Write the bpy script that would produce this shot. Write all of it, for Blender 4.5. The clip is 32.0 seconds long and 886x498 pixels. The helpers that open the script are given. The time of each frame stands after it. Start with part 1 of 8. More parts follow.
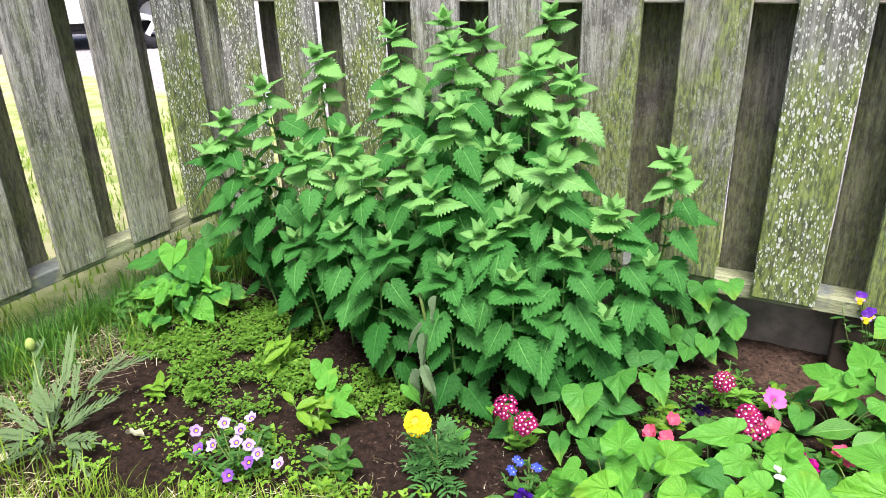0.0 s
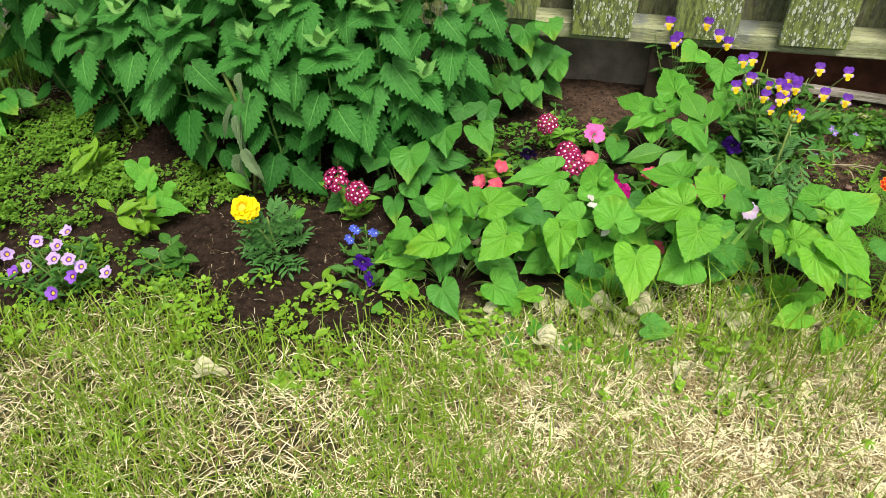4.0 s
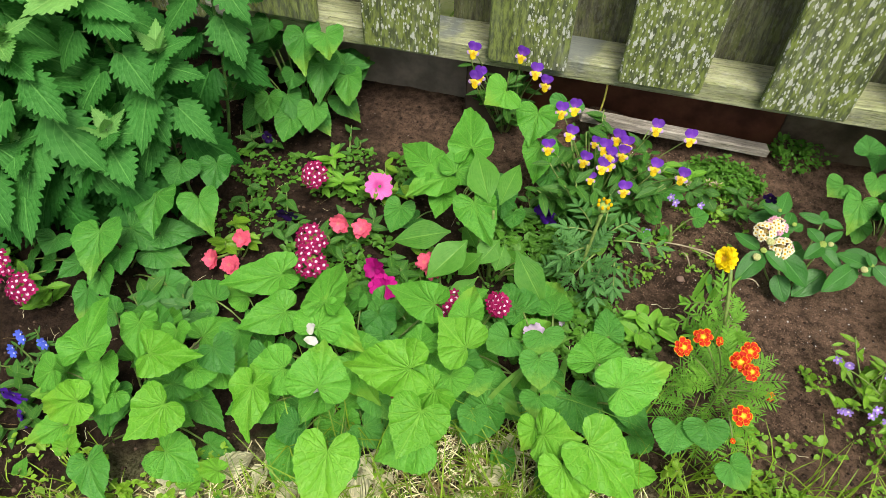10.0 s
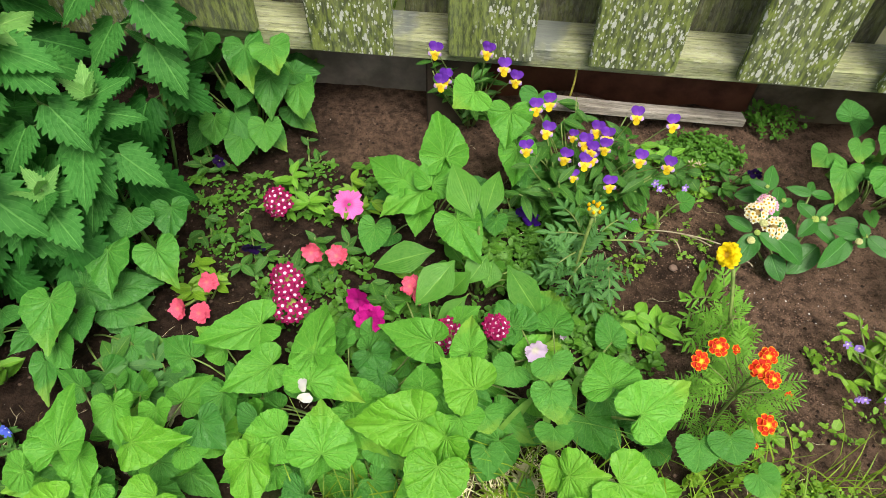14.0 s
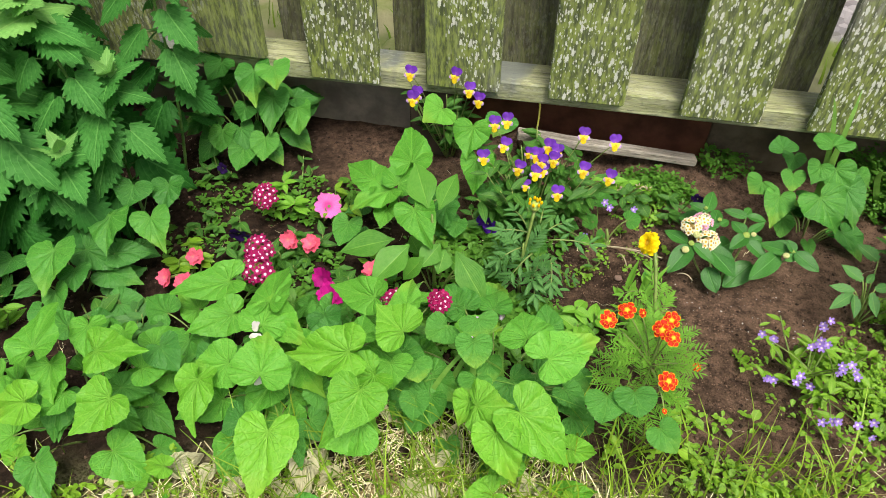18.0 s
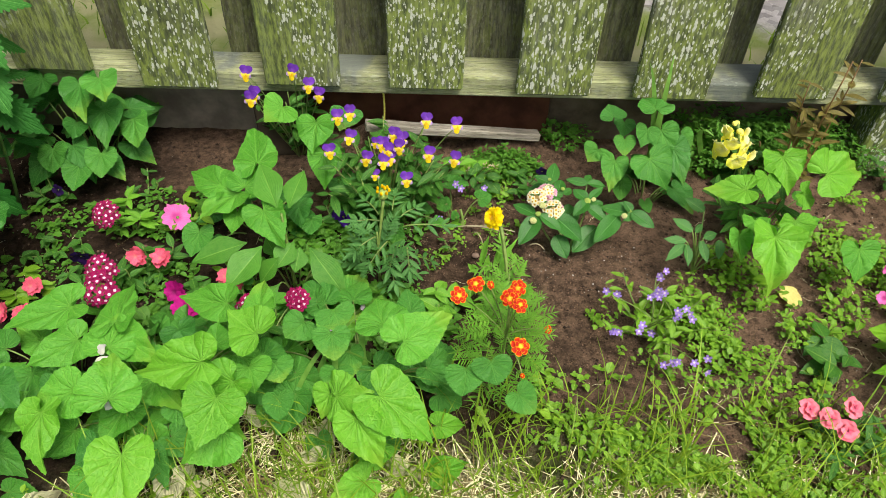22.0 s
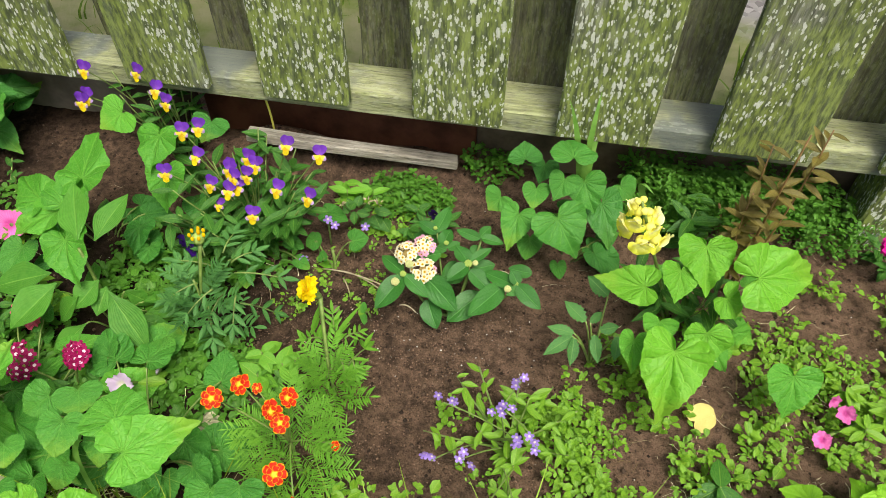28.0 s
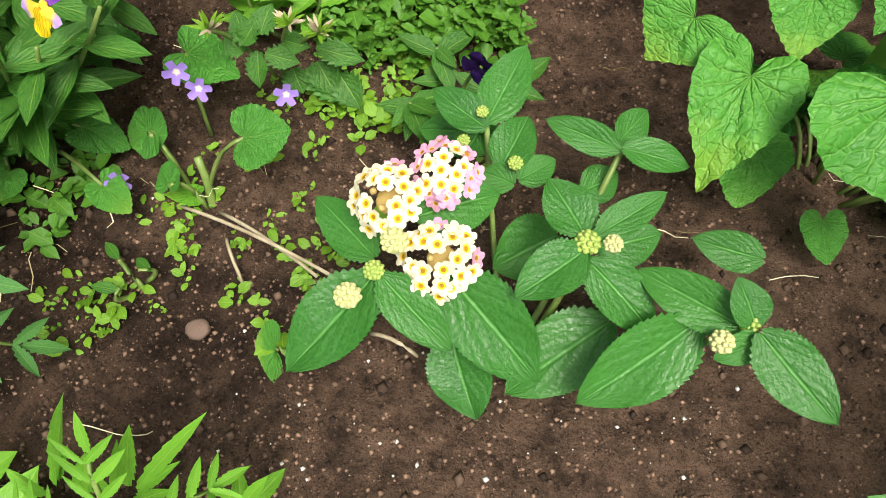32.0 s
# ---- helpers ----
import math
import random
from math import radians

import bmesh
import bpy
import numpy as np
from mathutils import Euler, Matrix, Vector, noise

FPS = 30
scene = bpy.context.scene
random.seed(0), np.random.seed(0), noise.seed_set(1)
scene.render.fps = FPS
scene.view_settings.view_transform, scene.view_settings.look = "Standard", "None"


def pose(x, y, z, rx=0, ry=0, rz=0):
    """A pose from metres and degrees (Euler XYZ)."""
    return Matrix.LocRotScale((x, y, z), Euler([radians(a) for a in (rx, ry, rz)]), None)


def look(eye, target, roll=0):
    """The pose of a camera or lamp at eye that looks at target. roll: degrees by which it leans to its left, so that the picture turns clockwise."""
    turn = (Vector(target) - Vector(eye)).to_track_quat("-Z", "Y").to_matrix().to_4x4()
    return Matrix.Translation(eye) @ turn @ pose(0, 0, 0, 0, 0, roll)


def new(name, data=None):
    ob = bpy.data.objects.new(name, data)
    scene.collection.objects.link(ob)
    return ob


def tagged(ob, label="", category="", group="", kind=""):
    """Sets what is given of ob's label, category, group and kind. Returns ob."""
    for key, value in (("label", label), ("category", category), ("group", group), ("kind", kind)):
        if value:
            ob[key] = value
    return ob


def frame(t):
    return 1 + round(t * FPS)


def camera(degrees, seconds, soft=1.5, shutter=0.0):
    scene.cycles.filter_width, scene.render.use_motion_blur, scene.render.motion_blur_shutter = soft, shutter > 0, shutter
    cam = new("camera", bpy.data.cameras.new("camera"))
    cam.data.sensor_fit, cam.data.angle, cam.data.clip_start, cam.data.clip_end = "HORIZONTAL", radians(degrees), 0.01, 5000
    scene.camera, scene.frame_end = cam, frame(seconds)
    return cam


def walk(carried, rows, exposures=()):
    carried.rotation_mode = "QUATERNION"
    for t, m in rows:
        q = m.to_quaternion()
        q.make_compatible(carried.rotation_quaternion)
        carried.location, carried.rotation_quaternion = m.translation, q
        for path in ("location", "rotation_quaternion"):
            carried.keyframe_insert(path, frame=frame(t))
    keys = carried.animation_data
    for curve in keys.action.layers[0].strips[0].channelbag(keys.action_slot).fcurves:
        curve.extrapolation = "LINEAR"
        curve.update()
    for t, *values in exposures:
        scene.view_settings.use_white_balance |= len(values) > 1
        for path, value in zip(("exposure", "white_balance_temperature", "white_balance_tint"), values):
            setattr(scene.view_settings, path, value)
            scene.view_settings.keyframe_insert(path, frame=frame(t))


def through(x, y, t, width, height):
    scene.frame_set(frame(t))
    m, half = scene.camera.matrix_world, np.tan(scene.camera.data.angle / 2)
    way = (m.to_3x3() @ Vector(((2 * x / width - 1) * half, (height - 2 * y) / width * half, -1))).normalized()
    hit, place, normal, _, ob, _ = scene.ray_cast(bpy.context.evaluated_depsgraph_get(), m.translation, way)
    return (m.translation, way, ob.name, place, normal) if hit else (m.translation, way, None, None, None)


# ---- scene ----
cam = camera(64.4, 32.0, soft=0.7)
PATH = [
    (0, (0.263, 0.261, 0.953), (-0.633, 1.87, 0.172), -1.9),
    (0.5, (0.269, 0.262, 0.948), (-0.591, 1.876, 0.139), -1.8),
    (1, (0.273, 0.256, 0.938), (-0.517, 1.819, -0.028), -2.1),
    (1.5, (0.287, 0.273, 0.929), (-0.422, 1.763, -0.202), -3.0),
    (2, (0.294, 0.288, 0.927), (-0.361, 1.75, -0.27), -4.3),
    (2.5, (0.31, 0.288, 0.918), (-0.306, 1.75, -0.299), -5.0),
    (3, (0.331, 0.28, 0.919), (-0.231, 1.755, -0.309), -5.1),
    (3.5, (0.354, 0.284, 0.916), (-0.162, 1.74, -0.353), -4.8),
    (5.5, (0.182, 0.509, 0.933), (-0.022, 1.868, -0.52), 0.6),
    (6, (0.203, 0.526, 0.924), (0.034, 1.898, -0.522), 0.3),
    (6.5, (0.254, 0.52, 0.928), (0.084, 1.896, -0.514), 0.2),
    (7, (0.297, 0.514, 0.932), (0.091, 1.914, -0.482), 0.3),
    (7.5, (0.352, 0.517, 0.934), (0.133, 1.956, -0.437), 0.2),
    (8, (0.438, 0.533, 0.923), (0.258, 1.996, -0.429), -0.4),
    (8.5, (0.486, 0.626, 0.928), (0.349, 2.094, -0.423), 0.3),
    (9, (0.497, 0.721, 0.939), (0.364, 2.136, -0.469), 0.4),
    (9.5, (0.523, 0.799, 0.932), (0.326, 2.121, -0.556), 1.4),
    (10, (0.569, 0.889, 0.935), (0.282, 2.11, -0.623), 1.2),
    (10.5, (0.56, 0.944, 0.931), (0.243, 2.069, -0.692), -0.8),
    (11, (0.55, 0.962, 0.931), (0.331, 2.026, -0.749), -0.2),
    (11.5, (0.541, 0.976, 0.919), (0.379, 1.982, -0.802), -1.2),
    (12, (0.526, 1.003, 0.915), (0.353, 1.969, -0.827), -2.8),
    (12.5, (0.507, 1.01, 0.929), (0.343, 1.996, -0.803), -2.4),
    (13, (0.5, 1.003, 0.93), (0.331, 2.075, -0.751), -1.5),
    (13.5, (0.496, 0.998, 0.933), (0.327, 2.093, -0.732), -1.1),
    (14, (0.499, 0.997, 0.94), (0.366, 2.141, -0.695), -0.1),
    (14.5, (0.49, 0.982, 0.939), (0.424, 2.15, -0.683), 1.5),
    (16.5, (0.638, 0.842, 0.913), (0.385, 2.205, -0.529), 0.2),
    (17, (0.653, 0.824, 0.906), (0.374, 2.187, -0.532), -0.2),
    (17.5, (0.665, 0.802, 0.906), (0.392, 2.183, -0.515), -0.1),
    (18, (0.66, 0.79, 0.899), (0.378, 2.176, -0.515), -0.2),
    (18.5, (0.659, 0.786, 0.906), (0.438, 2.159, -0.532), 0.3),
    (19, (0.67, 0.784, 0.908), (0.513, 2.159, -0.536), 0.9),
    (19.5, (0.689, 0.772, 0.906), (0.577, 2.181, -0.509), 0.6),
    (20, (0.697, 0.763, 0.912), (0.603, 2.258, -0.414), -0.6),
    (20.5, (0.693, 0.775, 0.915), (0.628, 2.32, -0.354), -0.4),
    (21, (0.687, 0.785, 0.918), (0.606, 2.334, -0.345), -0.6),
    (21.5, (0.692, 0.789, 0.914), (0.648, 2.322, -0.369), 0.4),
    (22, (0.722, 0.782, 0.899), (0.741, 2.192, -0.52), 1.8),
    (22.5, (0.737, 0.786, 0.892), (0.829, 2.134, -0.583), 2.0),
    (23, (0.76, 0.803, 0.89), (0.857, 2.12, -0.612), 2.2),
    (23.5, (0.79, 0.828, 0.888), (0.859, 2.135, -0.625), 3.7),
    (24, (0.811, 0.833, 0.891), (0.845, 2.136, -0.625), 4.5),
    (24.5, (0.827, 0.837, 0.893), (0.828, 2.139, -0.625), 4.5),
    (26.5, (0.968, 0.872, 0.919), (0.844, 2.186, -0.583), 3.9),
    (27, (1.061, 0.908, 0.908), (0.858, 2.203, -0.603), 3.7),
    (27.5, (1.083, 0.957, 0.894), (0.827, 2.24, -0.618), 2.2),
    (28, (1.048, 1.078, 0.869), (0.841, 2.355, -0.655), 1.0),
    (28.5, (0.976, 1.225, 0.85), (0.809, 2.325, -0.813), -1.0),
    (29, (0.953, 1.334, 0.796), (0.809, 2.252, -0.976), -0.8),
    (29.5, (0.979, 1.441, 0.684), (0.835, 2.236, -1.146), -0.2),
    (30, (0.974, 1.511, 0.522), (0.823, 2.233, -1.337), -1.3),
    (30.5, (0.965, 1.544, 0.415), (0.802, 2.296, -1.431), -0.8),
    (31, (0.952, 1.539, 0.386), (0.747, 2.356, -1.428), -1.6),
    (31.5, (0.953, 1.552, 0.377), (0.739, 2.418, -1.413), -1.1),
    (32, (0.954, 1.556, 0.366), (0.746, 2.434, -1.418), -0.6),
]
walk(cam, [(t, look(eye, target, roll)) for t, eye, target, roll in PATH], [(0, 0.88, 5900, 22), (1, 0.78, 6050, 19), (2, 0.38, 6450, 12), (3, 0.36, 6550, 9), (6, 0.37, 6450, 11), (10, 0.33, 6450, 11), (13, 0.37, 6450, 12), (17, 0.45, 6500, 13), (21, 0.38, 6600, 9), (22.5, 0.28, 6600, 8), (24, 0.23, 6600, 8), (27, 0.28, 6600, 7), (29.5, 0.5, 6500, 10), (32, 0.65, 6450, 12)])

# ---- world and light ----
world = bpy.data.worlds.new("overcast_sky")
scene.world = world
world.use_nodes = True
_sky = world.node_tree.nodes.new("ShaderNodeTexSky")
_sky.sky_type, _sky.sun_disc = "NISHITA", False
_sky.sun_elevation, _sky.sun_rotation = radians(64), radians(150)
_sky.air_density, _sky.dust_density = 1.0, 6.0
_bg = world.node_tree.nodes["Background"]
_bg.inputs["Strength"].default_value = 0.125
world.node_tree.links.new(_sky.outputs[0], _bg.inputs[0])
sun = new("sun", bpy.data.lights.new("sun", "SUN"))
sun.data.energy, sun.data.angle, sun.data.color = 3.4, radians(24), (1.0, 0.96, 0.86)
sun.matrix_world = look((2.0, -1.3, 6.6), (0.3, 1.3, 0.0))

# ---- materials ----


class Nodes:
    """A short way to write node materials."""

    def __init__(self, name, rough=0.7):
        self.m = bpy.data.materials.new(name)
        self.m.use_nodes = True
        self.t = self.m.node_tree
        self.b = self.t.nodes["Principled BSDF"]
        self.b.inputs["Roughness"].default_value = rough

    def n(self, kind, **inputs):
        node = self.t.nodes.new("ShaderNode" + kind)
        for k, v in inputs.items():
            self.put(node.inputs[k.replace("_", " ")], v)
        return node

    def put(self, socket, v):
        if isinstance(v, bpy.types.NodeSocket):
            self.t.links.new(v, socket)
        elif isinstance(v, tuple) and len(v) == 3 and socket.type == "RGBA":
            socket.default_value = (*v, 1)
        else:
            socket.default_value = v

    def math(self, op, a, b=0.0):
        node = self.t.nodes.new("ShaderNodeMath")
        node.operation = op
        self.put(node.inputs[0], a)
        self.put(node.inputs[1], b)
        return node.outputs[0]

    def ramp(self, v, lo, hi, a=0.0, b=1.0):
        node = self.t.nodes.new("ShaderNodeMapRange")
        node.interpolation_type = "SMOOTHSTEP"
        for i, x in enumerate((v, lo, hi, a, b)):
            self.put(node.inputs[i], x)
        return node.outputs[0]

    def mix(self, f, a, b):
        node = self.t.nodes.new("ShaderNodeMix")
        node.data_type = "RGBA"
        self.put(node.inputs[0], f)
        self.put(node.inputs[6], a)
        self.put(node.inputs[7], b)
        return node.outputs[2]

    def coord(self, which="Object"):
        return self.t.nodes.new("ShaderNodeTexCoord").outputs[which]

    def stretch(self, v, scale, shift=None):
        node = self.n("Mapping", Vector=v)
        node.inputs["Scale"].default_value = scale
        if shift is not None:
            self.put(node.inputs["Location"], shift)
        return node.outputs[0]

    def noise(self, v, scale, detail=4.0, rough=0.6):
        return self.n("TexNoise", Vector=v, Scale=scale, Detail=detail, Roughness=rough).outputs[0]

    def voronoi(self, v, scale):
        return self.n("TexVoronoi", Vector=v, Scale=scale)

    def rand(self, island=False):
        if island:
            return self.t.nodes.new("ShaderNodeNewGeometry").outputs["Random Per Island"]
        return self.t.nodes.new("ShaderNodeObjectInfo").outputs["Random"]

    def colour(self, c):
        self.put(self.b.inputs["Base Color"], c)

    def bump(self, h, strength=0.5, distance=0.002):
        node = self.n("Bump", Height=h, Strength=strength, Distance=distance)
        self.put(self.b.inputs["Normal"], node.outputs[0])

    def thin(self, c, share=0.3):
        """Lets some light through a thin leaf or petal."""
        tr = self.n("BsdfTranslucent", Color=c)
        mx = self.n("MixShader", Fac=share)
        self.t.links.new(self.b.outputs[0], mx.inputs[1])
        self.t.links.new(tr.outputs[0], mx.inputs[2])
        self.t.links.new(mx.outputs[0], self.t.nodes["Material Output"].inputs["Surface"])


def leaf_material(name, low, high, vein, veins=6.0, lean=0.55, rough=0.45, relief=0.6, island=False, quilt=15.0, through=0.32, palm=False, cell=0.45, aspect=0.8, shine=0.4, line=0.05, pale=0.6, pillow=0.28):
    """A veined leaf: midrib and side veins, pillowed between them."""
    low, high, vein = [(c[0] * 0.92, c[1], c[2] * 0.52) for c in (low, high, vein)]
    s = Nodes(name, rough)
    flat = s.stretch(s.coord("UV"), (aspect, 1.0, 1.0))
    uv = s.n("SeparateXYZ", Vector=s.coord("UV"))
    x = s.math("ABSOLUTE", s.math("SUBTRACT", s.math("MULTIPLY", uv.outputs[0], 2.0), 1.0))
    wob = s.math("MULTIPLY", s.noise(flat, 2.5, 1.0), 0.16)
    run = s.math("SUBTRACT", s.math("ADD", uv.outputs[1], wob), s.math("MULTIPLY", x, lean))
    if palm:
        run = s.math("ADD", s.math("ARCTAN2", x, s.math("ADD", s.math("MULTIPLY", uv.outputs[1], 1.5), 0.12)), s.math("MULTIPLY", wob, 1.2))
    f = s.math("FRACT", s.math("MULTIPLY", run, veins))
    d = s.math("ABSOLUTE", s.math("SUBTRACT", f, 0.5))
    side = s.math("MULTIPLY", s.ramp(d, line, line * 0.25), s.ramp(x, 1.0, 0.7))
    mid = s.ramp(x, 0.06, 0.02)
    cells = s.voronoi(flat, quilt).outputs["Distance"]
    fine = s.voronoi(flat, quilt * 2.6).outputs["Distance"]
    r = s.rand(island)
    c = s.mix(s.math("MULTIPLY", s.math("ADD", r, s.noise(flat, 3.0, 3.0)), 0.55), low, high)
    c = s.mix(s.math("MULTIPLY", s.ramp(cells, 0.2, 0.75), 0.16), c, vein)
    c = s.mix(s.math("MULTIPLY", s.math("MAXIMUM", mid, s.math("MULTIPLY", side, pale)), 0.75), c, vein)
    spots = s.ramp(s.noise(flat, 26.0, 2.0), 0.70, 0.78)
    c = s.mix(s.math("MULTIPLY", spots, s.ramp(r, 0.45, 1.0, 0.0, 0.5)), c, (0.20, 0.19, 0.05))
    s.colour(c)
    s.put(s.b.inputs["Specular IOR Level"], shine)
    s.put(s.b.inputs["Roughness"], s.ramp(s.noise(flat, 9.0, 3.0), 0.3, 0.7, rough - 0.08, rough + 0.12))
    h = s.math("ADD", s.math("MULTIPLY", s.ramp(d, 0.0, 0.40), pillow), s.math("MULTIPLY", cells, -cell))
    h = s.math("ADD", h, s.math("MULTIPLY", fine, -0.35 * cell))
    h = s.math("SUBTRACT", h, s.math("MULTIPLY", s.ramp(x, 0.12, 0.0), 0.4))
    h = s.math("ADD", h, s.math("MULTIPLY", s.noise(flat, 5.0, 2.0), 0.5))
    s.bump(h, relief, 0.0026)
    s.thin(c, through)
    return s.m


def heart_material(name, low, high, vein, rough=0.46, relief=0.9, through=0.30, shine=0.36, quilt=11.0, crisp=0.32):
    """A heart-shaped violet leaf: veins fan out from the stalk and bend to the tip, the blade quilted between them."""
    low, high, vein = [(c[0] * 0.92, c[1], c[2] * 0.52) for c in (low, high, vein)]
    s = Nodes(name, rough)
    uv = s.n("SeparateXYZ", Vector=s.coord("UV"))
    r = s.rand()
    flat = s.stretch(s.coord("UV"), (1.0, 1.3, 1.0), s.n("CombineXYZ", X=s.math("MULTIPLY", r, 7.0), Y=s.math("MULTIPLY", r, 3.0)).outputs[0])
    px = s.math("ABSOLUTE", s.math("SUBTRACT", uv.outputs[0], 0.5))
    py = s.math("SUBTRACT", s.math("MULTIPLY", uv.outputs[1], 1.3), 0.3)
    far = s.math("SQRT", s.math("ADD", s.math("MULTIPLY", px, px), s.math("MULTIPLY", py, py)))
    wob = s.math("MULTIPLY", s.math("SUBTRACT", s.noise(flat, 5.0, 2.0), 0.5), 0.8)
    run = s.math("ADD", s.math("SUBTRACT", s.math("DIVIDE", s.math("ARCTAN2", px, py), 0.42), s.math("MULTIPLY", far, 0.9)), wob)
    f = s.math("FRACT", run)
    d = s.math("SUBTRACT", 0.5, s.math("ABSOLUTE", s.math("SUBTRACT", f, 0.5)))
    thick = s.math("MULTIPLY", d, s.math("MULTIPLY", far, 0.42))
    side = s.math("MULTIPLY", s.ramp(thick, 0.014, 0.004), s.ramp(far, 0.9, 0.35, 0.35, 1.0))
    mid = s.ramp(px, 0.016, 0.006)
    lines = s.math("MAXIMUM", mid, side)
    crook = s.n("VectorMath", Vector=flat)
    crook.operation = "ADD"
    bend = s.n("VectorMath", Vector=s.n("TexNoise", Vector=flat, Scale=7.0).outputs[1])
    bend.operation = "SCALE"
    bend.inputs["Scale"].default_value = 0.12
    s.t.links.new(bend.outputs[0], crook.inputs[1])
    net, mesh_ = s.voronoi(crook.outputs[0], quilt), s.voronoi(crook.outputs[0], quilt * 2.3)
    net.feature = mesh_.feature = "DISTANCE_TO_EDGE"
    cells, fine = s.ramp(net.outputs["Distance"], 0.0, 0.22), s.ramp(mesh_.outputs["Distance"], 0.0, 0.25)
    c = s.mix(s.math("MULTIPLY", s.math("ADD", r, s.noise(flat, 3.0, 4.0)), 0.55), low, high)
    c = s.mix(s.math("MULTIPLY", s.ramp(cells, 0.5, 0.0), 0.16), c, vein)
    c = s.mix(s.math("MULTIPLY", s.ramp(s.noise(flat, 12.0, 3.0), 0.5, 0.75), 0.35), c, low)
    c = s.mix(s.math("MULTIPLY", lines, crisp), c, vein)
    aged = s.math("MULTIPLY", s.ramp(s.math("ADD", py, wob), 0.35, 1.0), s.ramp(r, 0.45, 0.95, 0.0, 0.5))
    c = s.mix(aged, c, (0.30, 0.46, 0.045))
    spots = s.ramp(s.noise(flat, 24.0, 2.0), 0.71, 0.77)
    c = s.mix(s.math("MULTIPLY", spots, s.ramp(r, 0.6, 1.0, 0.0, 0.6)), c, (0.22, 0.20, 0.05))
    s.colour(c)
    s.put(s.b.inputs["Specular IOR Level"], shine)
    s.put(s.b.inputs["Roughness"], s.ramp(s.noise(flat, 9.0, 3.0), 0.3, 0.7, rough - 0.04, rough + 0.16))
    h = s.math("ADD", s.math("MULTIPLY", s.ramp(d, 0.0, 0.30), 0.15), s.math("MULTIPLY", cells, 0.20))
    h = s.math("ADD", h, s.math("MULTIPLY", fine, 0.05))
    h = s.math("SUBTRACT", h, s.math("MULTIPLY", lines, 0.16))
    s.bump(h, relief, 0.0030)
    s.thin(c, through)
    return s.m


def petal_material(name, outer, inner, split=0.4, soft=0.25, rough=0.6, stripe=None, island=False, rim=None, throat=None):
    s = Nodes(name, rough)
    uv = s.n("SeparateXYZ", Vector=s.coord("UV"))
    n = s.math("MULTIPLY", s.math("SUBTRACT", s.noise(s.coord("UV"), 6.0, 3.0), 0.5), 0.25)
    c = s.mix(s.ramp(s.math("ADD", uv.outputs[1], n), split - soft, split + soft), inner, outer)
    if stripe:
        w = s.math("SINE", s.math("MULTIPLY", uv.outputs[0], 40.0))
        c = s.mix(s.math("MULTIPLY", s.ramp(w, 0.3, 1.0), 0.5), c, stripe)
    if rim:
        x = s.math("ABSOLUTE", s.math("SUBTRACT", s.math("MULTIPLY", uv.outputs[0], 2.0), 1.0))
        c = s.mix(s.ramp(s.math("MAXIMUM", x, uv.outputs[1]), 0.84, 0.92), c, rim)
    if throat:
        c = s.mix(s.ramp(uv.outputs[1], 0.28, 0.18), c, throat)
    hsv = s.n("HueSaturation", Color=c, Value=s.ramp(s.rand(island), 0.0, 1.0, 0.85, 1.1))
    s.colour(hsv.outputs[0])
    s.put(s.b.inputs["Specular IOR Level"], 0.2)
    s.bump(s.noise(s.stretch(s.coord("UV"), (30, 3, 1)), 1.0, 3.0), 0.3, 0.001)
    s.thin(hsv.outputs[0], 0.25)
    return s.m


def plain_material(name, low, high, scale=60.0, rough=0.7, relief=0.3, island=False, through=0.0):
    s = Nodes(name, rough)
    o = s.coord("Object")
    f = s.noise(o, scale, 5.0)
    if island:
        f = s.math("MULTIPLY", s.math("ADD", f, s.rand(True)), 0.5)
    c = s.mix(s.ramp(f, 0.3, 0.7), low, high)
    s.colour(c)
    s.put(s.b.inputs["Specular IOR Level"], 0.5 if rough < 0.6 else 0.2)
    s.bump(s.noise(o, scale * 4, 4.0), relief, 0.002)
    if through:
        s.thin(c, through)
    return s.m


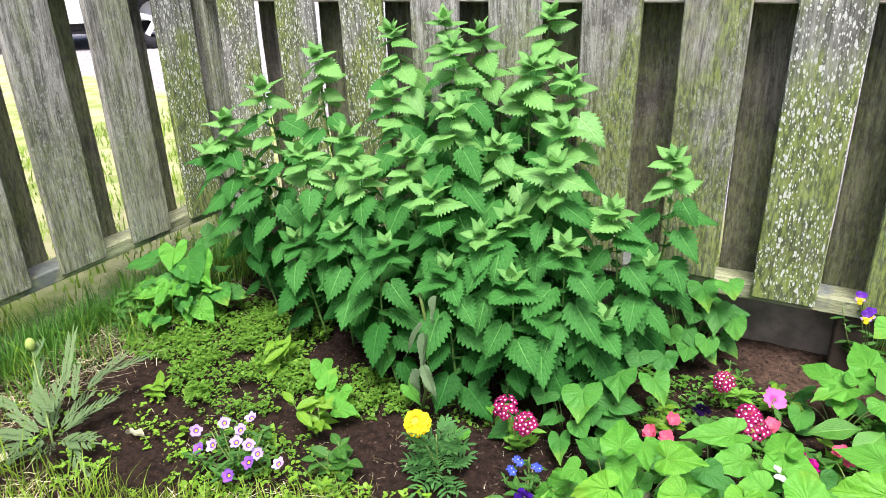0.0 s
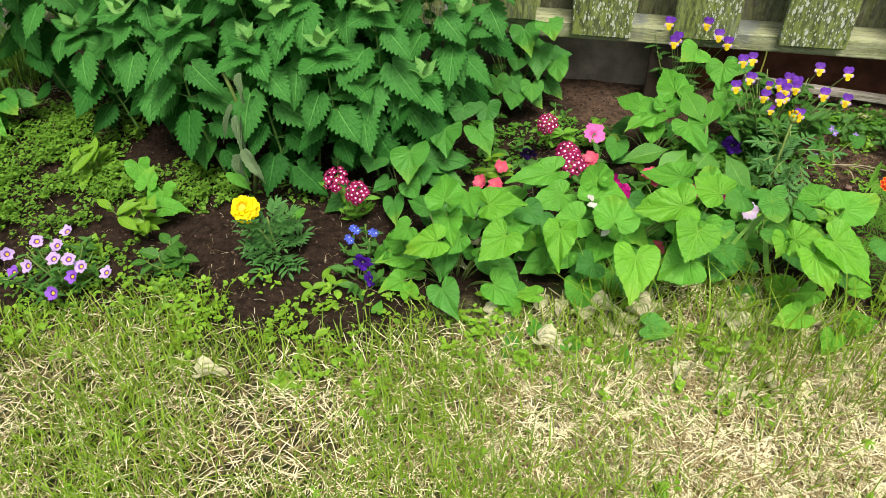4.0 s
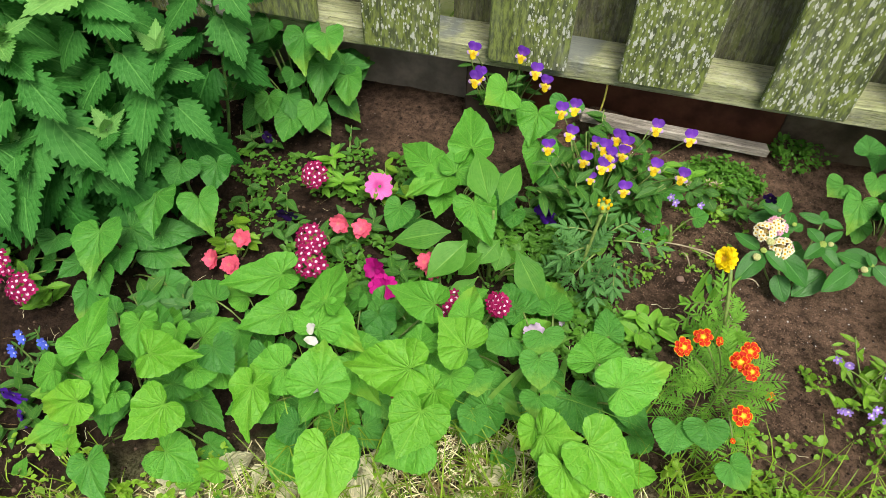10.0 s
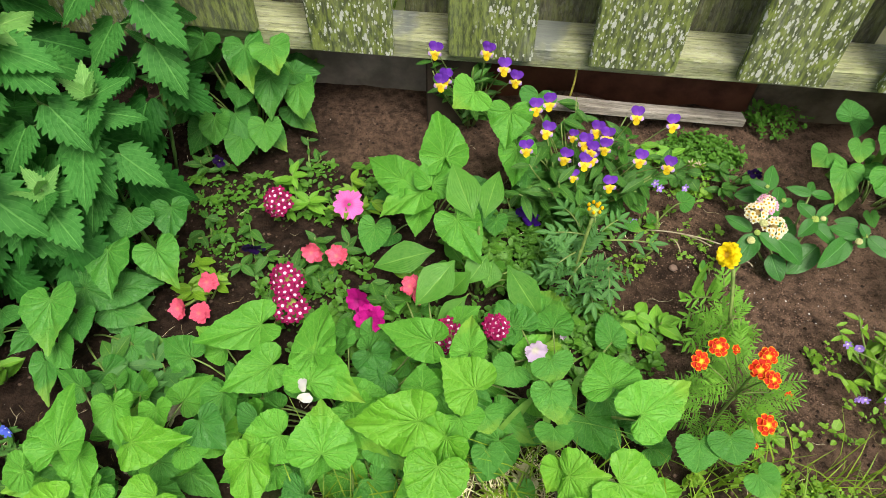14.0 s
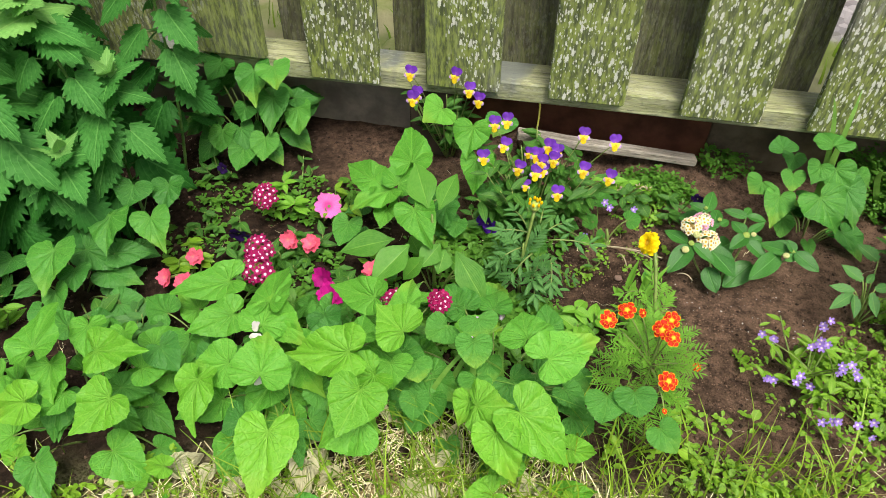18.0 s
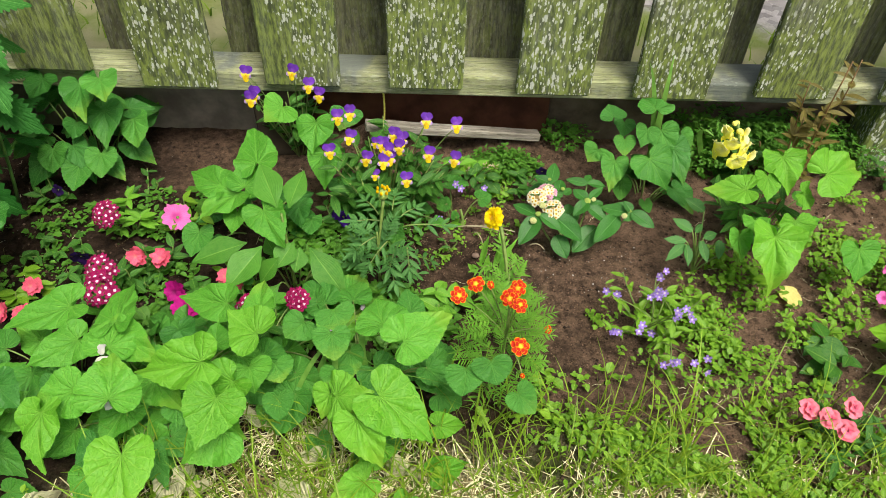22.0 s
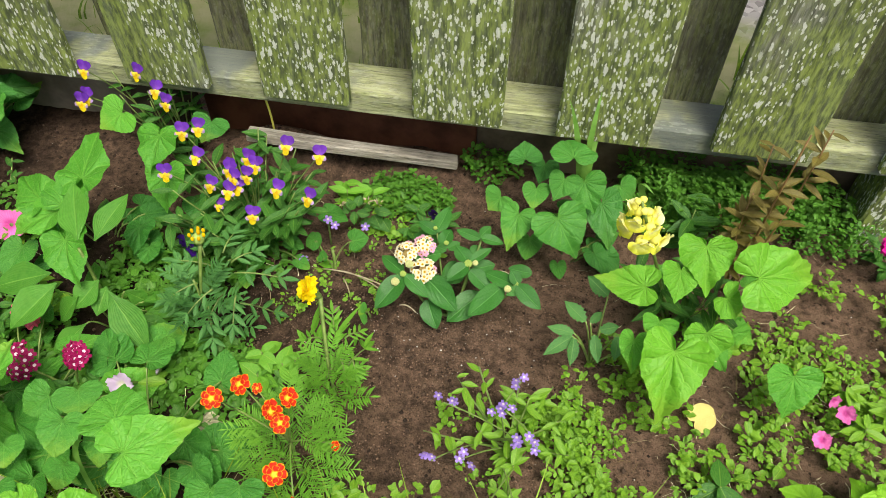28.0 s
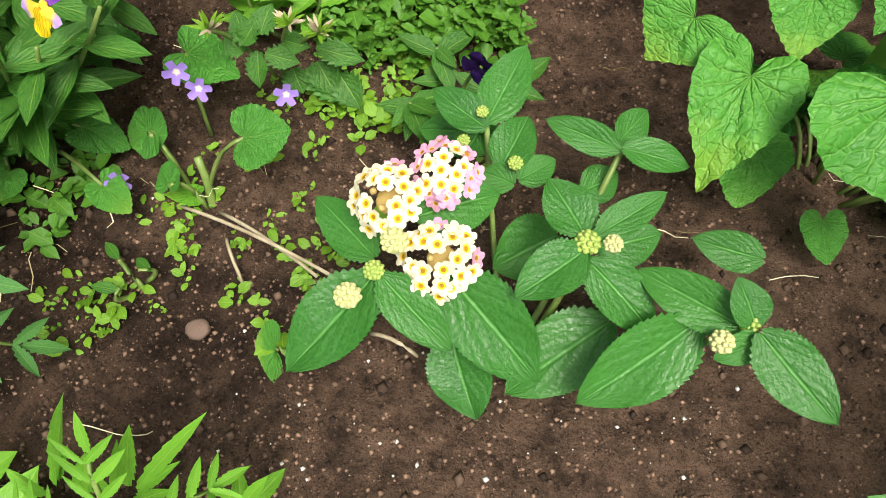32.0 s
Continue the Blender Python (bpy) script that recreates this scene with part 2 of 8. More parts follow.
def board_material(name, low, high, moss, lichen, dark, along="z", tan=0.25, blue=0.0):
    """Weathered softwood: grain along one axis, green algae, pale lichen flecks."""
    s = Nodes(name, 0.85)
    r = s.rand()
    shift = s.n("CombineXYZ", X=s.math("MULTIPLY", r, 7.0), Y=s.math("MULTIPLY", r, 3.0), Z=s.math("MULTIPLY", r, 11.0)).outputs[0]
    turned_ = s.coord("Object")
    if along == "x":
        q = s.n("SeparateXYZ", Vector=turned_)
        turned_ = s.n("CombineXYZ", X=q.outputs[2], Y=q.outputs[1], Z=q.outputs[0]).outputs[0]
    o = s.stretch(turned_, (1, 1, 1), shift)
    warp = s.n("VectorMath", Vector=o)
    warp.operation = "ADD"
    bend = s.n("TexNoise", Vector=s.stretch(o, (6, 6, 2)), Scale=1.0).outputs[1]
    sc = s.n("VectorMath", Vector=bend)
    sc.operation = "SCALE"
    sc.inputs["Scale"].default_value = 0.03
    s.t.links.new(sc.outputs[0], warp.inputs[1])
    grain = s.noise(s.stretch(warp.outputs[0], (85, 85, 6)), 1.0, 8.0, 0.75)
    fine = s.noise(s.stretch(warp.outputs[0], (300, 300, 34)), 1.0, 4.0, 0.7)
    c = s.mix(s.ramp(grain, 0.36, 0.64), low, high)
    c = s.mix(s.math("MULTIPLY", s.ramp(s.noise(s.stretch(o, (9, 9, 1.6)), 1.0, 4.0), 0.42, 0.66), tan), c, (0.16, 0.13, 0.095))
    c = s.mix(s.math("MULTIPLY", s.ramp(fine, 0.52, 0.68), 0.7), c, (0.028, 0.025, 0.019))
    patch = s.noise(s.stretch(o, (7, 7, 3)), 1.0, 6.0, 0.65)
    z = s.n("SeparateXYZ", Vector=s.coord("Object")).outputs[2]
    wet = s.math("ADD", patch, s.ramp(z, 0.0, 0.75, 0.20, -0.02))
    green = s.mix(s.ramp(s.noise(s.stretch(o, (160, 160, 40)), 1.0, 4.0), 0.35, 0.65), (0.048, 0.072, 0.012), (0.25, 0.325, 0.050))
    c = s.mix(s.math("MULTIPLY", s.ramp(wet, 0.42, 0.60), moss), c, green)
    c = s.mix(s.math("MULTIPLY", s.ramp(s.noise(o, 9.0, 4.0), 0.5, 0.7), dark), c, (0.035, 0.032, 0.027))
    if blue:
        c = s.mix(s.math("MULTIPLY", s.ramp(s.noise(s.stretch(o, (3, 3, 6)), 1.0, 4.0), 0.48, 0.58), blue), c, (0.13, 0.15, 0.145))
    rough_edge = s.math("MULTIPLY", s.math("SUBTRACT", s.noise(s.stretch(o, (300, 300, 150)), 1.0, 4.0, 0.7), 0.5), 0.9)
    many = s.math("ADD", s.noise(s.stretch(o, (10, 10, 5)), 1.0, 4.0), s.ramp(r, 0.0, 1.0, -0.10, 0.08))
    flecks = []
    for wide_, tall, thin_ in ((115, 44, 0.34), (230, 100, 0.38)):
        v = s.voronoi(s.stretch(warp.outputs[0], (wide_, wide_, tall)), 1.0)
        pick = s.n("SeparateColor", Color=v.outputs["Color"]).outputs[0]
        size = s.math("MULTIPLY", pick, thin_)
        spot_ = s.ramp(s.math("SUBTRACT", s.math("ADD", v.outputs["Distance"], rough_edge), size), 0.07, 0.03)
        flecks.append(s.math("MULTIPLY", spot_, s.ramp(s.math("ADD", many, s.math("MULTIPLY", pick, 0.10)), 0.44, 0.52)))
    spot = s.math("MAXIMUM", flecks[0], flecks[1])
    c = s.mix(s.math("MULTIPLY", spot, lichen), c, s.mix(s.noise(o, 200.0), (0.46, 0.50, 0.42), (0.82, 0.84, 0.77)))
    kn = s.voronoi(s.stretch(o, (5.0, 1.0, 2.6)), 1.0)
    ring = s.ramp(kn.outputs["Distance"], 0.11, 0.05)
    c = s.mix(s.math("MULTIPLY", ring, 0.75), c, (0.06, 0.042, 0.03))
    s.colour(c)
    h = s.math("ADD", s.math("MULTIPLY", grain, 0.8), s.math("ADD", s.math("MULTIPLY", fine, 0.5), s.math("MULTIPLY", spot, 0.4)))
    s.bump(h, 1.0, 0.004)
    return s.m


BOARD = board_material("weathered_board", (0.070, 0.074, 0.058), (0.42, 0.43, 0.37), 0.85, 0.95, 0.4)
BOARD_PLAIN = board_material("grey_board", (0.105, 0.103, 0.085), (0.50, 0.49, 0.43), 0.40, 0.3, 0.3)
# back boards: a darker copy of the wood, their shade put into the colour
BOARD_BACK = board_material("shade_toned_board", (0.055, 0.050, 0.038), (0.23, 0.215, 0.17), 0.35, 0.08, 0.5)
BOARD_MOSS = board_material("mossy_board", (0.085, 0.082, 0.064), (0.40, 0.395, 0.33), 0.75, 0.25, 0.4)
RAIL = board_material("rail_wood", (0.26, 0.27, 0.15), (0.52, 0.53, 0.34), 0.30, 0.15, 0.0, "x", 0.0, 0.85)
KICK_GREY = plain_material("earthy_kickboard", (0.15, 0.13, 0.105), (0.30, 0.26, 0.21), 14.0, 0.85)
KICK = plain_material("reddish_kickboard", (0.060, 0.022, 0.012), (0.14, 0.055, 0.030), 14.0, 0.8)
# brown post wood, darkened: the shadow under the rail is in its colour
POST_DARK = plain_material("shade_toned_post", (0.030, 0.022, 0.016), (0.075, 0.056, 0.040), 14.0, 0.85)
KICK_BROWN = plain_material("brown_kickboard", (0.075, 0.055, 0.038), (0.19, 0.145, 0.10), 14.0, 0.85)
LUMBER = board_material("grey_lumber", (0.20, 0.175, 0.145), (0.50, 0.46, 0.40), 0.06, 0.0, 0.2, "x")

# the ground: soil in the bed, thatch under the lawn, gravel on the drive


def ground_material():
    s = Nodes("garden_ground", 0.95)
    p = s.t.nodes.new("ShaderNodeNewGeometry").outputs["Position"]
    xyz = s.n("SeparateXYZ", Vector=p)
    x, y = xyz.outputs[0], xyz.outputs[1]
    big, small = s.noise(p, 5.0, 5.0), s.noise(p, 60.0, 6.0, 0.7)
    grit = s.noise(p, 420.0, 3.0)
    behind = s.math("MULTIPLY", s.ramp(y, 1.66, 1.86), s.ramp(x, -0.2, 0.1, 0.0, 0.7))
    dry = s.ramp(s.math("ADD", s.math("ADD", s.math("MULTIPLY", x, 1.2), behind), big), 1.22, 1.62)
    soil = s.mix(s.ramp(small, 0.3, 0.7), s.mix(dry, (0.016, 0.010, 0.007), (0.060, 0.040, 0.027)), s.mix(dry, (0.066, 0.041, 0.027), (0.235, 0.150, 0.100)))
    soil = s.mix(s.math("MULTIPLY", s.ramp(s.math("ADD", x, s.math("MULTIPLY", big, 0.3)), 1.1, 1.4), s.ramp(small, 0.35, 0.6, 0.2, 0.85)), soil, (0.25, 0.160, 0.108))
    soil = s.mix(s.math("MULTIPLY", s.ramp(grit, 0.68, 0.74), 0.4), soil, (0.22, 0.15, 0.11))
    soil = s.mix(s.math("MULTIPLY", s.ramp(s.noise(p, 170.0, 2.0), 0.60, 0.72), 0.6), soil, (0.012, 0.008, 0.006))
    soil = s.mix(s.math("MULTIPLY", s.ramp(s.noise(p, 700.0, 3.0, 0.7), 0.5, 0.62), 0.45), soil, (0.014, 0.009, 0.006))
    thatch = s.mix(s.ramp(small, 0.35, 0.65), (0.034, 0.031, 0.013), (0.16, 0.14, 0.07))
    thatch = s.mix(s.ramp(s.noise(p, 9.0, 4.0), 0.45, 0.62), thatch, (0.045, 0.075, 0.014))
    wob = s.math("MULTIPLY", s.math("SUBTRACT", s.noise(p, 6.0, 4.0), 0.5), 0.34)
    front = s.math("SUBTRACT", s.math("ADD", s.math("ADD", s.math("MULTIPLY", s.math("MINIMUM", x, 1.7), 0.17), 1.05), s.math("SUBTRACT", s.ramp(x, -0.05, 0.05, 0.0, 0.13), s.ramp(x, -0.7, -0.9, 0.0, 0.12))), s.math("ADD", s.math("ADD", y, wob), s.ramp(x, 0.85, 1.7, 0.0, 0.32)))
    lawn = s.ramp(front, -0.02, 0.06)
    back = s.ramp(y, 2.06, 2.2)
    left = s.ramp(x, -1.50, -1.58)
    out = s.math("MAXIMUM", back, left)
    dx = s.math("MULTIPLY", s.math("SUBTRACT", x, 0.85), 0.9)
    dy = s.math("MULTIPLY", s.math("SUBTRACT", y, 0.90), 1.5)
    away = s.math("ADD", s.math("MULTIPLY", dx, dx), s.math("MULTIPLY", dy, dy))
    straw = s.mix(s.math("MULTIPLY", s.ramp(away, 0.75, 0.15), s.ramp(big, 0.35, 0.6)), thatch, s.mix(s.ramp(s.noise(p, 240.0, 3.0), 0.40, 0.6), (0.17, 0.145, 0.075), (0.66, 0.60, 0.38)))
    # ground beyond the fence is mixed paler, sunlight on it put into the colour
    c = s.mix(s.math("MAXIMUM", lawn, out), soil, s.mix(out, straw, s.mix(s.ramp(big, 0.4, 0.65), (0.56, 0.54, 0.28), (0.32, 0.40, 0.10))))
    far = s.ramp(s.math("ADD", s.math("ADD", y, s.math("MULTIPLY", x, 0.262)), wob), 2.85, 3.0)
    stones = s.voronoi(p, 45.0)
    gravel = s.mix(s.n("SeparateColor", Color=stones.outputs["Color"]).outputs[0], (0.30, 0.275, 0.265), (0.66, 0.62, 0.60))
    c = s.mix(far, c, gravel)
    s.colour(c)
    h = s.math("ADD", s.math("MULTIPLY", small, 1.0), s.math("MULTIPLY", s.noise(p, 260.0, 8.0, 0.8), 0.7))
    s.put(s.b.inputs["Specular IOR Level"], 0.12)
    s.bump(h, 1.0, 0.012)
    return s.m


GROUND = ground_material()
STEM = plain_material("green_stem", (0.10, 0.17, 0.03), (0.20, 0.28, 0.07), 80.0, 0.5, 0.2)
STEM_NETTLE = plain_material("nettle_stem", (0.055, 0.14, 0.025), (0.12, 0.24, 0.05), 80.0, 0.5, 0.2)
STEM_RED = plain_material("reddish_stem", (0.16, 0.09, 0.03), (0.26, 0.15, 0.06), 80.0, 0.5, 0.2)
STEM_DRY = plain_material("dry_stem", (0.28, 0.23, 0.14), (0.48, 0.42, 0.29), 60.0, 0.8, 0.3)
# lower and inner nettle leaves: the clump's own shade mixed into the colour
M_NETTLE_SHADE = leaf_material("shade_toned_nettle_leaf", (0.008, 0.066, 0.015), (0.026, 0.140, 0.034), (0.07, 0.24, 0.08), 6.0, 0.6, 0.6, 0.6, aspect=0.7, shine=0.15, line=0.08, pale=0.4, quilt=15.0, cell=0.6)
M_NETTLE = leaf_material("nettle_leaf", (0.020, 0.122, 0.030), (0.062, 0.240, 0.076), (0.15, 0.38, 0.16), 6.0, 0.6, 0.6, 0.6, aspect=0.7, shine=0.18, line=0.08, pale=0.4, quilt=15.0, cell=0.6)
# young top leaves, made paler still by sky sheen put into the colour
M_NETTLE_TOP = leaf_material("young_sheen_nettle_leaf", (0.090, 0.285, 0.090), (0.225, 0.470, 0.200), (0.32, 0.55, 0.28), 6.0, 0.6, 0.5, 0.6, aspect=0.7, shine=0.5, line=0.08, pale=0.4, quilt=15.0, cell=0.6)
M_HEART = heart_material("violet_leaf", (0.056, 0.238, 0.034), (0.150, 0.435, 0.074), (0.25, 0.52, 0.14))
# mid-dark copy of the violet leaf, with shade put into its colour
M_HEART_MID = heart_material("shade_toned_violet_leaf", (0.036, 0.175, 0.036), (0.098, 0.325, 0.074), (0.20, 0.44, 0.14), 0.44, 0.85, 0.28)
M_HEART_YELLOW = heart_material("yellowish_violet_leaf", (0.160, 0.410, 0.024), (0.310, 0.580, 0.050), (0.36, 0.62, 0.15), 0.46, 0.9, 0.32)
# bluish old leaves; under other plants this dark green also stands in for shade
M_HEART_DARK = heart_material("old_and_shade_violet_leaf", (0.024, 0.130, 0.030), (0.064, 0.250, 0.062), (0.14, 0.34, 0.12), 0.40, 0.8, 0.25)
M_HEART_LIME = heart_material("lime_violet_leaf", (0.082, 0.290, 0.028), (0.185, 0.460, 0.056), (0.30, 0.56, 0.15), 0.46, 0.9, 0.32, quilt=10.0)
M_LANCE = leaf_material("coneflower_leaf", (0.055, 0.195, 0.034), (0.110, 0.32, 0.065), (0.20, 0.40, 0.12), 4.0, 1.6, 0.45, 0.5, aspect=0.5, line=0.04, pale=0.3)
M_LANTANA = leaf_material("lantana_leaf", (0.020, 0.110, 0.028), (0.056, 0.215, 0.052), (0.13, 0.35, 0.15), 5.5, 0.62, 0.36, 0.55, quilt=30.0, cell=0.20, aspect=0.6, shine=0.38, line=0.028, pale=0.36, pillow=0.10)
M_SMALL = leaf_material("small_leaf", (0.020, 0.098, 0.020), (0.056, 0.195, 0.042), (0.19, 0.34, 0.09), 5.0, 0.6, 0.5, 0.4)
M_FERN = leaf_material("marigold_leaf", (0.036, 0.140, 0.055), (0.092, 0.260, 0.110), (0.18, 0.34, 0.14), 5.0, 0.6, 0.55, 0.3)
M_LIMEFERN = leaf_material("fresh_marigold_leaf", (0.095, 0.28, 0.03), (0.18, 0.43, 0.06), (0.30, 0.46, 0.12), 5.0, 0.6, 0.55, 0.3)
M_GREY = leaf_material("poppy_leaf", (0.09, 0.17, 0.12), (0.22, 0.32, 0.24), (0.30, 0.38, 0.26), 5.0, 0.6, 0.6, 0.5)
M_BRONZE = leaf_material("bronze_leaf", (0.10, 0.085, 0.035), (0.24, 0.17, 0.08), (0.28, 0.24, 0.09), 5.0, 0.6, 0.5, 0.4)
M_WILT = leaf_material("wilted_leaf", (0.13, 0.21, 0.19), (0.27, 0.37, 0.34), (0.34, 0.42, 0.40), 6.0, 0.6, 0.7, 0.9)
M_WEED = leaf_material("weed_leaf", (0.065, 0.19, 0.016), (0.21, 0.40, 0.042), (0.34, 0.48, 0.10), 2.0, 0.5, 0.5, 0.2, island=True)
# dimmed copy of the weed leaf: shade is in the colour
M_WEED_MID = leaf_material("shade_toned_chickweed_leaf", (0.050, 0.155, 0.018), (0.165, 0.335, 0.044), (0.28, 0.42, 0.10), 2.0, 0.5, 0.5, 0.2, island=True)
M_CLOVER = leaf_material("clover_leaf", (0.10, 0.25, 0.02), (0.27, 0.47, 0.05), (0.34, 0.48, 0.10), 2.0, 0.5, 0.5, 0.2, island=True)
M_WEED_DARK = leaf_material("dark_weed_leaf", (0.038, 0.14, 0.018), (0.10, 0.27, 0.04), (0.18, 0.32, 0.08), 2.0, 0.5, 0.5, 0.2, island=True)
M_GRASS = leaf_material("grass_blade", (0.045, 0.12, 0.010), (0.33, 0.48, 0.05), (0.32, 0.43, 0.08), 1.0, 0.1, 0.5, 0.1, island=True)
M_BLADE = plain_material("long_grass_blade", (0.13, 0.30, 0.04), (0.22, 0.44, 0.08), 40.0, 0.5, 0.1, False, 0.3)
M_STRAW = plain_material("dry_grass", (0.24, 0.18, 0.07), (0.96, 0.90, 0.60), 20.0, 0.8, 0.1, True, 0.2)
M_DRYLEAF = leaf_material("dry_leaf", (0.56, 0.47, 0.56), (0.88, 0.78, 1.0), (0.95, 0.86, 1.0), 4.0, 0.8, 0.8, 1.0, palm=True, aspect=0.9, quilt=9.0, cell=1.0, shine=0.15, pillow=0.8)
M_CLOD = plain_material("soil_crumb", (0.026, 0.017, 0.012), (0.130, 0.085, 0.058), 30.0, 0.95, 0.8, True)
M_CLOD_RED = plain_material("reddish_crumb", (0.050, 0.032, 0.021), (0.25, 0.160, 0.108), 30.0, 0.95, 0.8, True)
M_PERLITE = plain_material("perlite", (0.60, 0.58, 0.54), (0.82, 0.80, 0.77), 200.0, 0.9, 0.5)
M_PEBBLE = plain_material("pebble", (0.14, 0.09, 0.07), (0.24, 0.17, 0.13), 90.0, 0.7, 0.5)


# ---- building blocks ----


def mesh_of(name, verts, faces, mats, uvs=None, smooth=True, slots=None):
    me = bpy.data.meshes.new(name)
    me.from_pydata([tuple(v) for v in verts], [], faces)
    for m in mats if isinstance(mats, (list, tuple)) else [mats]:
        me.materials.append(m)
    if uvs is not None:
        layer = me.uv_layers.new(name="UVMap")
        idx = np.zeros(len(me.loops), dtype=np.int32)
        me.loops.foreach_get("vertex_index", idx)
        layer.data.foreach_set("uv", np.asarray(uvs, dtype=np.float32)[idx].ravel())
    if slots is not None:
        me.polygons.foreach_set("material_index", slots)
    me.polygons.foreach_set("use_smooth", [smooth] * len(me.polygons))
    me.update()
    return me


def thing(name, at, label, category, group=""):
    ob = new(name)
    ob.empty_display_size = 0.02
    ob.location = at
    return tagged(ob, label, category, group)


def put(name, me, parent, m, label=""):
    """A part of parent, with the world pose m."""
    ob = new(name, me)
    if parent is not None:
        ob.parent = parent
        base = parent["pose"] if "pose" in parent else None
        p = Matrix([list(base[i * 4:i * 4 + 4]) for i in range(4)]) if base is not None else Matrix.Translation(parent.location)
        ob.matrix_parent_inverse = p.inverted()
    ob.matrix_basis = m
    if label:
        ob["label"] = label
    return ob


def keep_pose(ob, m):
    """Remembers the world pose of a part that has parts of its own."""
    ob["pose"] = [x for row in m for x in row]
    return ob


def done(ob):
    if "pose" in ob:
        del ob["pose"]


def aim(base, along, up, sx, sy, sz):
    """A pose at base with y along, z near up, scaled."""
    y = Vector(along).normalized()
    x = y.cross(Vector(up))
    x = x.normalized() if x.length > 1e-5 else Vector((1, 0, 0))
    z = x.cross(y)
    r = Matrix((x, y, z)).transposed().to_4x4()
    return Matrix.Translation(base) @ r @ Matrix.Diagonal((sx, sy, sz, 1))


def bend_points(a, b, sag=0.0, n=6, side=(0, 0, 1)):
    a, b, s = Vector(a), Vector(b), Vector(side)
    return [a.lerp(b, i / n) + s * (sag * 4 * (i / n) * (1 - i / n)) for i in range(n + 1)]


def tube(pts, r0, r1, sides=6):
    verts, faces, uvs = [], [], []
    n = len(pts)
    for i, p in enumerate(pts):
        d = (pts[min(i + 1, n - 1)] - pts[max(i - 1, 0)]).normalized()
        x = d.orthogonal().normalized()
        y = d.cross(x)
        r = r0 + (r1 - r0) * i / (n - 1)
        for k in range(sides):
            a = 2 * math.pi * k / sides
            verts.append(p + (x * math.cos(a) + y * math.sin(a)) * r)
            uvs.append((k / sides, i / (n - 1)))
        if i:
            for k in range(sides):
                a, b = (i - 1) * sides + k, (i - 1) * sides + (k + 1) % sides
                faces.append((a, b, b + sides, a + sides))
    faces.append(tuple(range((n - 1) * sides, n * sides)))
    faces.append(tuple(reversed(range(sides))))
    return verts, faces, uvs


def stalk(name, parent, a, b, r0, r1, mat, sag=0.0, side=(0, 0, 1), sides=5, n=6):
    a, b = Vector(a), Vector(b)
    v, f, u = tube(bend_points((0, 0, 0), b - a, sag, n, side), r0, r1, sides)
    return put(name, mesh_of(name, v, f, mat, u), parent, Matrix.Translation(a))


def leaf_mesh(name, mat, widths, rows=14, cols=6, teeth=0.0, forward=0.0, lobe=0.0, curl=0.25, fold=0.2, wave=0.03, seed=1, swing=0.0):
    """A leaf one long and one wide: base at the origin, tip along y, z up."""
    rnd = random.Random(seed)
    verts, uvs, faces = [], [], []
    vs, ws = zip(*widths)
    ph = rnd.random() * 6
    for i in range(rows + 1):
        v = i / rows
        w = float(np.interp(v, vs, ws)) * 0.5
        tooth = teeth * (1 if i % 2 else -0.4) * (0.0 if i in (0, rows) else 1.0) * (0.55 + 0.9 * w)
        for j in range(2 * cols + 1):
            u = j / cols - 1
            x = u * w
            y = v - lobe * math.sin(min(abs(u), 1) ** 0.8 * math.pi * 0.74) * (1 - v) ** 3
            if abs(u) == 1:
                x += tooth * 0.5 * u
                y -= forward * teeth * (0.5 if i % 2 else -0.5)
            z = fold * abs(x) - curl * v * v + wave * math.sin(9 * v + ph + 2.2 * u) * abs(u)
            z += 0.16 * wave * math.cos(23 * v - 16 * abs(u) + ph) * (1 - abs(u) * 0.6)
            x += swing * v * v
            verts.append((x, y, z))
            uvs.append((j / (2 * cols), v))
    k = 2 * cols + 1
    for i in range(rows):
        for j in range(2 * cols):
            a = i * k + j
            faces.append((a, a + 1, a + k + 1, a + k))
    return mesh_of(name, verts, faces, mat, uvs)


HEART_LINE = [(0.015, -0.02), (.06, -.15), (.15, -.235), (.26, -.265), (.37, -.235), (.45, -.15), (.49, -.03), (.50, .08), (.475, .22), (.425, .36), (.35, .50), (.255, .64), (.155, .77), (.07, .89), (0, 1)]
ROUND_LINE = [(0.015, -0.02), (.07, -.14), (.17, -.22), (.29, -.24), (.40, -.19), (.47, -.08), (.50, .06), (.50, .22), (.46, .40), (.38, .58), (.27, .75), (.14, .90), (0, 1)]


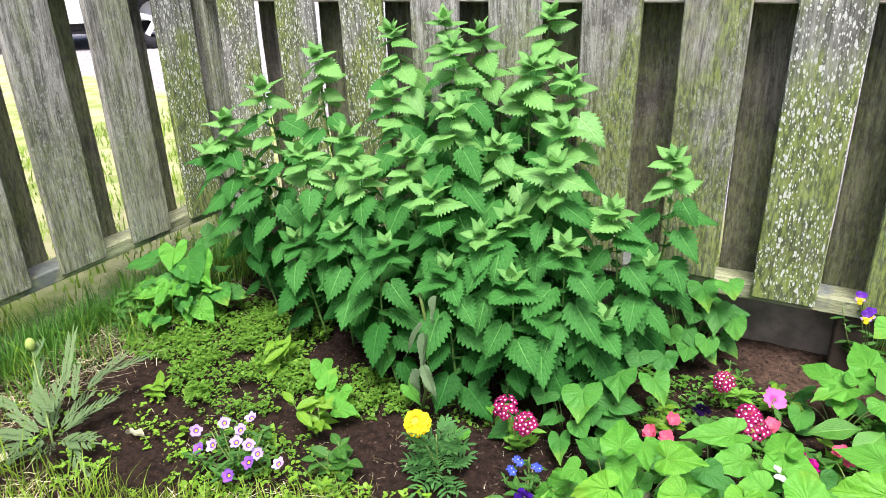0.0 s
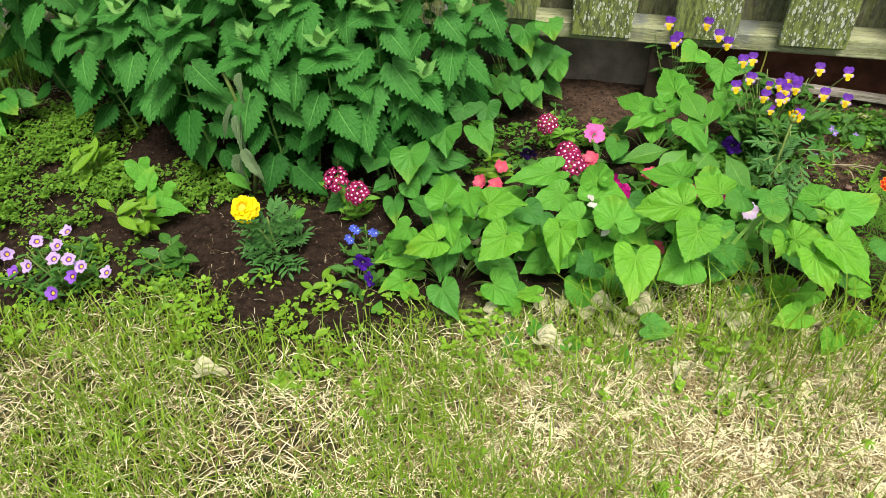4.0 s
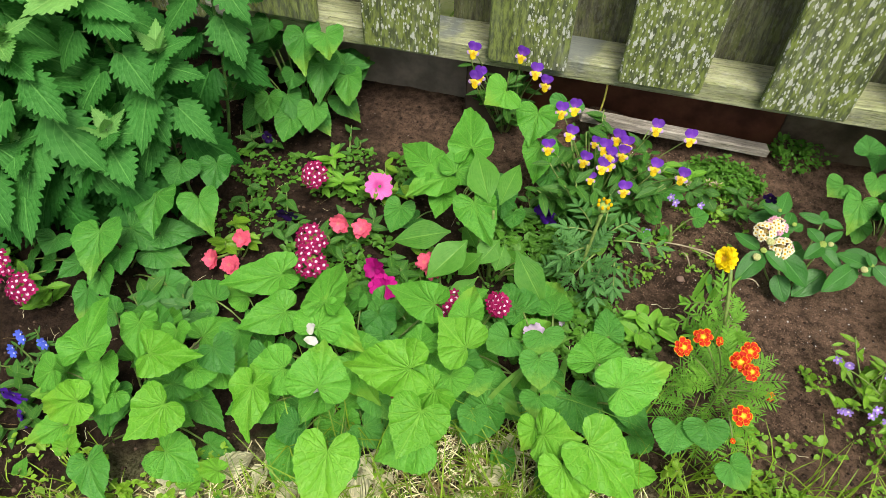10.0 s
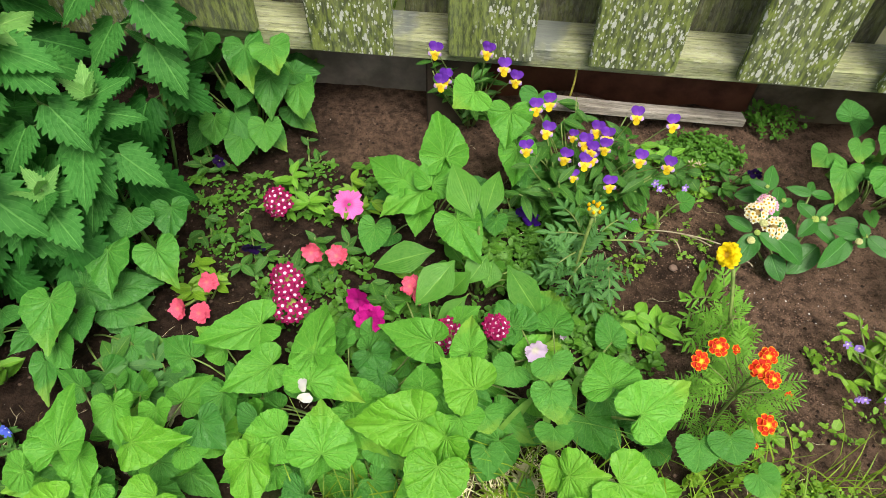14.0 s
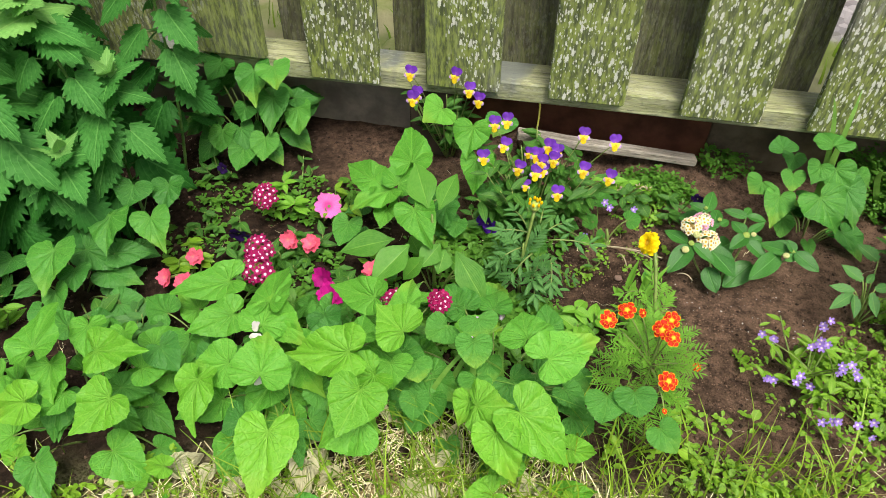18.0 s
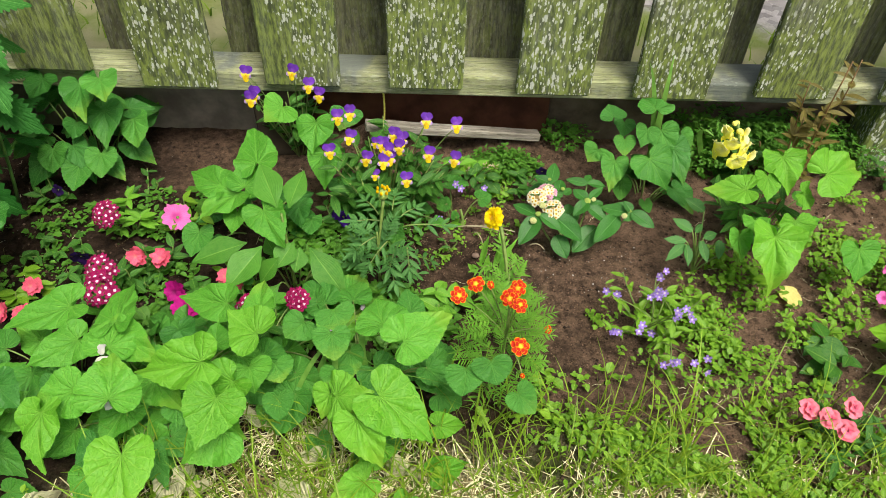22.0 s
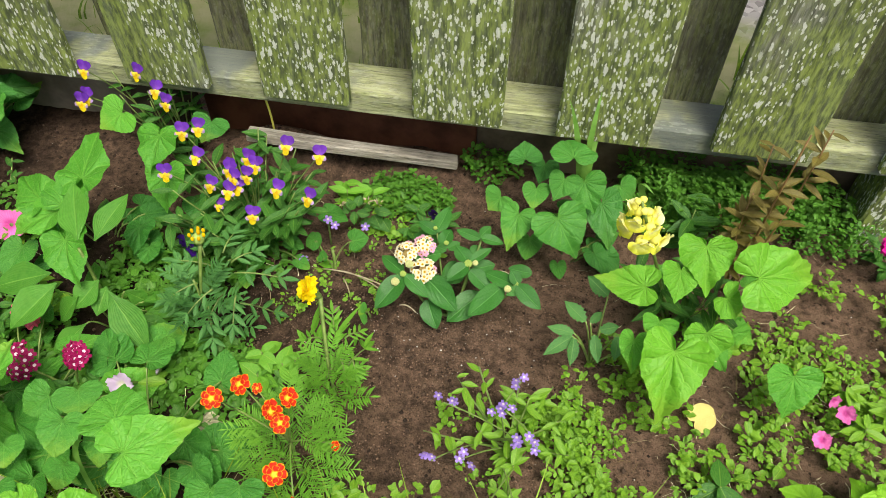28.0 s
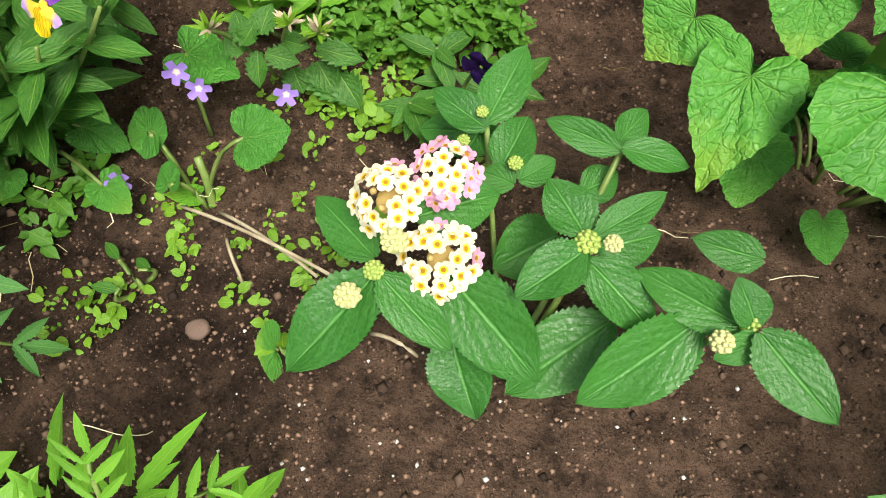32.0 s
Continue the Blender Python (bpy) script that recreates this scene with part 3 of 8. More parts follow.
def heart_mesh(name, mat, line, seed, half=26, rings=8, teeth=0.018, curl=0.2, fold=0.3, wave=0.05, pillow=0.012, swing=0.0, droop=0.10):
    """A heart-shaped leaf one long and one wide: stalk at the origin, tip along y, z up; the blade fans out from the stalk."""
    rnd = random.Random(seed)
    ph, ph2 = rnd.random() * 6, rnd.random() * 6
    xs, ys = zip(*line)
    run = [0.0]
    for a, b in zip(line, line[1:]):
        run.append(run[-1] + math.dist(a, b))
    edge = []
    for i in range(half + 1):
        w = run[-1] * i / half
        edge.append((float(np.interp(w, run, xs)), float(np.interp(w, run, ys))))
    rim = [(x, y, 1) for x, y in edge] + [(-x, y, -1) for x, y in edge[-2::-1]]
    verts, uvs, faces = [(0, 0, 0)], [(0.5, 0.3 / 1.3)], []
    n = len(rim)
    for k in range(1, rings + 1):
        t = k / rings
        for i, (ex, ey, sgn) in enumerate(rim):
            g = 1.0
            if k == rings and 0 < i < n - 1 and i != half:
                g += teeth * (1 if i % 2 else -0.8)
            x, y = ex * t * g, ey * t * g
            far = math.hypot(x, y)
            vein = math.atan2(abs(x), y) / 0.42 - 0.9 * far
            up = abs(math.sin(math.pi * vein))
            z = fold * abs(x) * (1.0 - 0.5 * abs(x)) - curl * max(0.0, y) ** 2 - droop * max(0.0, -y) * 1.5
            z += pillow * (up - 0.5) * min(1.0, far * 3.5)
            z += wave * t * t * math.sin(i * 2 * math.pi * 5.0 / n + ph) + 0.5 * wave * t * t * math.sin(i * 2 * math.pi * 9.0 / n + ph2)
            z += 0.035 * noise.noise((x * 4.5 + seed * 3.7, y * 4.5, ph)) + 0.012 * noise.noise((x * 12, y * 12 + seed, ph2))
            verts.append((x + swing * max(0.0, y) ** 2, y, z))
            uvs.append((x + 0.5, (y + 0.3) / 1.3))
    for i in range(n - 1):
        faces.append((0, 1 + i, 2 + i))
    for k in range(rings - 1):
        for i in range(n - 1):
            a = 1 + k * n + i
            faces.append((a, a + n, a + n + 1, a + 1))
    return mesh_of(name, verts, faces, mat, uvs)


def hearts(name, mat, line, count, curl, fold, wave, teeth=0.018, pillow=0.012):
    out = []
    for i in range(count):
        r = random.Random(i * 13 + len(name) + count)
        out.append(heart_mesh(name, mat, line, i + 3, teeth=teeth, curl=curl * r.uniform(-0.3, 1.6), fold=fold * r.uniform(0.2, 1.5), wave=wave * r.uniform(0.6, 1.5), pillow=pillow, swing=r.uniform(-0.14, 0.14), droop=r.uniform(-0.25, 0.2)))
    return out


def nettle_mesh(name, mat, seed, curl=0.2, teeth=9, cols=3, arch=0.5, swing=0.0, deep=0.17):
    """A broad pointed leaf with coarse forward teeth, arched across and quilted between its veins."""
    rnd = random.Random(seed)
    vs, ws = zip(*NETTLE_W)
    ph = rnd.random() * 6
    rows = teeth * 3
    verts, uvs, faces = [], [], []
    for i in range(rows + 1):
        v = i / rows
        w = float(np.interp(v, vs, ws)) * 0.5
        cut = (-1.0, 0.15, 0.6)[i % 3] if 0 < i < rows else 0.0
        for j in range(2 * cols + 1):
            u = j / cols - 1
            edge = max(0.0, (abs(u) - 0.6) / 0.4)
            x = u * w * (1 + deep * cut * edge)
            y = v - 0.13 * math.sin(min(abs(u), 1) ** 0.8 * math.pi * 0.74) * (1 - v) ** 3 + (0.018 * cut * edge)
            z = -arch * x * x - curl * v * v + 0.05 * abs(x) + 0.035 * math.sin(7 * v + ph + 2.2 * u) * abs(u)
            z += 0.016 * (abs(math.sin(math.pi * (6.5 * v - 4.0 * abs(x)))) - 0.5) * min(1.0, abs(u) * 2)
            verts.append((x + swing * v * v, y, z))
            uvs.append((j / (2 * cols), v))
    k = 2 * cols + 1
    for i in range(rows):
        for j in range(2 * cols):
            a = i * k + j
            faces.append((a, a + 1, a + k + 1, a + k))
    return mesh_of(name, verts, faces, mat, uvs)


def nettles(mat, count, curl):
    out = []
    for i in range(count):
        r = random.Random(i * 17 + count)
        out.append(nettle_mesh("leaf", mat, i + 5, curl * r.uniform(0.2, 1.7), arch=r.uniform(-0.1, 0.8), swing=r.uniform(-0.14, 0.14)))
    return out


def family(name, mat, widths, count=4, **kw):
    out = []
    for i in range(count):
        r = random.Random(i * 7 + len(name))
        k = dict(kw)
        k["curl"] = kw.get("curl", 0.25) * r.uniform(0.3, 1.5)
        k["fold"] = kw.get("fold", 0.2) * r.uniform(0.4, 1.6)
        k["swing"] = r.uniform(-0.12, 0.12)
        out.append(leaf_mesh(name, mat, widths, seed=i + 3, **k))
    return out


HEART_W = [(0, .80), (.05, .93), (.12, 1.0), (.25, 1.0), (.4, .90), (.55, .76), (.7, .53), (.82, .31), (.92, .13), (1, 0)]
ROUND_W = [(0, .78), (.08, .94), (.2, 1.0), (.4, 1.0), (.6, .93), (.78, .74), (.92, .42), (1, .0)]
NETTLE_W = [(0, .46), (.06, .82), (.16, 1.0), (.30, .98), (.5, .79), (.68, .53), (.84, .25), (1, 0)]
LANCE_W = [(0, .07), (.1, .22), (.25, .7), (.42, 1.0), (.6, .88), (.8, .48), (.93, .16), (1, 0)]
OVATE_W = [(0, .22), (.08, .55), (.22, .92), (.38, 1.0), (.58, .86), (.78, .52), (.92, .2), (1, 0)]
SLIM_W = [(0, .25), (.2, .8), (.45, 1.0), (.7, .75), (.9, .3), (1, 0)]
HEART = hearts("leaf", M_HEART, HEART_LINE, 8, 0.22, 0.30, 0.05)
HEART_MID = hearts("leaf", M_HEART_MID, HEART_LINE, 6, 0.20, 0.24, 0.04)
HEART_YELLOW = hearts("leaf", M_HEART_YELLOW, HEART_LINE, 5, 0.24, 0.28, 0.05)
HEART_DARK = hearts("leaf", M_HEART_DARK, HEART_LINE, 5, 0.18, 0.18, 0.035)
HEART_LIME = hearts("leaf", M_HEART_LIME, HEART_LINE, 6, 0.26, 0.32, 0.06, 0.02, 0.016)
ROUND = hearts("leaf", M_HEART_MID, ROUND_LINE, 4, 0.08, 0.14, 0.03)
NETTLE = nettles(M_NETTLE, 7, 0.22)
NETTLE_SHADE = nettles(M_NETTLE_SHADE, 5, 0.25)
NETTLE_TOP = nettles(M_NETTLE_TOP, 6, 0.14)
LANCE = family("leaf", M_LANCE, LANCE_W, 4, rows=14, cols=6, curl=0.18, fold=0.22, wave=0.02)
LANTANA_W = [(0, .24), (.06, .52), (.16, .84), (.30, .99), (.46, 1.0), (.62, .88), (.78, .64), (.90, .36), (.97, .14), (1, 0)]
LANTANA = family("leaf", M_LANTANA, LANTANA_W, 6, rows=44, cols=9, teeth=0.045, forward=0.5, lobe=0.03, curl=0.16, fold=0.28, wave=0.03)
OVATE = family("leaf", M_SMALL, OVATE_W, 4, rows=8, cols=2, curl=0.25, fold=0.3, wave=0.02)
SLIM = family("leaf", M_SMALL, SLIM_W, 4, rows=8, cols=2, curl=0.3, fold=0.3, wave=0.02)
SLIM_LIME = family("leaf", M_WEED, SLIM_W, 4, rows=8, cols=2, curl=0.3, fold=0.3, wave=0.02)
TOOTHED_DARK = family("leaf", M_SMALL, SLIM_W, 4, rows=14, cols=3, teeth=0.20, forward=0.4, curl=0.2, fold=0.3, wave=0.04)
TOOTHED_FERN = family("leaf", M_FERN, SLIM_W, 4, rows=14, cols=3, teeth=0.16, forward=0.4, curl=0.2, fold=0.3, wave=0.03)
OVATE_LIME = family("leaf", M_LIMEFERN, OVATE_W, 4, rows=10, cols=4, curl=0.25, fold=0.3, wave=0.04)
TOOTHED = family("leaf", M_LIMEFERN, SLIM_W, 4, rows=14, cols=3, teeth=0.14, forward=0.4, curl=0.2, fold=0.3, wave=0.02)
TAN = family("leaf", STEM_DRY, SLIM_W, 3, rows=4, cols=1, curl=0.3, fold=0.3, wave=0.02)
BRONZE = family("leaf", M_BRONZE, SLIM_W, 3, rows=8, cols=2, curl=0.2, fold=0.4, wave=0.02)
WILT = family("leaf", M_WILT, NETTLE_W, 3, rows=14, cols=4, teeth=0.1, curl=0.5, fold=0.9, wave=0.12)
DRYLEAF = family("dry_leaf", M_DRYLEAF, HEART_W, 6, rows=12, cols=5, teeth=0.06, lobe=0.2, curl=0.45, fold=0.8, wave=0.22)
LEAF_COUNT = [0]


def blade(parent, kind, base, tip, width, up=None, petiole=None, name="leaf"):
    """One leaf from base to tip, its face turned up and to the front."""
    LEAF_COUNT[0] += 1
    rnd = random.Random(LEAF_COUNT[0])
    base, tip = Vector(base), Vector(tip)
    u = Vector(up) if up else Vector((rnd.uniform(-0.25, 0.25), -0.5 + rnd.uniform(-0.2, 0.2), 1.0))
    d = tip - base
    me = kind[LEAF_COUNT[0] % len(kind)]
    ob = put(name, me, parent, aim(base, d, u, width, d.length, min(width, d.length)))
    if petiole is not None:
        stalk("petiole", parent, petiole, base, 0.0016, 0.0012, STEM, 0.012, (0, 0, 1), 5, 5)
    return ob


def joined(name, pieces, mats, label, category, slots=None):
    """Many small loose pieces, too many to count, as one object."""
    vs, fs, us, n = [], [], [], 0
    for v, f, u in pieces:
        vs.extend(v)
        us.extend(u)
        fs.extend([tuple(i + n for i in q) for q in f])
        n += len(v)
    ob = new(name, mesh_of(name, vs, fs, mats, us))
    return tagged(ob, label, category, kind="stuff")


def sprig_leaf(base, d, up, length, width, cup=0.15):
    """A small oval leaf of six faces."""
    d, up = Vector(d).normalized(), Vector(up)
    x = d.cross(up)
    x = x.normalized() if x.length > 1e-4 else Vector((1, 0, 0))
    z = x.cross(d)
    b = Vector(base)
    rows = ((0.0, 0.12, 0.0), (0.35, 0.5, 0.06), (0.72, 0.42, 0.05), (1.0, 0.0, -0.03))
    v, u, f = [], [], []
    for t, w, h in rows:
        for s in (-1, 0, 1):
            v.append(b + d * (t * length) + x * (s * w * width) + z * (h * length + cup * abs(s) * w * width))
            u.append((0.5 + s * 0.5, t))
    for i in range(3):
        for j in range(2):
            a = i * 3 + j
            f.append((a, a + 1, a + 4, a + 3))
    return v, f, u


def box_mesh(name, sx, sy, sz, mat, seed=0, bevel=0.003, rough=0.0015, cuts=8):
    """A sawn board, its edges eased and a little uneven; base at z = 0."""
    bm = bmesh.new()
    bmesh.ops.create_cube(bm, size=1.0)
    bmesh.ops.scale(bm, vec=(sx, sy, sz), verts=bm.verts)
    bmesh.ops.translate(bm, vec=(0, 0, sz / 2), verts=bm.verts)
    ax = max(range(3), key=lambda i: (sx, sy, sz)[i])
    long_edges = [e for e in bm.edges if abs((e.verts[0].co - e.verts[1].co)[ax]) > 1e-6]
    bmesh.ops.bevel(bm, geom=bm.edges[:], offset=bevel, segments=1, affect="EDGES")
    long_edges = [e for e in bm.edges if abs((e.verts[0].co - e.verts[1].co)[ax]) > (sx, sy, sz)[ax] * 0.5]
    bmesh.ops.subdivide_edges(bm, edges=long_edges, cuts=cuts, use_grid_fill=True)
    for v in bm.verts:
        n = noise.noise_vector(Vector(v.co) * 7 + Vector((seed * 9.1, 0, 0)))
        v.co += n * rough
    bmesh.ops.recalc_face_normals(bm, faces=bm.faces)
    me = bpy.data.meshes.new(name)
    bm.to_mesh(me)
    bm.free()
    me.materials.append(mat)
    me.polygons.foreach_set("use_smooth", [False] * len(me.polygons))
    return me


# ---- ground ----


def edge_y(x):
    return 1.05 + 0.17 * min(x, 1.7) + 0.13 * max(0.0, min(1.0, (x + 0.05) / 0.10)) - 0.12 * max(0.0, min(1.0, (-0.7 - x) / 0.2)) - 0.32 * max(0.0, min(1.0, (x - 0.85) / 0.85))


def height(x, y):
    h = 0.010 * noise.noise((x * 5, y * 5, 0)) + 0.006 * noise.noise((x * 17, y * 17, 3)) + 0.003 * noise.noise((x * 50, y * 50, 5))
    h += 0.075 * math.exp(-((x - 0.62) / 0.10) ** 2 - ((y - 1.965) / 0.05) ** 2) + 0.035 * math.exp(-((x - 0.86) / 0.10) ** 2 - ((y - 1.975) / 0.05) ** 2)
    if not (-1.5 < x < 3.2 and -0.5 < y < 2.1):
        return h * 0.5 + 0.01
    return h + 0.012 * min(1.0, max(0.0, (edge_y(x) - y + 0.05) / 0.15))


def spread(lo, hi, step, far):
    mid = list(np.arange(lo, hi + 1e-6, step))
    out, d, a, b = [], step, lo, hi
    left, right = [], []
    while b < far:
        d *= 1.5
        a, b = a - d, b + d
        left.append(a)
        right.append(b)
    return left[::-1] + mid + right


gx, gy = spread(-1.5, 2.1, 0.015, 400), spread(0.3, 2.1, 0.015, 400)
gv = [(x, y, height(x, y)) for y in gy for x in gx]
gw = len(gx)
gf = [(j * gw + i, j * gw + i + 1, (j + 1) * gw + i + 1, (j + 1) * gw + i) for j in range(len(gy) - 1) for i in range(gw - 1)]
tagged(new("ground", mesh_of("ground", gv, gf, GROUND)), "dark crumbly garden soil running into dry mown lawn", "ground", kind="structure")

# ---- fences ----
PITCH, WIDE = 0.2265, 0.137
FRONT = [box_mesh("board", WIDE, 0.019, 1.25, BOARD, i, 0.003, 0.002, 14) for i in range(5)]
FRONT_PLAIN = [box_mesh("board", WIDE, 0.019, 1.25, BOARD_PLAIN, i + 9, 0.003, 0.002, 14) for i in range(3)]
FRONT_MOSS = box_mesh("board", WIDE, 0.019, 1.25, BOARD_MOSS, 17, 0.003, 0.002, 14)
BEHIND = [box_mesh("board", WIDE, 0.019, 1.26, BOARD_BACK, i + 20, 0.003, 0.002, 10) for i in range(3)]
RAIL_MESH = box_mesh("rail", 6.0, 0.076, 0.040, RAIL, 3, 0.003, 0.0015, 40)
RAIL_TOP = box_mesh("rail", 6.0, 0.076, 0.038, LUMBER, 4, 0.003, 0.0015, 40)

fence = tagged(new("fence"), "weathered shadowbox board fence with algae and pale lichen flecks", "fence", kind="structure")
fr = random.Random(5)
BACK_SHIFT = {-1: 0.02, 0: 0.03, 1: 0.004, 2: 0.02, 3: -0.022, 4: -0.022, 5: 0.01}
for k in range(-7, 19):
    right = 0.315 + PITCH * k + fr.uniform(-0.006, 0.006)
    low = 0.18 + fr.uniform(-0.006, 0.006) + (0.03 if k == -1 else 0)
    me = FRONT_MOSS if k in (-1, -2) else FRONT_PLAIN[k % 3] if -5 < k < 0 else FRONT[k % 5]
    put("board", me, fence, pose(right - WIDE / 2, 1.9145, low, 0, fr.uniform(-0.5, 0.5), 180 * (k % 2)))
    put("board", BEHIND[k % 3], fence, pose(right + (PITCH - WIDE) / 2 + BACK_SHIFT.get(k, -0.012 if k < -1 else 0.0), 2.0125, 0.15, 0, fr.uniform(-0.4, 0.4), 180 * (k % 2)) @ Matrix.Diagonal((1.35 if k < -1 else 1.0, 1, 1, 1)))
put("rail", RAIL_MESH, fence, pose(1.52, 1.9625, 0.160))
put("rail", RAIL_TOP, fence, pose(1.52, 1.9625, 0.832))
POST = box_mesh("post", 0.089, 0.082, 0.16, BOARD, 31, 0.004, 0.003, 6)
put("post", POST, fence, pose(1.615, 1.966, 0.0, 0, 0, 0), "mossy green wooden post")
put("post", box_mesh("post", 0.089, 0.082, 0.16, POST_DARK, 32, 0.004, 0.003, 6), fence, pose(0.405, 1.975, 0.0, 0, 0, 180), "brown wooden post, coloured dark for the shadow under the rail")
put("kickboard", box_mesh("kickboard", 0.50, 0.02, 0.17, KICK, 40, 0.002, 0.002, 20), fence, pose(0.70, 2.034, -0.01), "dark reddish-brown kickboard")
put("kickboard", box_mesh("kickboard", 3.55, 0.02, 0.17, KICK_BROWN, 42, 0.002, 0.002, 20), fence, pose(2.726, 2.035, -0.01), "dark earthy brown kickboard")
put("kickboard", box_mesh("kickboard", 1.84, 0.02, 0.17, KICK_GREY, 41, 0.002, 0.002, 20), fence, pose(-0.5, 2.034, -0.01), "earthy grey-brown kickboard")

side_fence = tagged(new("fence"), "grey weathered board fence with open gaps meeting the other at the corner", "fence", kind="structure")
for k in range(-25, 2):
    far = 1.64 + PITCH * k + fr.uniform(-0.006, 0.006)
    if far > 1.9:
        continue
    put("board", FRONT[k % 5] if k == 1 else FRONT_PLAIN[k % 3], side_fence, pose(-1.4765, far - WIDE / 2, 0.18 + fr.uniform(-0.006, 0.006), 0, 0, 90 + 180 * (k % 2)))
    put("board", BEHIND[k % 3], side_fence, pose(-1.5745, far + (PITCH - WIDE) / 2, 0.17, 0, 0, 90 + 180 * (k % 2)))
put("rail", RAIL_MESH, side_fence, pose(-1.5245, -1.10, 0.160, 0, 0, 90))
put("rail", RAIL_TOP, side_fence, pose(-1.5245, -1.10, 0.90, 0, 0, 90))
put("post", box_mesh("post", 0.089, 0.089, 1.3, BOARD_PLAIN, 33, 0.004, 0.003, 12), side_fence, pose(-1.5245, 1.965, 0.0), "square corner post")

# the loose board under the fence
lumber = new("loose_board", box_mesh("loose_board", 0.355, 0.026, 0.016, LUMBER, 50, 0.002, 0.002, 14))
lumber.matrix_world = pose(0.752, 1.940, 0.061, -8, 8.4, 8.4)
tagged(lumber, "grey weathered loose board lying under the fence rail", "board")


# ---- plants of the bed ----


def rv(r, a, b):
    return r.uniform(a, b)


def nettle(at, top, seed, lean=0.0):
    """One upright stem with crossed pairs of drooping toothed leaves."""
    r = random.Random(seed)
    p = thing("nettle_plant", at, "tall green nettle-like stem with drooping coarse-toothed leaves", "plant", "nettle clump")
    a, b = Vector(at), Vector(top)
    pts = bend_points(a, b, rv(r, -0.03, 0.03), 10, (1, 0, 0))
    v, f, u = tube([q - a for q in pts], 0.0034, 0.0014, 6)
    put("stem", mesh_of("stem", v, f, STEM_NETTLE, u), p, Matrix.Translation(a))
    h = (b - a).length
    n = max(5, int(h / 0.037))
    turn = rv(r, 0, 3)
    for i in range(1, n + 1):
        t = i / n
        k = (0.10 + 0.90 * t) * 10
        q = pts[min(9, int(k))].lerp(pts[min(10, int(k) + 1)], k - int(k))
        young = t > 0.84
        size = (0.088 * (1 - 0.25 * abs(t - 0.5)) if not young else 0.080 - 0.018 * (t - 0.84) / 0.16) * rv(r, 0.72, 1.15)
        turn += math.pi / 2 + rv(r, -0.3, 0.3)
        for side in (0, math.pi):
            w = turn + side + rv(r, -0.25, 0.25)
            droop = rv(r, 0.30, 1.05) if not young else rv(r, -0.15, 0.55)
            if t < 0.25 and r.random() < 0.4:
                continue
            # tone by height: painted shade low on the stem, painted sheen at the top
            kind = NETTLE_TOP if q.z > 0.44 and t > 0.80 + rv(r, -0.1, 0.08) else NETTLE if t > 0.42 + rv(r, -0.15, 0.15) and q.z > 0.2 else NETTLE_SHADE
            d = Vector((math.cos(w), math.sin(w), -droop))
            root = q + Vector((math.cos(w), math.sin(w), 0.3)) * (0.034 if not young else 0.009)
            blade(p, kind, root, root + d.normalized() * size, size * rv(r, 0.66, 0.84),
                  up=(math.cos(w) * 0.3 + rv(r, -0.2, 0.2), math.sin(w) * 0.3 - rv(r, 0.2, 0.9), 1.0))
            if not young:
                stalk("petiole", p, q, root, 0.0013, 0.001, STEM_NETTLE, 0.0, (0, 0, 1), 4, 2)
            if not young and r.random() < 0.6:
                w2 = w + rv(r, -0.7, 0.7)
                d2 = Vector((math.cos(w2), math.sin(w2), rv(r, 0.0, 0.9)))
                s2 = size * rv(r, 0.34, 0.55)
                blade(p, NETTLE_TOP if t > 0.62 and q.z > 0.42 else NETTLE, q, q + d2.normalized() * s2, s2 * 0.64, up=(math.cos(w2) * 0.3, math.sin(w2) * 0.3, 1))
    for k, (lift, long_) in enumerate(((0.10, 0.062), (0.35, 0.054), (0.8, 0.042), (1.6, 0.032))):
        for side in (0, math.pi):
            w = turn + k * math.pi / 2 + side + rv(r, -0.25, 0.25)
            d = Vector((math.cos(w), math.sin(w), lift + rv(r, -0.12, 0.12))).normalized()
            o = b - Vector((0, 0, 0.014 - 0.005 * k))
            l = long_ * rv(r, 0.85, 1.15)
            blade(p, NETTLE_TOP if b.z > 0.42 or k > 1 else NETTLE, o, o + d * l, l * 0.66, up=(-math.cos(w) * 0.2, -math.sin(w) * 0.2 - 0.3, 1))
    return p


TOPS = [(-0.849, 1.660, 0.736), (-1.004, 1.620, 0.656), (-1.110, 1.580, 0.577), (-0.750, 1.840, 0.775), (-0.618, 1.620, 0.664), (-0.572, 1.800, 0.808),
        (-0.477, 1.660, 0.769), (-0.422, 1.550, 0.659), (-0.318, 1.840, 0.820), (-0.316, 1.720, 0.725), (-0.485, 1.820, 0.782), (-0.817, 1.520, 0.531), (-0.700, 1.550, 0.575)]
TOPS += [(-0.199, 1.600, 0.623), (-0.180, 1.520, 0.572), (-0.075, 1.560, 0.481), (0.001, 1.740, 0.546), (0.001, 1.580, 0.360), (-0.230, 1.420, 0.358), (-0.438, 1.470, 0.497),
         (-0.675, 1.460, 0.374), (-0.266, 1.500, 0.456), (-0.246, 1.780, 0.695), (-0.628, 1.500, 0.510), (-1.008, 1.560, 0.450)]
TOPS += [(-0.312, 1.450, 0.430), (-0.143, 1.480, 0.422), (-0.526, 1.420, 0.380), (-0.342, 1.600, 0.577), (-0.531, 1.540, 0.561), (-1.267, 1.660, 0.459), (-0.062, 1.500, 0.269), (-0.365, 1.400, 0.365), (-0.867, 1.520, 0.299), (-0.171, 1.440, 0.273)]
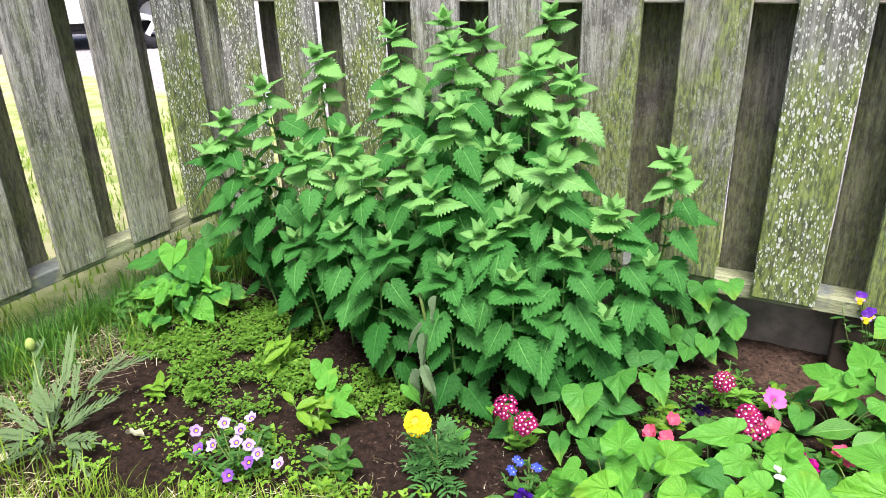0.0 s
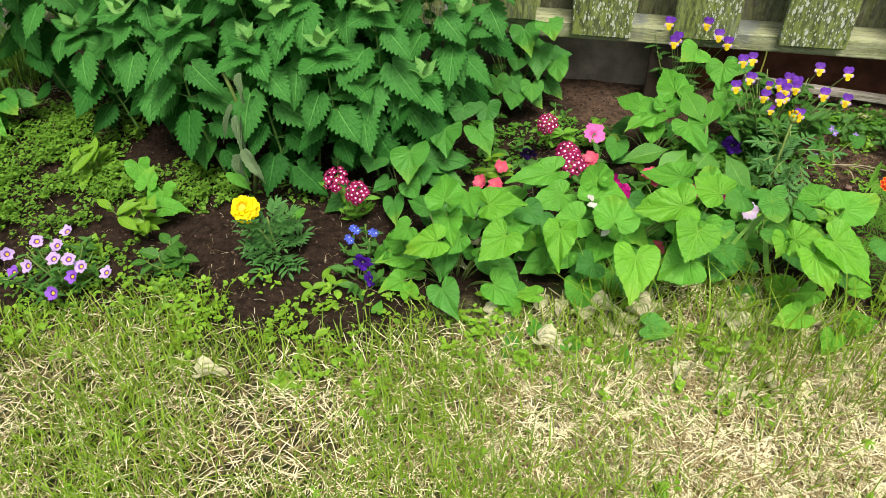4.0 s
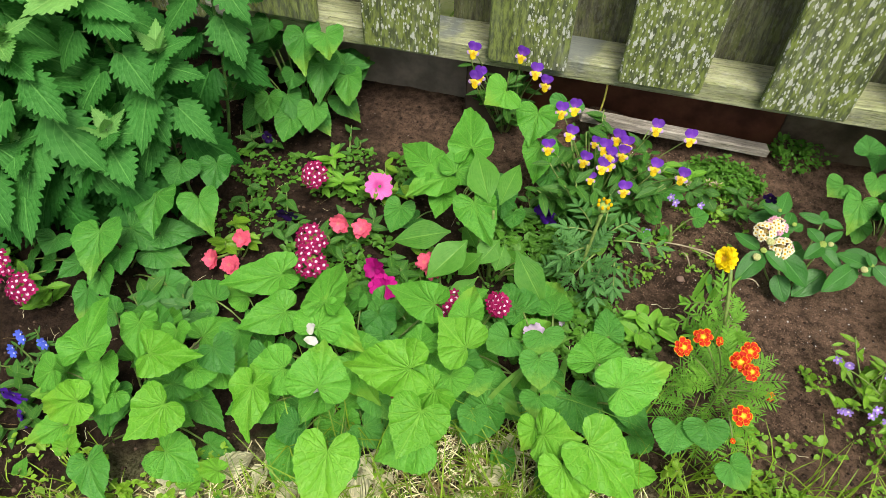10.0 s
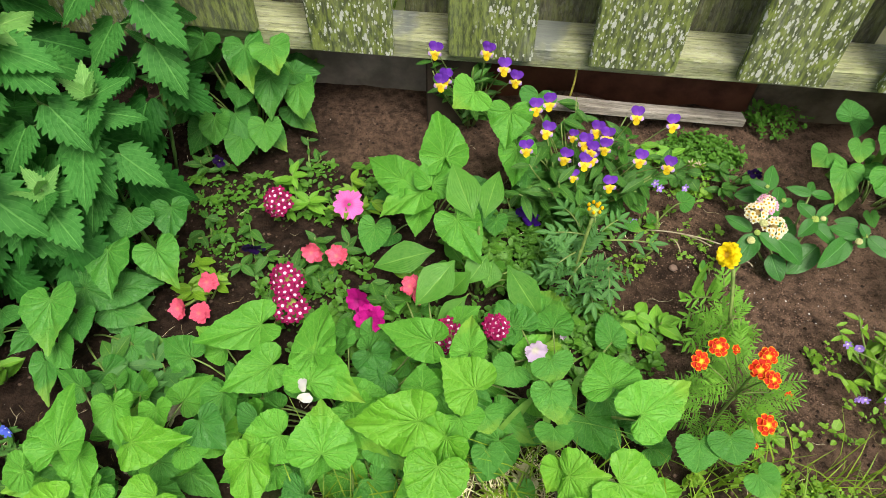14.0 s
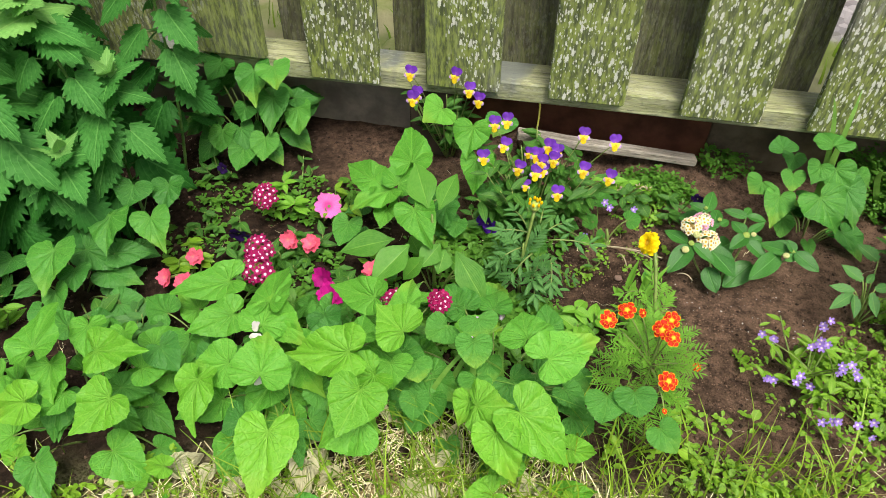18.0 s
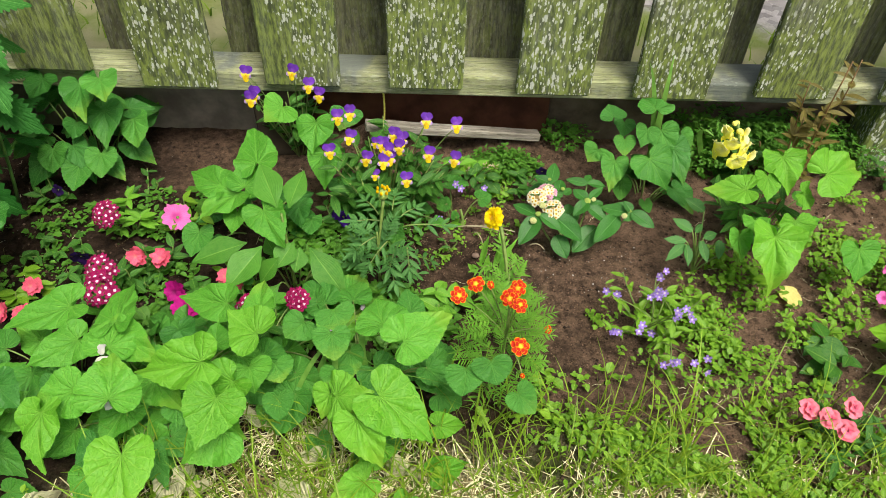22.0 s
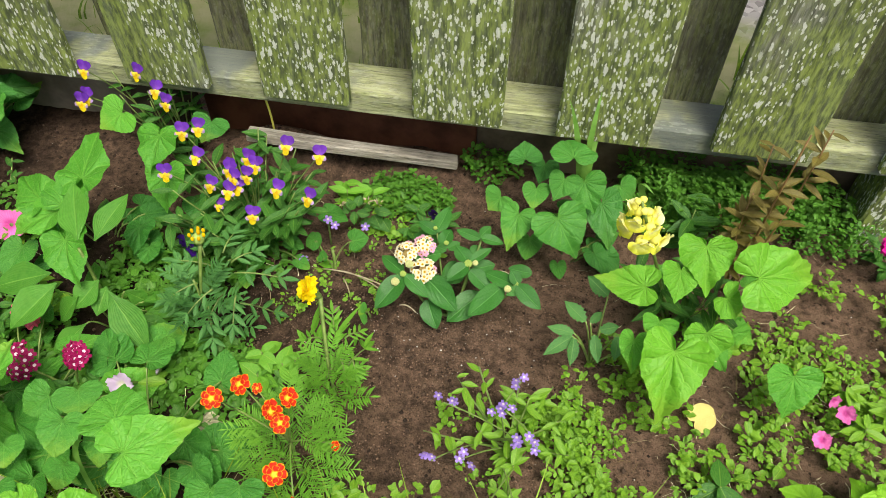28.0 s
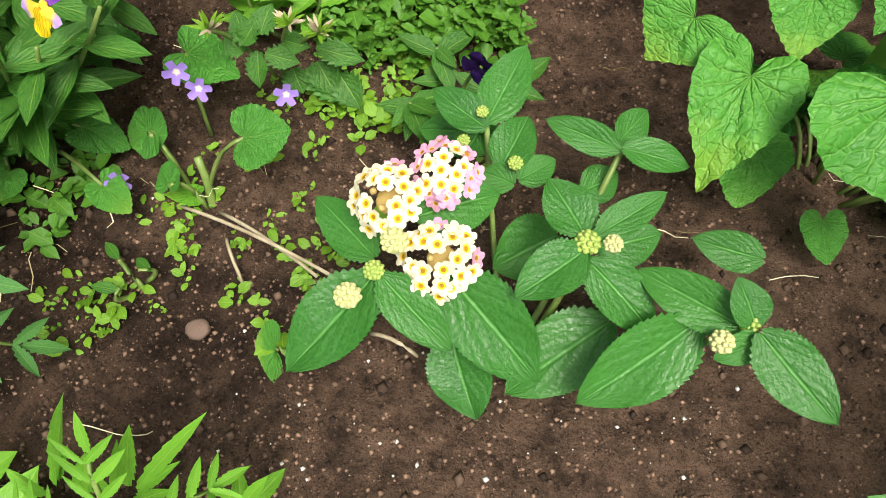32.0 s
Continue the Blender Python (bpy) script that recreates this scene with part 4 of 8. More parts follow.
for i, top in enumerate(TOPS):
    nettle((top[0] * 0.86 - 0.05 + 0.02 * math.sin(i * 3), top[1] + 0.03 + 0.02 * math.cos(i * 5), 0.0), top, 100 + i)


def crown(p, kind, seed, n, radius, h, size, aspect=0.9, dark=None, ring=1.0):
    """Leaves on petioles round a crown: the lower, hidden ones of a clump."""
    r = random.Random(seed)
    o = Vector(p.location)
    for i in range(n):
        w = r.uniform(0, 2 * math.pi)
        rr = radius * math.sqrt(r.random()) * ring
        z = h * r.uniform(0.25, 1.0) * (1 - 0.35 * rr / max(radius, 1e-3))
        b = o + Vector((math.cos(w) * rr, math.sin(w) * rr, z))
        s = size * r.uniform(0.65, 1.1)
        d = Vector((math.cos(w + r.uniform(-0.8, 0.8)), math.sin(w + r.uniform(-0.8, 0.8)), r.uniform(-0.7, 0.15))).normalized()
        blade(p, dark if dark and r.random() < 0.5 else kind, b, b + d * s, s * aspect * r.uniform(0.9, 1.1),
              petiole=o + Vector((math.cos(w) * rr * 0.3, math.sin(w) * rr * 0.3, 0)))


VIOLET = "violet clump with broad fresh green heart-shaped leaves"


def clump(at, label=VIOLET, name="violet_plant", group="violets"):
    return thing(name, at, label, "plant", group)


# the broad clump at the front of the bed
front = clump((0.327, 1.342, 0.000), "sprawling violet clump with broad bright green heart-shaped leaves")
v1, v2, v3, v4 = [clump(q) for q in ((0.058, 1.227, 0.000), (0.188, 1.375, 0.000), (0.445, 1.409, 0.000), (0.614, 1.396, 0.000))]
blade(v2, HEART, (0.211, 1.417, 0.130), (0.123, 1.380, 0.120), 0.063)
blade(v2, HEART, (0.294, 1.372, 0.150), (0.279, 1.459, 0.150), 0.063)
blade(v2, HEART, (0.236, 1.366, 0.120), (0.175, 1.325, 0.110), 0.061)
blade(v2, HEART, (0.294, 1.338, 0.140), (0.299, 1.395, 0.160), 0.066)
blade(v2, HEART, (0.304, 1.359, 0.140), (0.360, 1.319, 0.130), 0.056)
blade(front, HEART, (0.333, 1.245, 0.165), (0.329, 1.303, 0.185), 0.079)
blade(front, HEART_LIME, (0.439, 1.288, 0.185), (0.352, 1.276, 0.165), 0.072)
blade(front, HEART_LIME, (0.464, 1.243, 0.175), (0.452, 1.190, 0.145), 0.074)
blade(front, HEART_LIME, (0.248, 1.238, 0.145), (0.246, 1.173, 0.115), 0.058)
blade(front, HEART, (0.277, 1.269, 0.145), (0.225, 1.242, 0.135), 0.066)
blade(v1, HEART_LIME, (0.125, 1.228, 0.185), (0.189, 1.230, 0.195), 0.059)
blade(v1, HEART, (0.056, 1.208, 0.195), (0.034, 1.277, 0.215), 0.065)
blade(v1, HEART, (0.057, 1.216, 0.155), (0.071, 1.169, 0.135), 0.052)
blade(v1, HEART_LIME, (0.165, 1.179, 0.165), (0.132, 1.134, 0.135), 0.068)
blade(v1, HEART, (0.078, 1.277, 0.165), (0.094, 1.226, 0.155), 0.050)
blade(v1, HEART, (0.130, 1.277, 0.165), (0.140, 1.240, 0.155), 0.046)
blade(v1, HEART_LIME, (0.052, 1.164, 0.145), (-0.013, 1.151, 0.125), 0.057)
blade(v1, HEART, (-0.009, 1.198, 0.135), (-0.036, 1.177, 0.125), 0.052)
blade(v1, HEART, (0.083, 1.190, 0.135), (0.059, 1.160, 0.115), 0.045)
blade(v1, HEART_DARK, (0.181, 1.270, 0.155), (0.217, 1.241, 0.145), 0.053)
blade(front, HEART, (0.162, 1.244, 0.135), (0.205, 1.263, 0.135), 0.050)
blade(front, HEART_DARK, (0.308, 1.218, 0.095), (0.284, 1.197, 0.085), 0.060)
blade(front, HEART_DARK, (0.233, 1.297, 0.105), (0.215, 1.276, 0.095), 0.063)
blade(v3, HEART, (0.440, 1.399, 0.165), (0.364, 1.420, 0.145), 0.055)
blade(v3, HEART, (0.486, 1.389, 0.165), (0.477, 1.438, 0.175), 0.048)
blade(v3, HEART_LIME, (0.497, 1.333, 0.185), (0.451, 1.363, 0.185), 0.071)
blade(v3, HEART, (0.433, 1.343, 0.145), (0.429, 1.375, 0.155), 0.053)
blade(v3, HEART, (0.481, 1.317, 0.135), (0.494, 1.291, 0.115), 0.061)
blade(v3, HEART_DARK, (0.355, 1.408, 0.095), (0.375, 1.374, 0.085), 0.056)
blade(v3, HEART_DARK, (0.377, 1.386, 0.085), (0.332, 1.364, 0.085), 0.056)
blade(v4, ROUND, (0.543, 1.389, 0.140), (0.524, 1.365, 0.130), 0.052)
blade(v4, ROUND, (0.586, 1.356, 0.160), (0.592, 1.318, 0.150), 0.050)
blade(v4, ROUND, (0.585, 1.393, 0.160), (0.597, 1.369, 0.150), 0.055)
blade(v4, HEART, (0.655, 1.356, 0.180), (0.637, 1.396, 0.190), 0.074)
blade(v4, HEART, (0.683, 1.321, 0.190), (0.746, 1.371, 0.190), 0.069)
blade(v4, ROUND, (0.595, 1.319, 0.130), (0.594, 1.295, 0.120), 0.047)
blade(v4, ROUND, (0.518, 1.295, 0.100), (0.525, 1.265, 0.090), 0.041)
blade(v4, ROUND, (0.510, 1.334, 0.120), (0.520, 1.310, 0.110), 0.048)
lime = clump((0.676, 1.243, 0.000), "young violet clump with pale lime-green heart-shaped leaves")
blade(lime, HEART_LIME, (0.606, 1.249, 0.175), (0.642, 1.239, 0.195), 0.062)
blade(lime, HEART_LIME, (0.658, 1.244, 0.185), (0.730, 1.214, 0.145), 0.079)
blade(lime, HEART_LIME, (0.634, 1.219, 0.175), (0.662, 1.174, 0.135), 0.060)
blade(lime, HEART_LIME, (0.597, 1.260, 0.165), (0.583, 1.234, 0.155), 0.044)
blade(lime, ROUND, (0.764, 1.320, 0.135), (0.766, 1.286, 0.125), 0.055)
blade(lime, ROUND, (0.797, 1.326, 0.145), (0.802, 1.296, 0.135), 0.054)
blade(lime, ROUND, (0.831, 1.292, 0.125), (0.855, 1.270, 0.115), 0.042)
blade(front, HEART_LIME, (0.372, 1.174, 0.165), (0.380, 1.097, 0.135), 0.074)
blade(front, HEART, (0.462, 1.235, 0.115), (0.409, 1.205, 0.105), 0.084)
blade(front, HEART_LIME, (0.469, 1.288, 0.145), (0.426, 1.249, 0.115), 0.070)
# half the low leaves of these clumps use the copy with painted shade
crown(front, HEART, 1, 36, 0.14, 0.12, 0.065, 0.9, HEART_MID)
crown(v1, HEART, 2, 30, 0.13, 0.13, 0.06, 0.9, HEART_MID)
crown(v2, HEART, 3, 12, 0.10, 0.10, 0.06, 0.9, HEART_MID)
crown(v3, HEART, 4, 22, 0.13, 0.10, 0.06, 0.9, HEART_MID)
crown(v4, ROUND, 5, 22, 0.13, 0.12, 0.055, 1.0)
crown(lime, HEART_LIME, 6, 8, 0.07, 0.11, 0.05, 0.9)

# violets and a coneflower in the middle of the bed
mid = clump((0.395, 1.720, 0.000))
blade(mid, HEART, (0.420, 1.708, 0.160), (0.395, 1.801, 0.170), 0.075)
blade(mid, HEART, (0.359, 1.683, 0.130), (0.293, 1.723, 0.140), 0.063)
blade(mid, HEART, (0.391, 1.665, 0.130), (0.323, 1.636, 0.110), 0.067)
blade(mid, HEART, (0.404, 1.669, 0.140), (0.422, 1.724, 0.150), 0.062)
blade(mid, HEART, (0.448, 1.604, 0.150), (0.481, 1.542, 0.130), 0.067)
blade(mid, HEART, (0.388, 1.652, 0.100), (0.390, 1.609, 0.090), 0.047)
blade(mid, ROUND, (0.317, 1.647, 0.060), (0.317, 1.595, 0.050), 0.051)
blade(mid, HEART, (0.454, 1.801, 0.210), (0.428, 1.773, 0.200), 0.071)
blade(mid, HEART, (0.511, 1.788, 0.190), (0.509, 1.736, 0.160), 0.071)
blade(mid, HEART, (0.525, 1.753, 0.150), (0.532, 1.707, 0.110), 0.059)
blade(mid, HEART_DARK, (0.553, 1.862, 0.160), (0.548, 1.832, 0.140), 0.062)
blade(mid, HEART_DARK, (0.478, 1.709, 0.070), (0.483, 1.662, 0.060), 0.053)
blade(mid, ROUND, (0.503, 1.681, 0.060), (0.510, 1.656, 0.050), 0.040)
blade(mid, HEART_DARK, (0.545, 1.776, 0.070), (0.570, 1.741, 0.060), 0.055)
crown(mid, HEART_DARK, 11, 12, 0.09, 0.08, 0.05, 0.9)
cone = thing("coneflower_plant", (0.485, 1.576, -0.000), "leafy coneflower plant with long pointed smooth green leaves", "plant")
blade(cone, LANCE, (0.472, 1.599, 0.160), (0.434, 1.675, 0.190), 0.053)
blade(cone, LANCE, (0.487, 1.609, 0.150), (0.499, 1.687, 0.170), 0.038)
blade(cone, LANCE, (0.419, 1.580, 0.100), (0.329, 1.558, 0.080), 0.050)
blade(cone, LANCE, (0.451, 1.553, 0.120), (0.405, 1.489, 0.090), 0.053)
blade(cone, LANCE, (0.525, 1.553, 0.120), (0.582, 1.506, 0.056), 0.047)
blade(cone, LANCE, (0.496, 1.575, 0.110), (0.473, 1.533, 0.090), 0.040)
blade(cone, LANCE, (0.505, 1.573, 0.100), (0.498, 1.537, 0.080), 0.036)
blade(cone, LANCE, (0.475, 1.550, 0.100), (0.442, 1.528, 0.060), 0.036)
stalk("stem", cone, cone.location, (0.481, 1.586, 0.160), 0.004, 0.002, STEM)
crown(cone, LANCE, 12, 7, 0.05, 0.10, 0.07, 0.45)

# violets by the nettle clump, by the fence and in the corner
nv = clump((-0.116, 1.449, 0.000), "violet clump under tall nettle stems, heart-shaped leaves coloured dark for shade")
# darker leaf kinds here carry the shade of the nettles in their colour
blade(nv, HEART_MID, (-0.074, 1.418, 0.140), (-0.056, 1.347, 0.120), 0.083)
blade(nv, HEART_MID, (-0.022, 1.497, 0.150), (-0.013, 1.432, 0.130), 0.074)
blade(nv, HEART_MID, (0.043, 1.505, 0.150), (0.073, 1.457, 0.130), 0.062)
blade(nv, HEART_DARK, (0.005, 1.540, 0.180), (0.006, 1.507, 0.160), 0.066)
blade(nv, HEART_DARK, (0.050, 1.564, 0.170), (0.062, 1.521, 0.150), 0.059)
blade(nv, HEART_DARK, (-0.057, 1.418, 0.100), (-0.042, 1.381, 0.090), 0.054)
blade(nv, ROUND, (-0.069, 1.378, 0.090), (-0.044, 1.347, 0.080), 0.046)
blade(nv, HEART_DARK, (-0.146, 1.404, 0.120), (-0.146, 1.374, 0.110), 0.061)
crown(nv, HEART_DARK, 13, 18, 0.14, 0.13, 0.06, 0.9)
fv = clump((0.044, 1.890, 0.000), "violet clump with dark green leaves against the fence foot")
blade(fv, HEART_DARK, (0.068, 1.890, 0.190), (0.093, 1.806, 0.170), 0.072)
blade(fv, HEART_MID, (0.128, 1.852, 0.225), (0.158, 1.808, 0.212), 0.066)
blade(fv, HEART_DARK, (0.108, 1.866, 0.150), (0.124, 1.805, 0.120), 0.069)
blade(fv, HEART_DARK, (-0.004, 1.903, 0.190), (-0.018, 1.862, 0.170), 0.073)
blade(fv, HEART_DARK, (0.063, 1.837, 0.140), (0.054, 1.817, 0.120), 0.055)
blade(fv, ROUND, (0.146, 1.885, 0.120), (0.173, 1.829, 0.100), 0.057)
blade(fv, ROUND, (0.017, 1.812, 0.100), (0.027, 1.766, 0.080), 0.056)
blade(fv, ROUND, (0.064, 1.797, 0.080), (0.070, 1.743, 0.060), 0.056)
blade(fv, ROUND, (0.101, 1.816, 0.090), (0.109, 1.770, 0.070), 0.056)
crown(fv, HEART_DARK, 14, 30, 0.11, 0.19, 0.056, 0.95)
cv = clump((-1.273, 1.479, 0.000), "violet clump with fresh heart-shaped leaves in the grassy fence corner")
blade(cv, HEART_DARK, (-1.317, 1.553, 0.150), (-1.196, 1.466, 0.130), 0.124)
blade(cv, HEART, (-1.274, 1.553, 0.140), (-1.171, 1.481, 0.120), 0.099)
blade(cv, HEART_DARK, (-1.407, 1.515, 0.140), (-1.491, 1.459, 0.120), 0.092)
blade(cv, HEART, (-1.321, 1.480, 0.090), (-1.264, 1.395, 0.070), 0.081)
blade(cv, HEART, (-1.217, 1.458, 0.050), (-1.167, 1.405, 0.040), 0.060)
blade(cv, HEART_DARK, (-1.178, 1.525, 0.090), (-1.095, 1.471, 0.080), 0.072)
blade(cv, HEART_DARK, (-1.348, 1.654, 0.170), (-1.294, 1.680, 0.160), 0.104)
blade(cv, HEART, (-1.379, 1.569, 0.160), (-1.315, 1.488, 0.150), 0.093)
crown(cv, HEART_DARK, 15, 34, 0.15, 0.14, 0.062, 0.95, HEART)
sv = clump((-0.625, 1.381, 0.000), "small violet seedlings with round heart-shaped leaves below the nettle clump", group="violets")
blade(sv, HEART, (-0.681, 1.355, 0.070), (-0.646, 1.302, 0.050), 0.056)
blade(sv, HEART, (-0.595, 1.302, 0.050), (-0.568, 1.253, 0.040), 0.066)
blade(sv, HEART_DARK, (-0.561, 1.441, 0.100), (-0.514, 1.366, 0.080), 0.077)
blade(sv, HEART, (-0.702, 1.532, 0.130), (-0.671, 1.474, 0.110), 0.093)
blade(sv, HEART_DARK, (-0.101, 1.368, 0.050), (-0.081, 1.306, 0.040), 0.045)
blade(sv, HEART_DARK, (-0.419, 1.540, 0.060), (-0.386, 1.505, 0.050), 0.054)

# violets on the far side of the lantana
rvio = clump((1.121, 1.821, 0.000), "violet clump with large quilted heart-shaped leaves by the fence")
blade(rvio, HEART_MID, (1.099, 1.786, 0.130), (1.130, 1.739, 0.100), 0.082)
blade(rvio, HEART_MID, (1.014, 1.822, 0.120), (0.999, 1.807, 0.100), 0.053)
blade(rvio, HEART_MID, (1.044, 1.802, 0.110), (1.029, 1.754, 0.080), 0.051)
blade(rvio, HEART_MID, (1.109, 1.848, 0.190), (1.106, 1.888, 0.200), 0.068)
blade(rvio, HEART_DARK, (1.042, 1.866, 0.160), (1.032, 1.898, 0.170), 0.052)
blade(rvio, HEART_MID, (1.064, 1.840, 0.130), (1.065, 1.812, 0.110), 0.042)
blade(rvio, HEART_DARK, (1.073, 1.895, 0.130), (1.072, 1.862, 0.120), 0.044)
blade(rvio, HEART_MID, (1.103, 1.846, 0.150), (1.094, 1.817, 0.130), 0.046)
blade(rvio, HEART_MID, (1.133, 1.858, 0.140), (1.149, 1.821, 0.110), 0.063)
blade(rvio, HEART_DARK, (1.165, 1.859, 0.100), (1.191, 1.803, 0.060), 0.061)
blade(rvio, ROUND, (1.065, 1.803, 0.060), (1.068, 1.775, 0.040), 0.041)
blade(rvio, ROUND, (1.113, 1.784, 0.030), (1.118, 1.762, 0.020), 0.026)
blade(rvio, ROUND, (1.195, 1.912, 0.090), (1.216, 1.895, 0.080), 0.049)
crown(rvio, HEART_DARK, 16, 10, 0.07, 0.08, 0.05, 0.9)
lemon = clump((1.327, 1.743, 0.000), "violet clump with very large lime-green heart-shaped leaves")
blade(lemon, HEART_LIME, (1.209, 1.633, 0.190), (1.149, 1.649, 0.170), 0.052)
blade(lemon, HEART_LIME, (1.279, 1.695, 0.210), (1.280, 1.640, 0.190), 0.069)
blade(lemon, HEART_LIME, (1.252, 1.667, 0.190), (1.254, 1.630, 0.170), 0.053)
blade(lemon, HEART_LIME, (1.340, 1.662, 0.200), (1.430, 1.700, 0.190), 0.084)
blade(lemon, HEART_LIME, (1.254, 1.580, 0.140), (1.238, 1.501, 0.100), 0.084)
blade(lemon, HEART_LIME, (1.291, 1.607, 0.150), (1.295, 1.570, 0.120), 0.058)
blade(lemon, HEART, (1.411, 1.597, 0.100), (1.414, 1.551, 0.070), 0.070)
blade(lemon, HEART_LIME, (1.310, 1.649, 0.170), (1.340, 1.636, 0.150), 0.053)
blade(lemon, HEART, (1.336, 1.641, 0.110), (1.351, 1.628, 0.090), 0.046)
blade(lemon, HEART, (1.210, 1.602, 0.120), (1.208, 1.564, 0.100), 0.041)
blade(lemon, HEART, (1.240, 1.628, 0.130), (1.235, 1.597, 0.120), 0.046)
crown(lemon, HEART_LIME, 17, 9, 0.07, 0.09, 0.05, 0.9, HEART)
low = clump((1.504, 1.417, 0.000), "violet clump with glossy lime-green heart-shaped leaves at the lawn edge")
blade(low, HEART_YELLOW, (1.468, 1.415, 0.130), (1.414, 1.375, 0.100), 0.063)
blade(low, HEART_YELLOW, (1.496, 1.434, 0.150), (1.522, 1.426, 0.140), 0.052)
blade(low, HEART_YELLOW, (1.487, 1.391, 0.140), (1.486, 1.336, 0.100), 0.068)
blade(low, HEART_YELLOW, (1.515, 1.395, 0.130), (1.538, 1.351, 0.100), 0.065)
blade(low, HEART, (1.406, 1.366, 0.090), (1.408, 1.339, 0.070), 0.046)
blade(low, HEART_YELLOW, (1.474, 1.356, 0.080), (1.453, 1.337, 0.060), 0.049)
crown(low, HEART_YELLOW, 18, 14, 0.09, 0.08, 0.055, 0.9)


# ---- flowers ----


def floret_mesh(name, mat, lobes=5, notch=0.3, cup=0.25, seg=6, rings=4, frill=0.0, seed=0):
    """A corolla one across: lobed disc, sunk to a throat in the middle."""
    r = random.Random(seed)
    n = lobes * seg
    verts, uvs, faces = [(0, 0, -cup * 0.5)], [(0.5, 0.0)], []
    for i in range(1, rings + 1):
        t = i / rings
        for k in range(n):
            a = 2 * math.pi * k / n
            rad = 0.5 * t * (1 - notch * t * abs(math.sin(a * lobes / 2)) ** 6)
            rad *= 1 + frill * t * r.uniform(-1, 1)
            z = cup * 0.5 * (t - 1) + 0.02 * math.sin(a * lobes) * t + frill * 0.4 * t * r.uniform(-1, 1)
            z += 0.04 * t * t * math.cos(a * lobes)
            verts.append((rad * math.cos(a), rad * math.sin(a), z))
            uvs.append((k / n * lobes % 1.0, t))
    for k in range(n):
        faces.append((0, 1 + k, 1 + (k + 1) % n))
    for i in range(rings - 1):
        for k in range(n):
            a, b = 1 + i * n + k, 1 + i * n + (k + 1) % n
            faces.append((a, a + n, b + n, b))
    return mesh_of(name, verts, faces, mat, uvs)


def ball_mesh(name, mat, squash=0.8, bumps=0.06, seed=0, sub=2):
    bm = bmesh.new()
    bmesh.ops.create_icosphere(bm, subdivisions=sub, radius=0.5)
    for v in bm.verts:
        v.co *= 1 + bumps * noise.noise(v.co * 9 + Vector((seed, 0, 0)))
        v.co.z *= squash
    me = bpy.data.meshes.new(name)
    bm.to_mesh(me)
    bm.free()
    me.materials.append(mat)
    me.polygons.foreach_set("use_smooth", [True] * len(me.polygons))
    return me


PETAL_W = [(0, .22), (.2, .6), (.5, .98), (.75, 1.0), (.92, .7), (1, .25)]


def petals(mat, count=3, curl=0.15, wave=0.06, fold=-0.1, widths=PETAL_W):
    return family("petal", mat, widths, count, rows=8, cols=3, curl=curl, fold=fold, wave=wave)


P_PURPLE = petal_material("viola_purple", (0.125, 0.028, 0.36), (0.24, 0.08, 0.52), 0.35, 0.3)
P_VIOLAY = petal_material("viola_yellow", (0.82, 0.64, 0.006), (0.84, 0.52, 0.003), 0.5, 0.2, 0.6, (0.25, 0.10, 0.05))
P_VIOLAM = petal_material("viola_mauve", (0.46, 0.30, 0.66), (0.84, 0.66, 0.06), 0.70, 0.16)
P_VIOLET = petal_material("pansy_violet", (0.070, 0.012, 0.30), (0.03, 0.006, 0.14), 0.3, 0.2)
P_DARK = petal_material("pansy_dark", (0.020, 0.005, 0.065), (0.008, 0.003, 0.025), 0.3, 0.2)
P_YELLOW = petal_material("marigold_yellow", (0.90, 0.70, 0.005), (0.85, 0.52, 0.0), 0.3, 0.3)
P_ORANGE = petal_material("marigold_red", (0.56, 0.022, 0.004), (0.90, 0.38, 0.01), 0.20, 0.1, 0.6, rim=(0.94, 0.34, 0.01))
P_CRIMSON = petal_material("verbena_crimson", (0.30, 0.006, 0.085), (0.92, 0.72, 0.85), 0.30, 0.05)
P_WHITE = petal_material("lantana_cream", (0.76, 0.72, 0.53), (0.84, 0.56, 0.02), 0.42, 0.07, throat=(0.40, 0.20, 0.01))
P_PINKISH = petal_material("lantana_pink", (0.74, 0.40, 0.58), (0.90, 0.62, 0.12), 0.32, 0.08, throat=(0.45, 0.22, 0.02))
P_PINK = petal_material("petunia_pink", (0.76, 0.17, 0.48), (0.48, 0.05, 0.25), 0.35, 0.2, 0.6, (0.62, 0.08, 0.36))
P_MAGENTA = petal_material("petunia_magenta", (0.46, 0.008, 0.22), (0.20, 0.006, 0.10), 0.3, 0.25, 0.6, (0.34, 0.006, 0.16))
P_CORAL = petal_material("petunia_coral", (0.72, 0.10, 0.19), (0.62, 0.20, 0.18), 0.22, 0.2, 0.6, (0.80, 0.22, 0.25))
P_LILAC = petal_material("calibrachoa_lilac", (0.54, 0.40, 0.72), (0.10, 0.015, 0.26), 0.46, 0.07, 0.6, (0.45, 0.25, 0.68), throat=(0.85, 0.50, 0.03))
P_GRAPE = petal_material("calibrachoa_grape", (0.27, 0.10, 0.58), (0.07, 0.01, 0.20), 0.40, 0.08, 0.6, throat=(0.85, 0.50, 0.03))
P_PALE = petal_material("pale_lavender", (0.72, 0.55, 0.78), (0.75, 0.70, 0.60), 0.3, 0.2)
P_BLUE = petal_material("lobelia_blue", (0.08, 0.13, 0.62), (0.75, 0.78, 0.92), 0.2, 0.08)
P_NEMESIA = petal_material("nemesia_mauve", (0.32, 0.21, 0.62), (0.75, 0.65, 0.55), 0.25, 0.1)
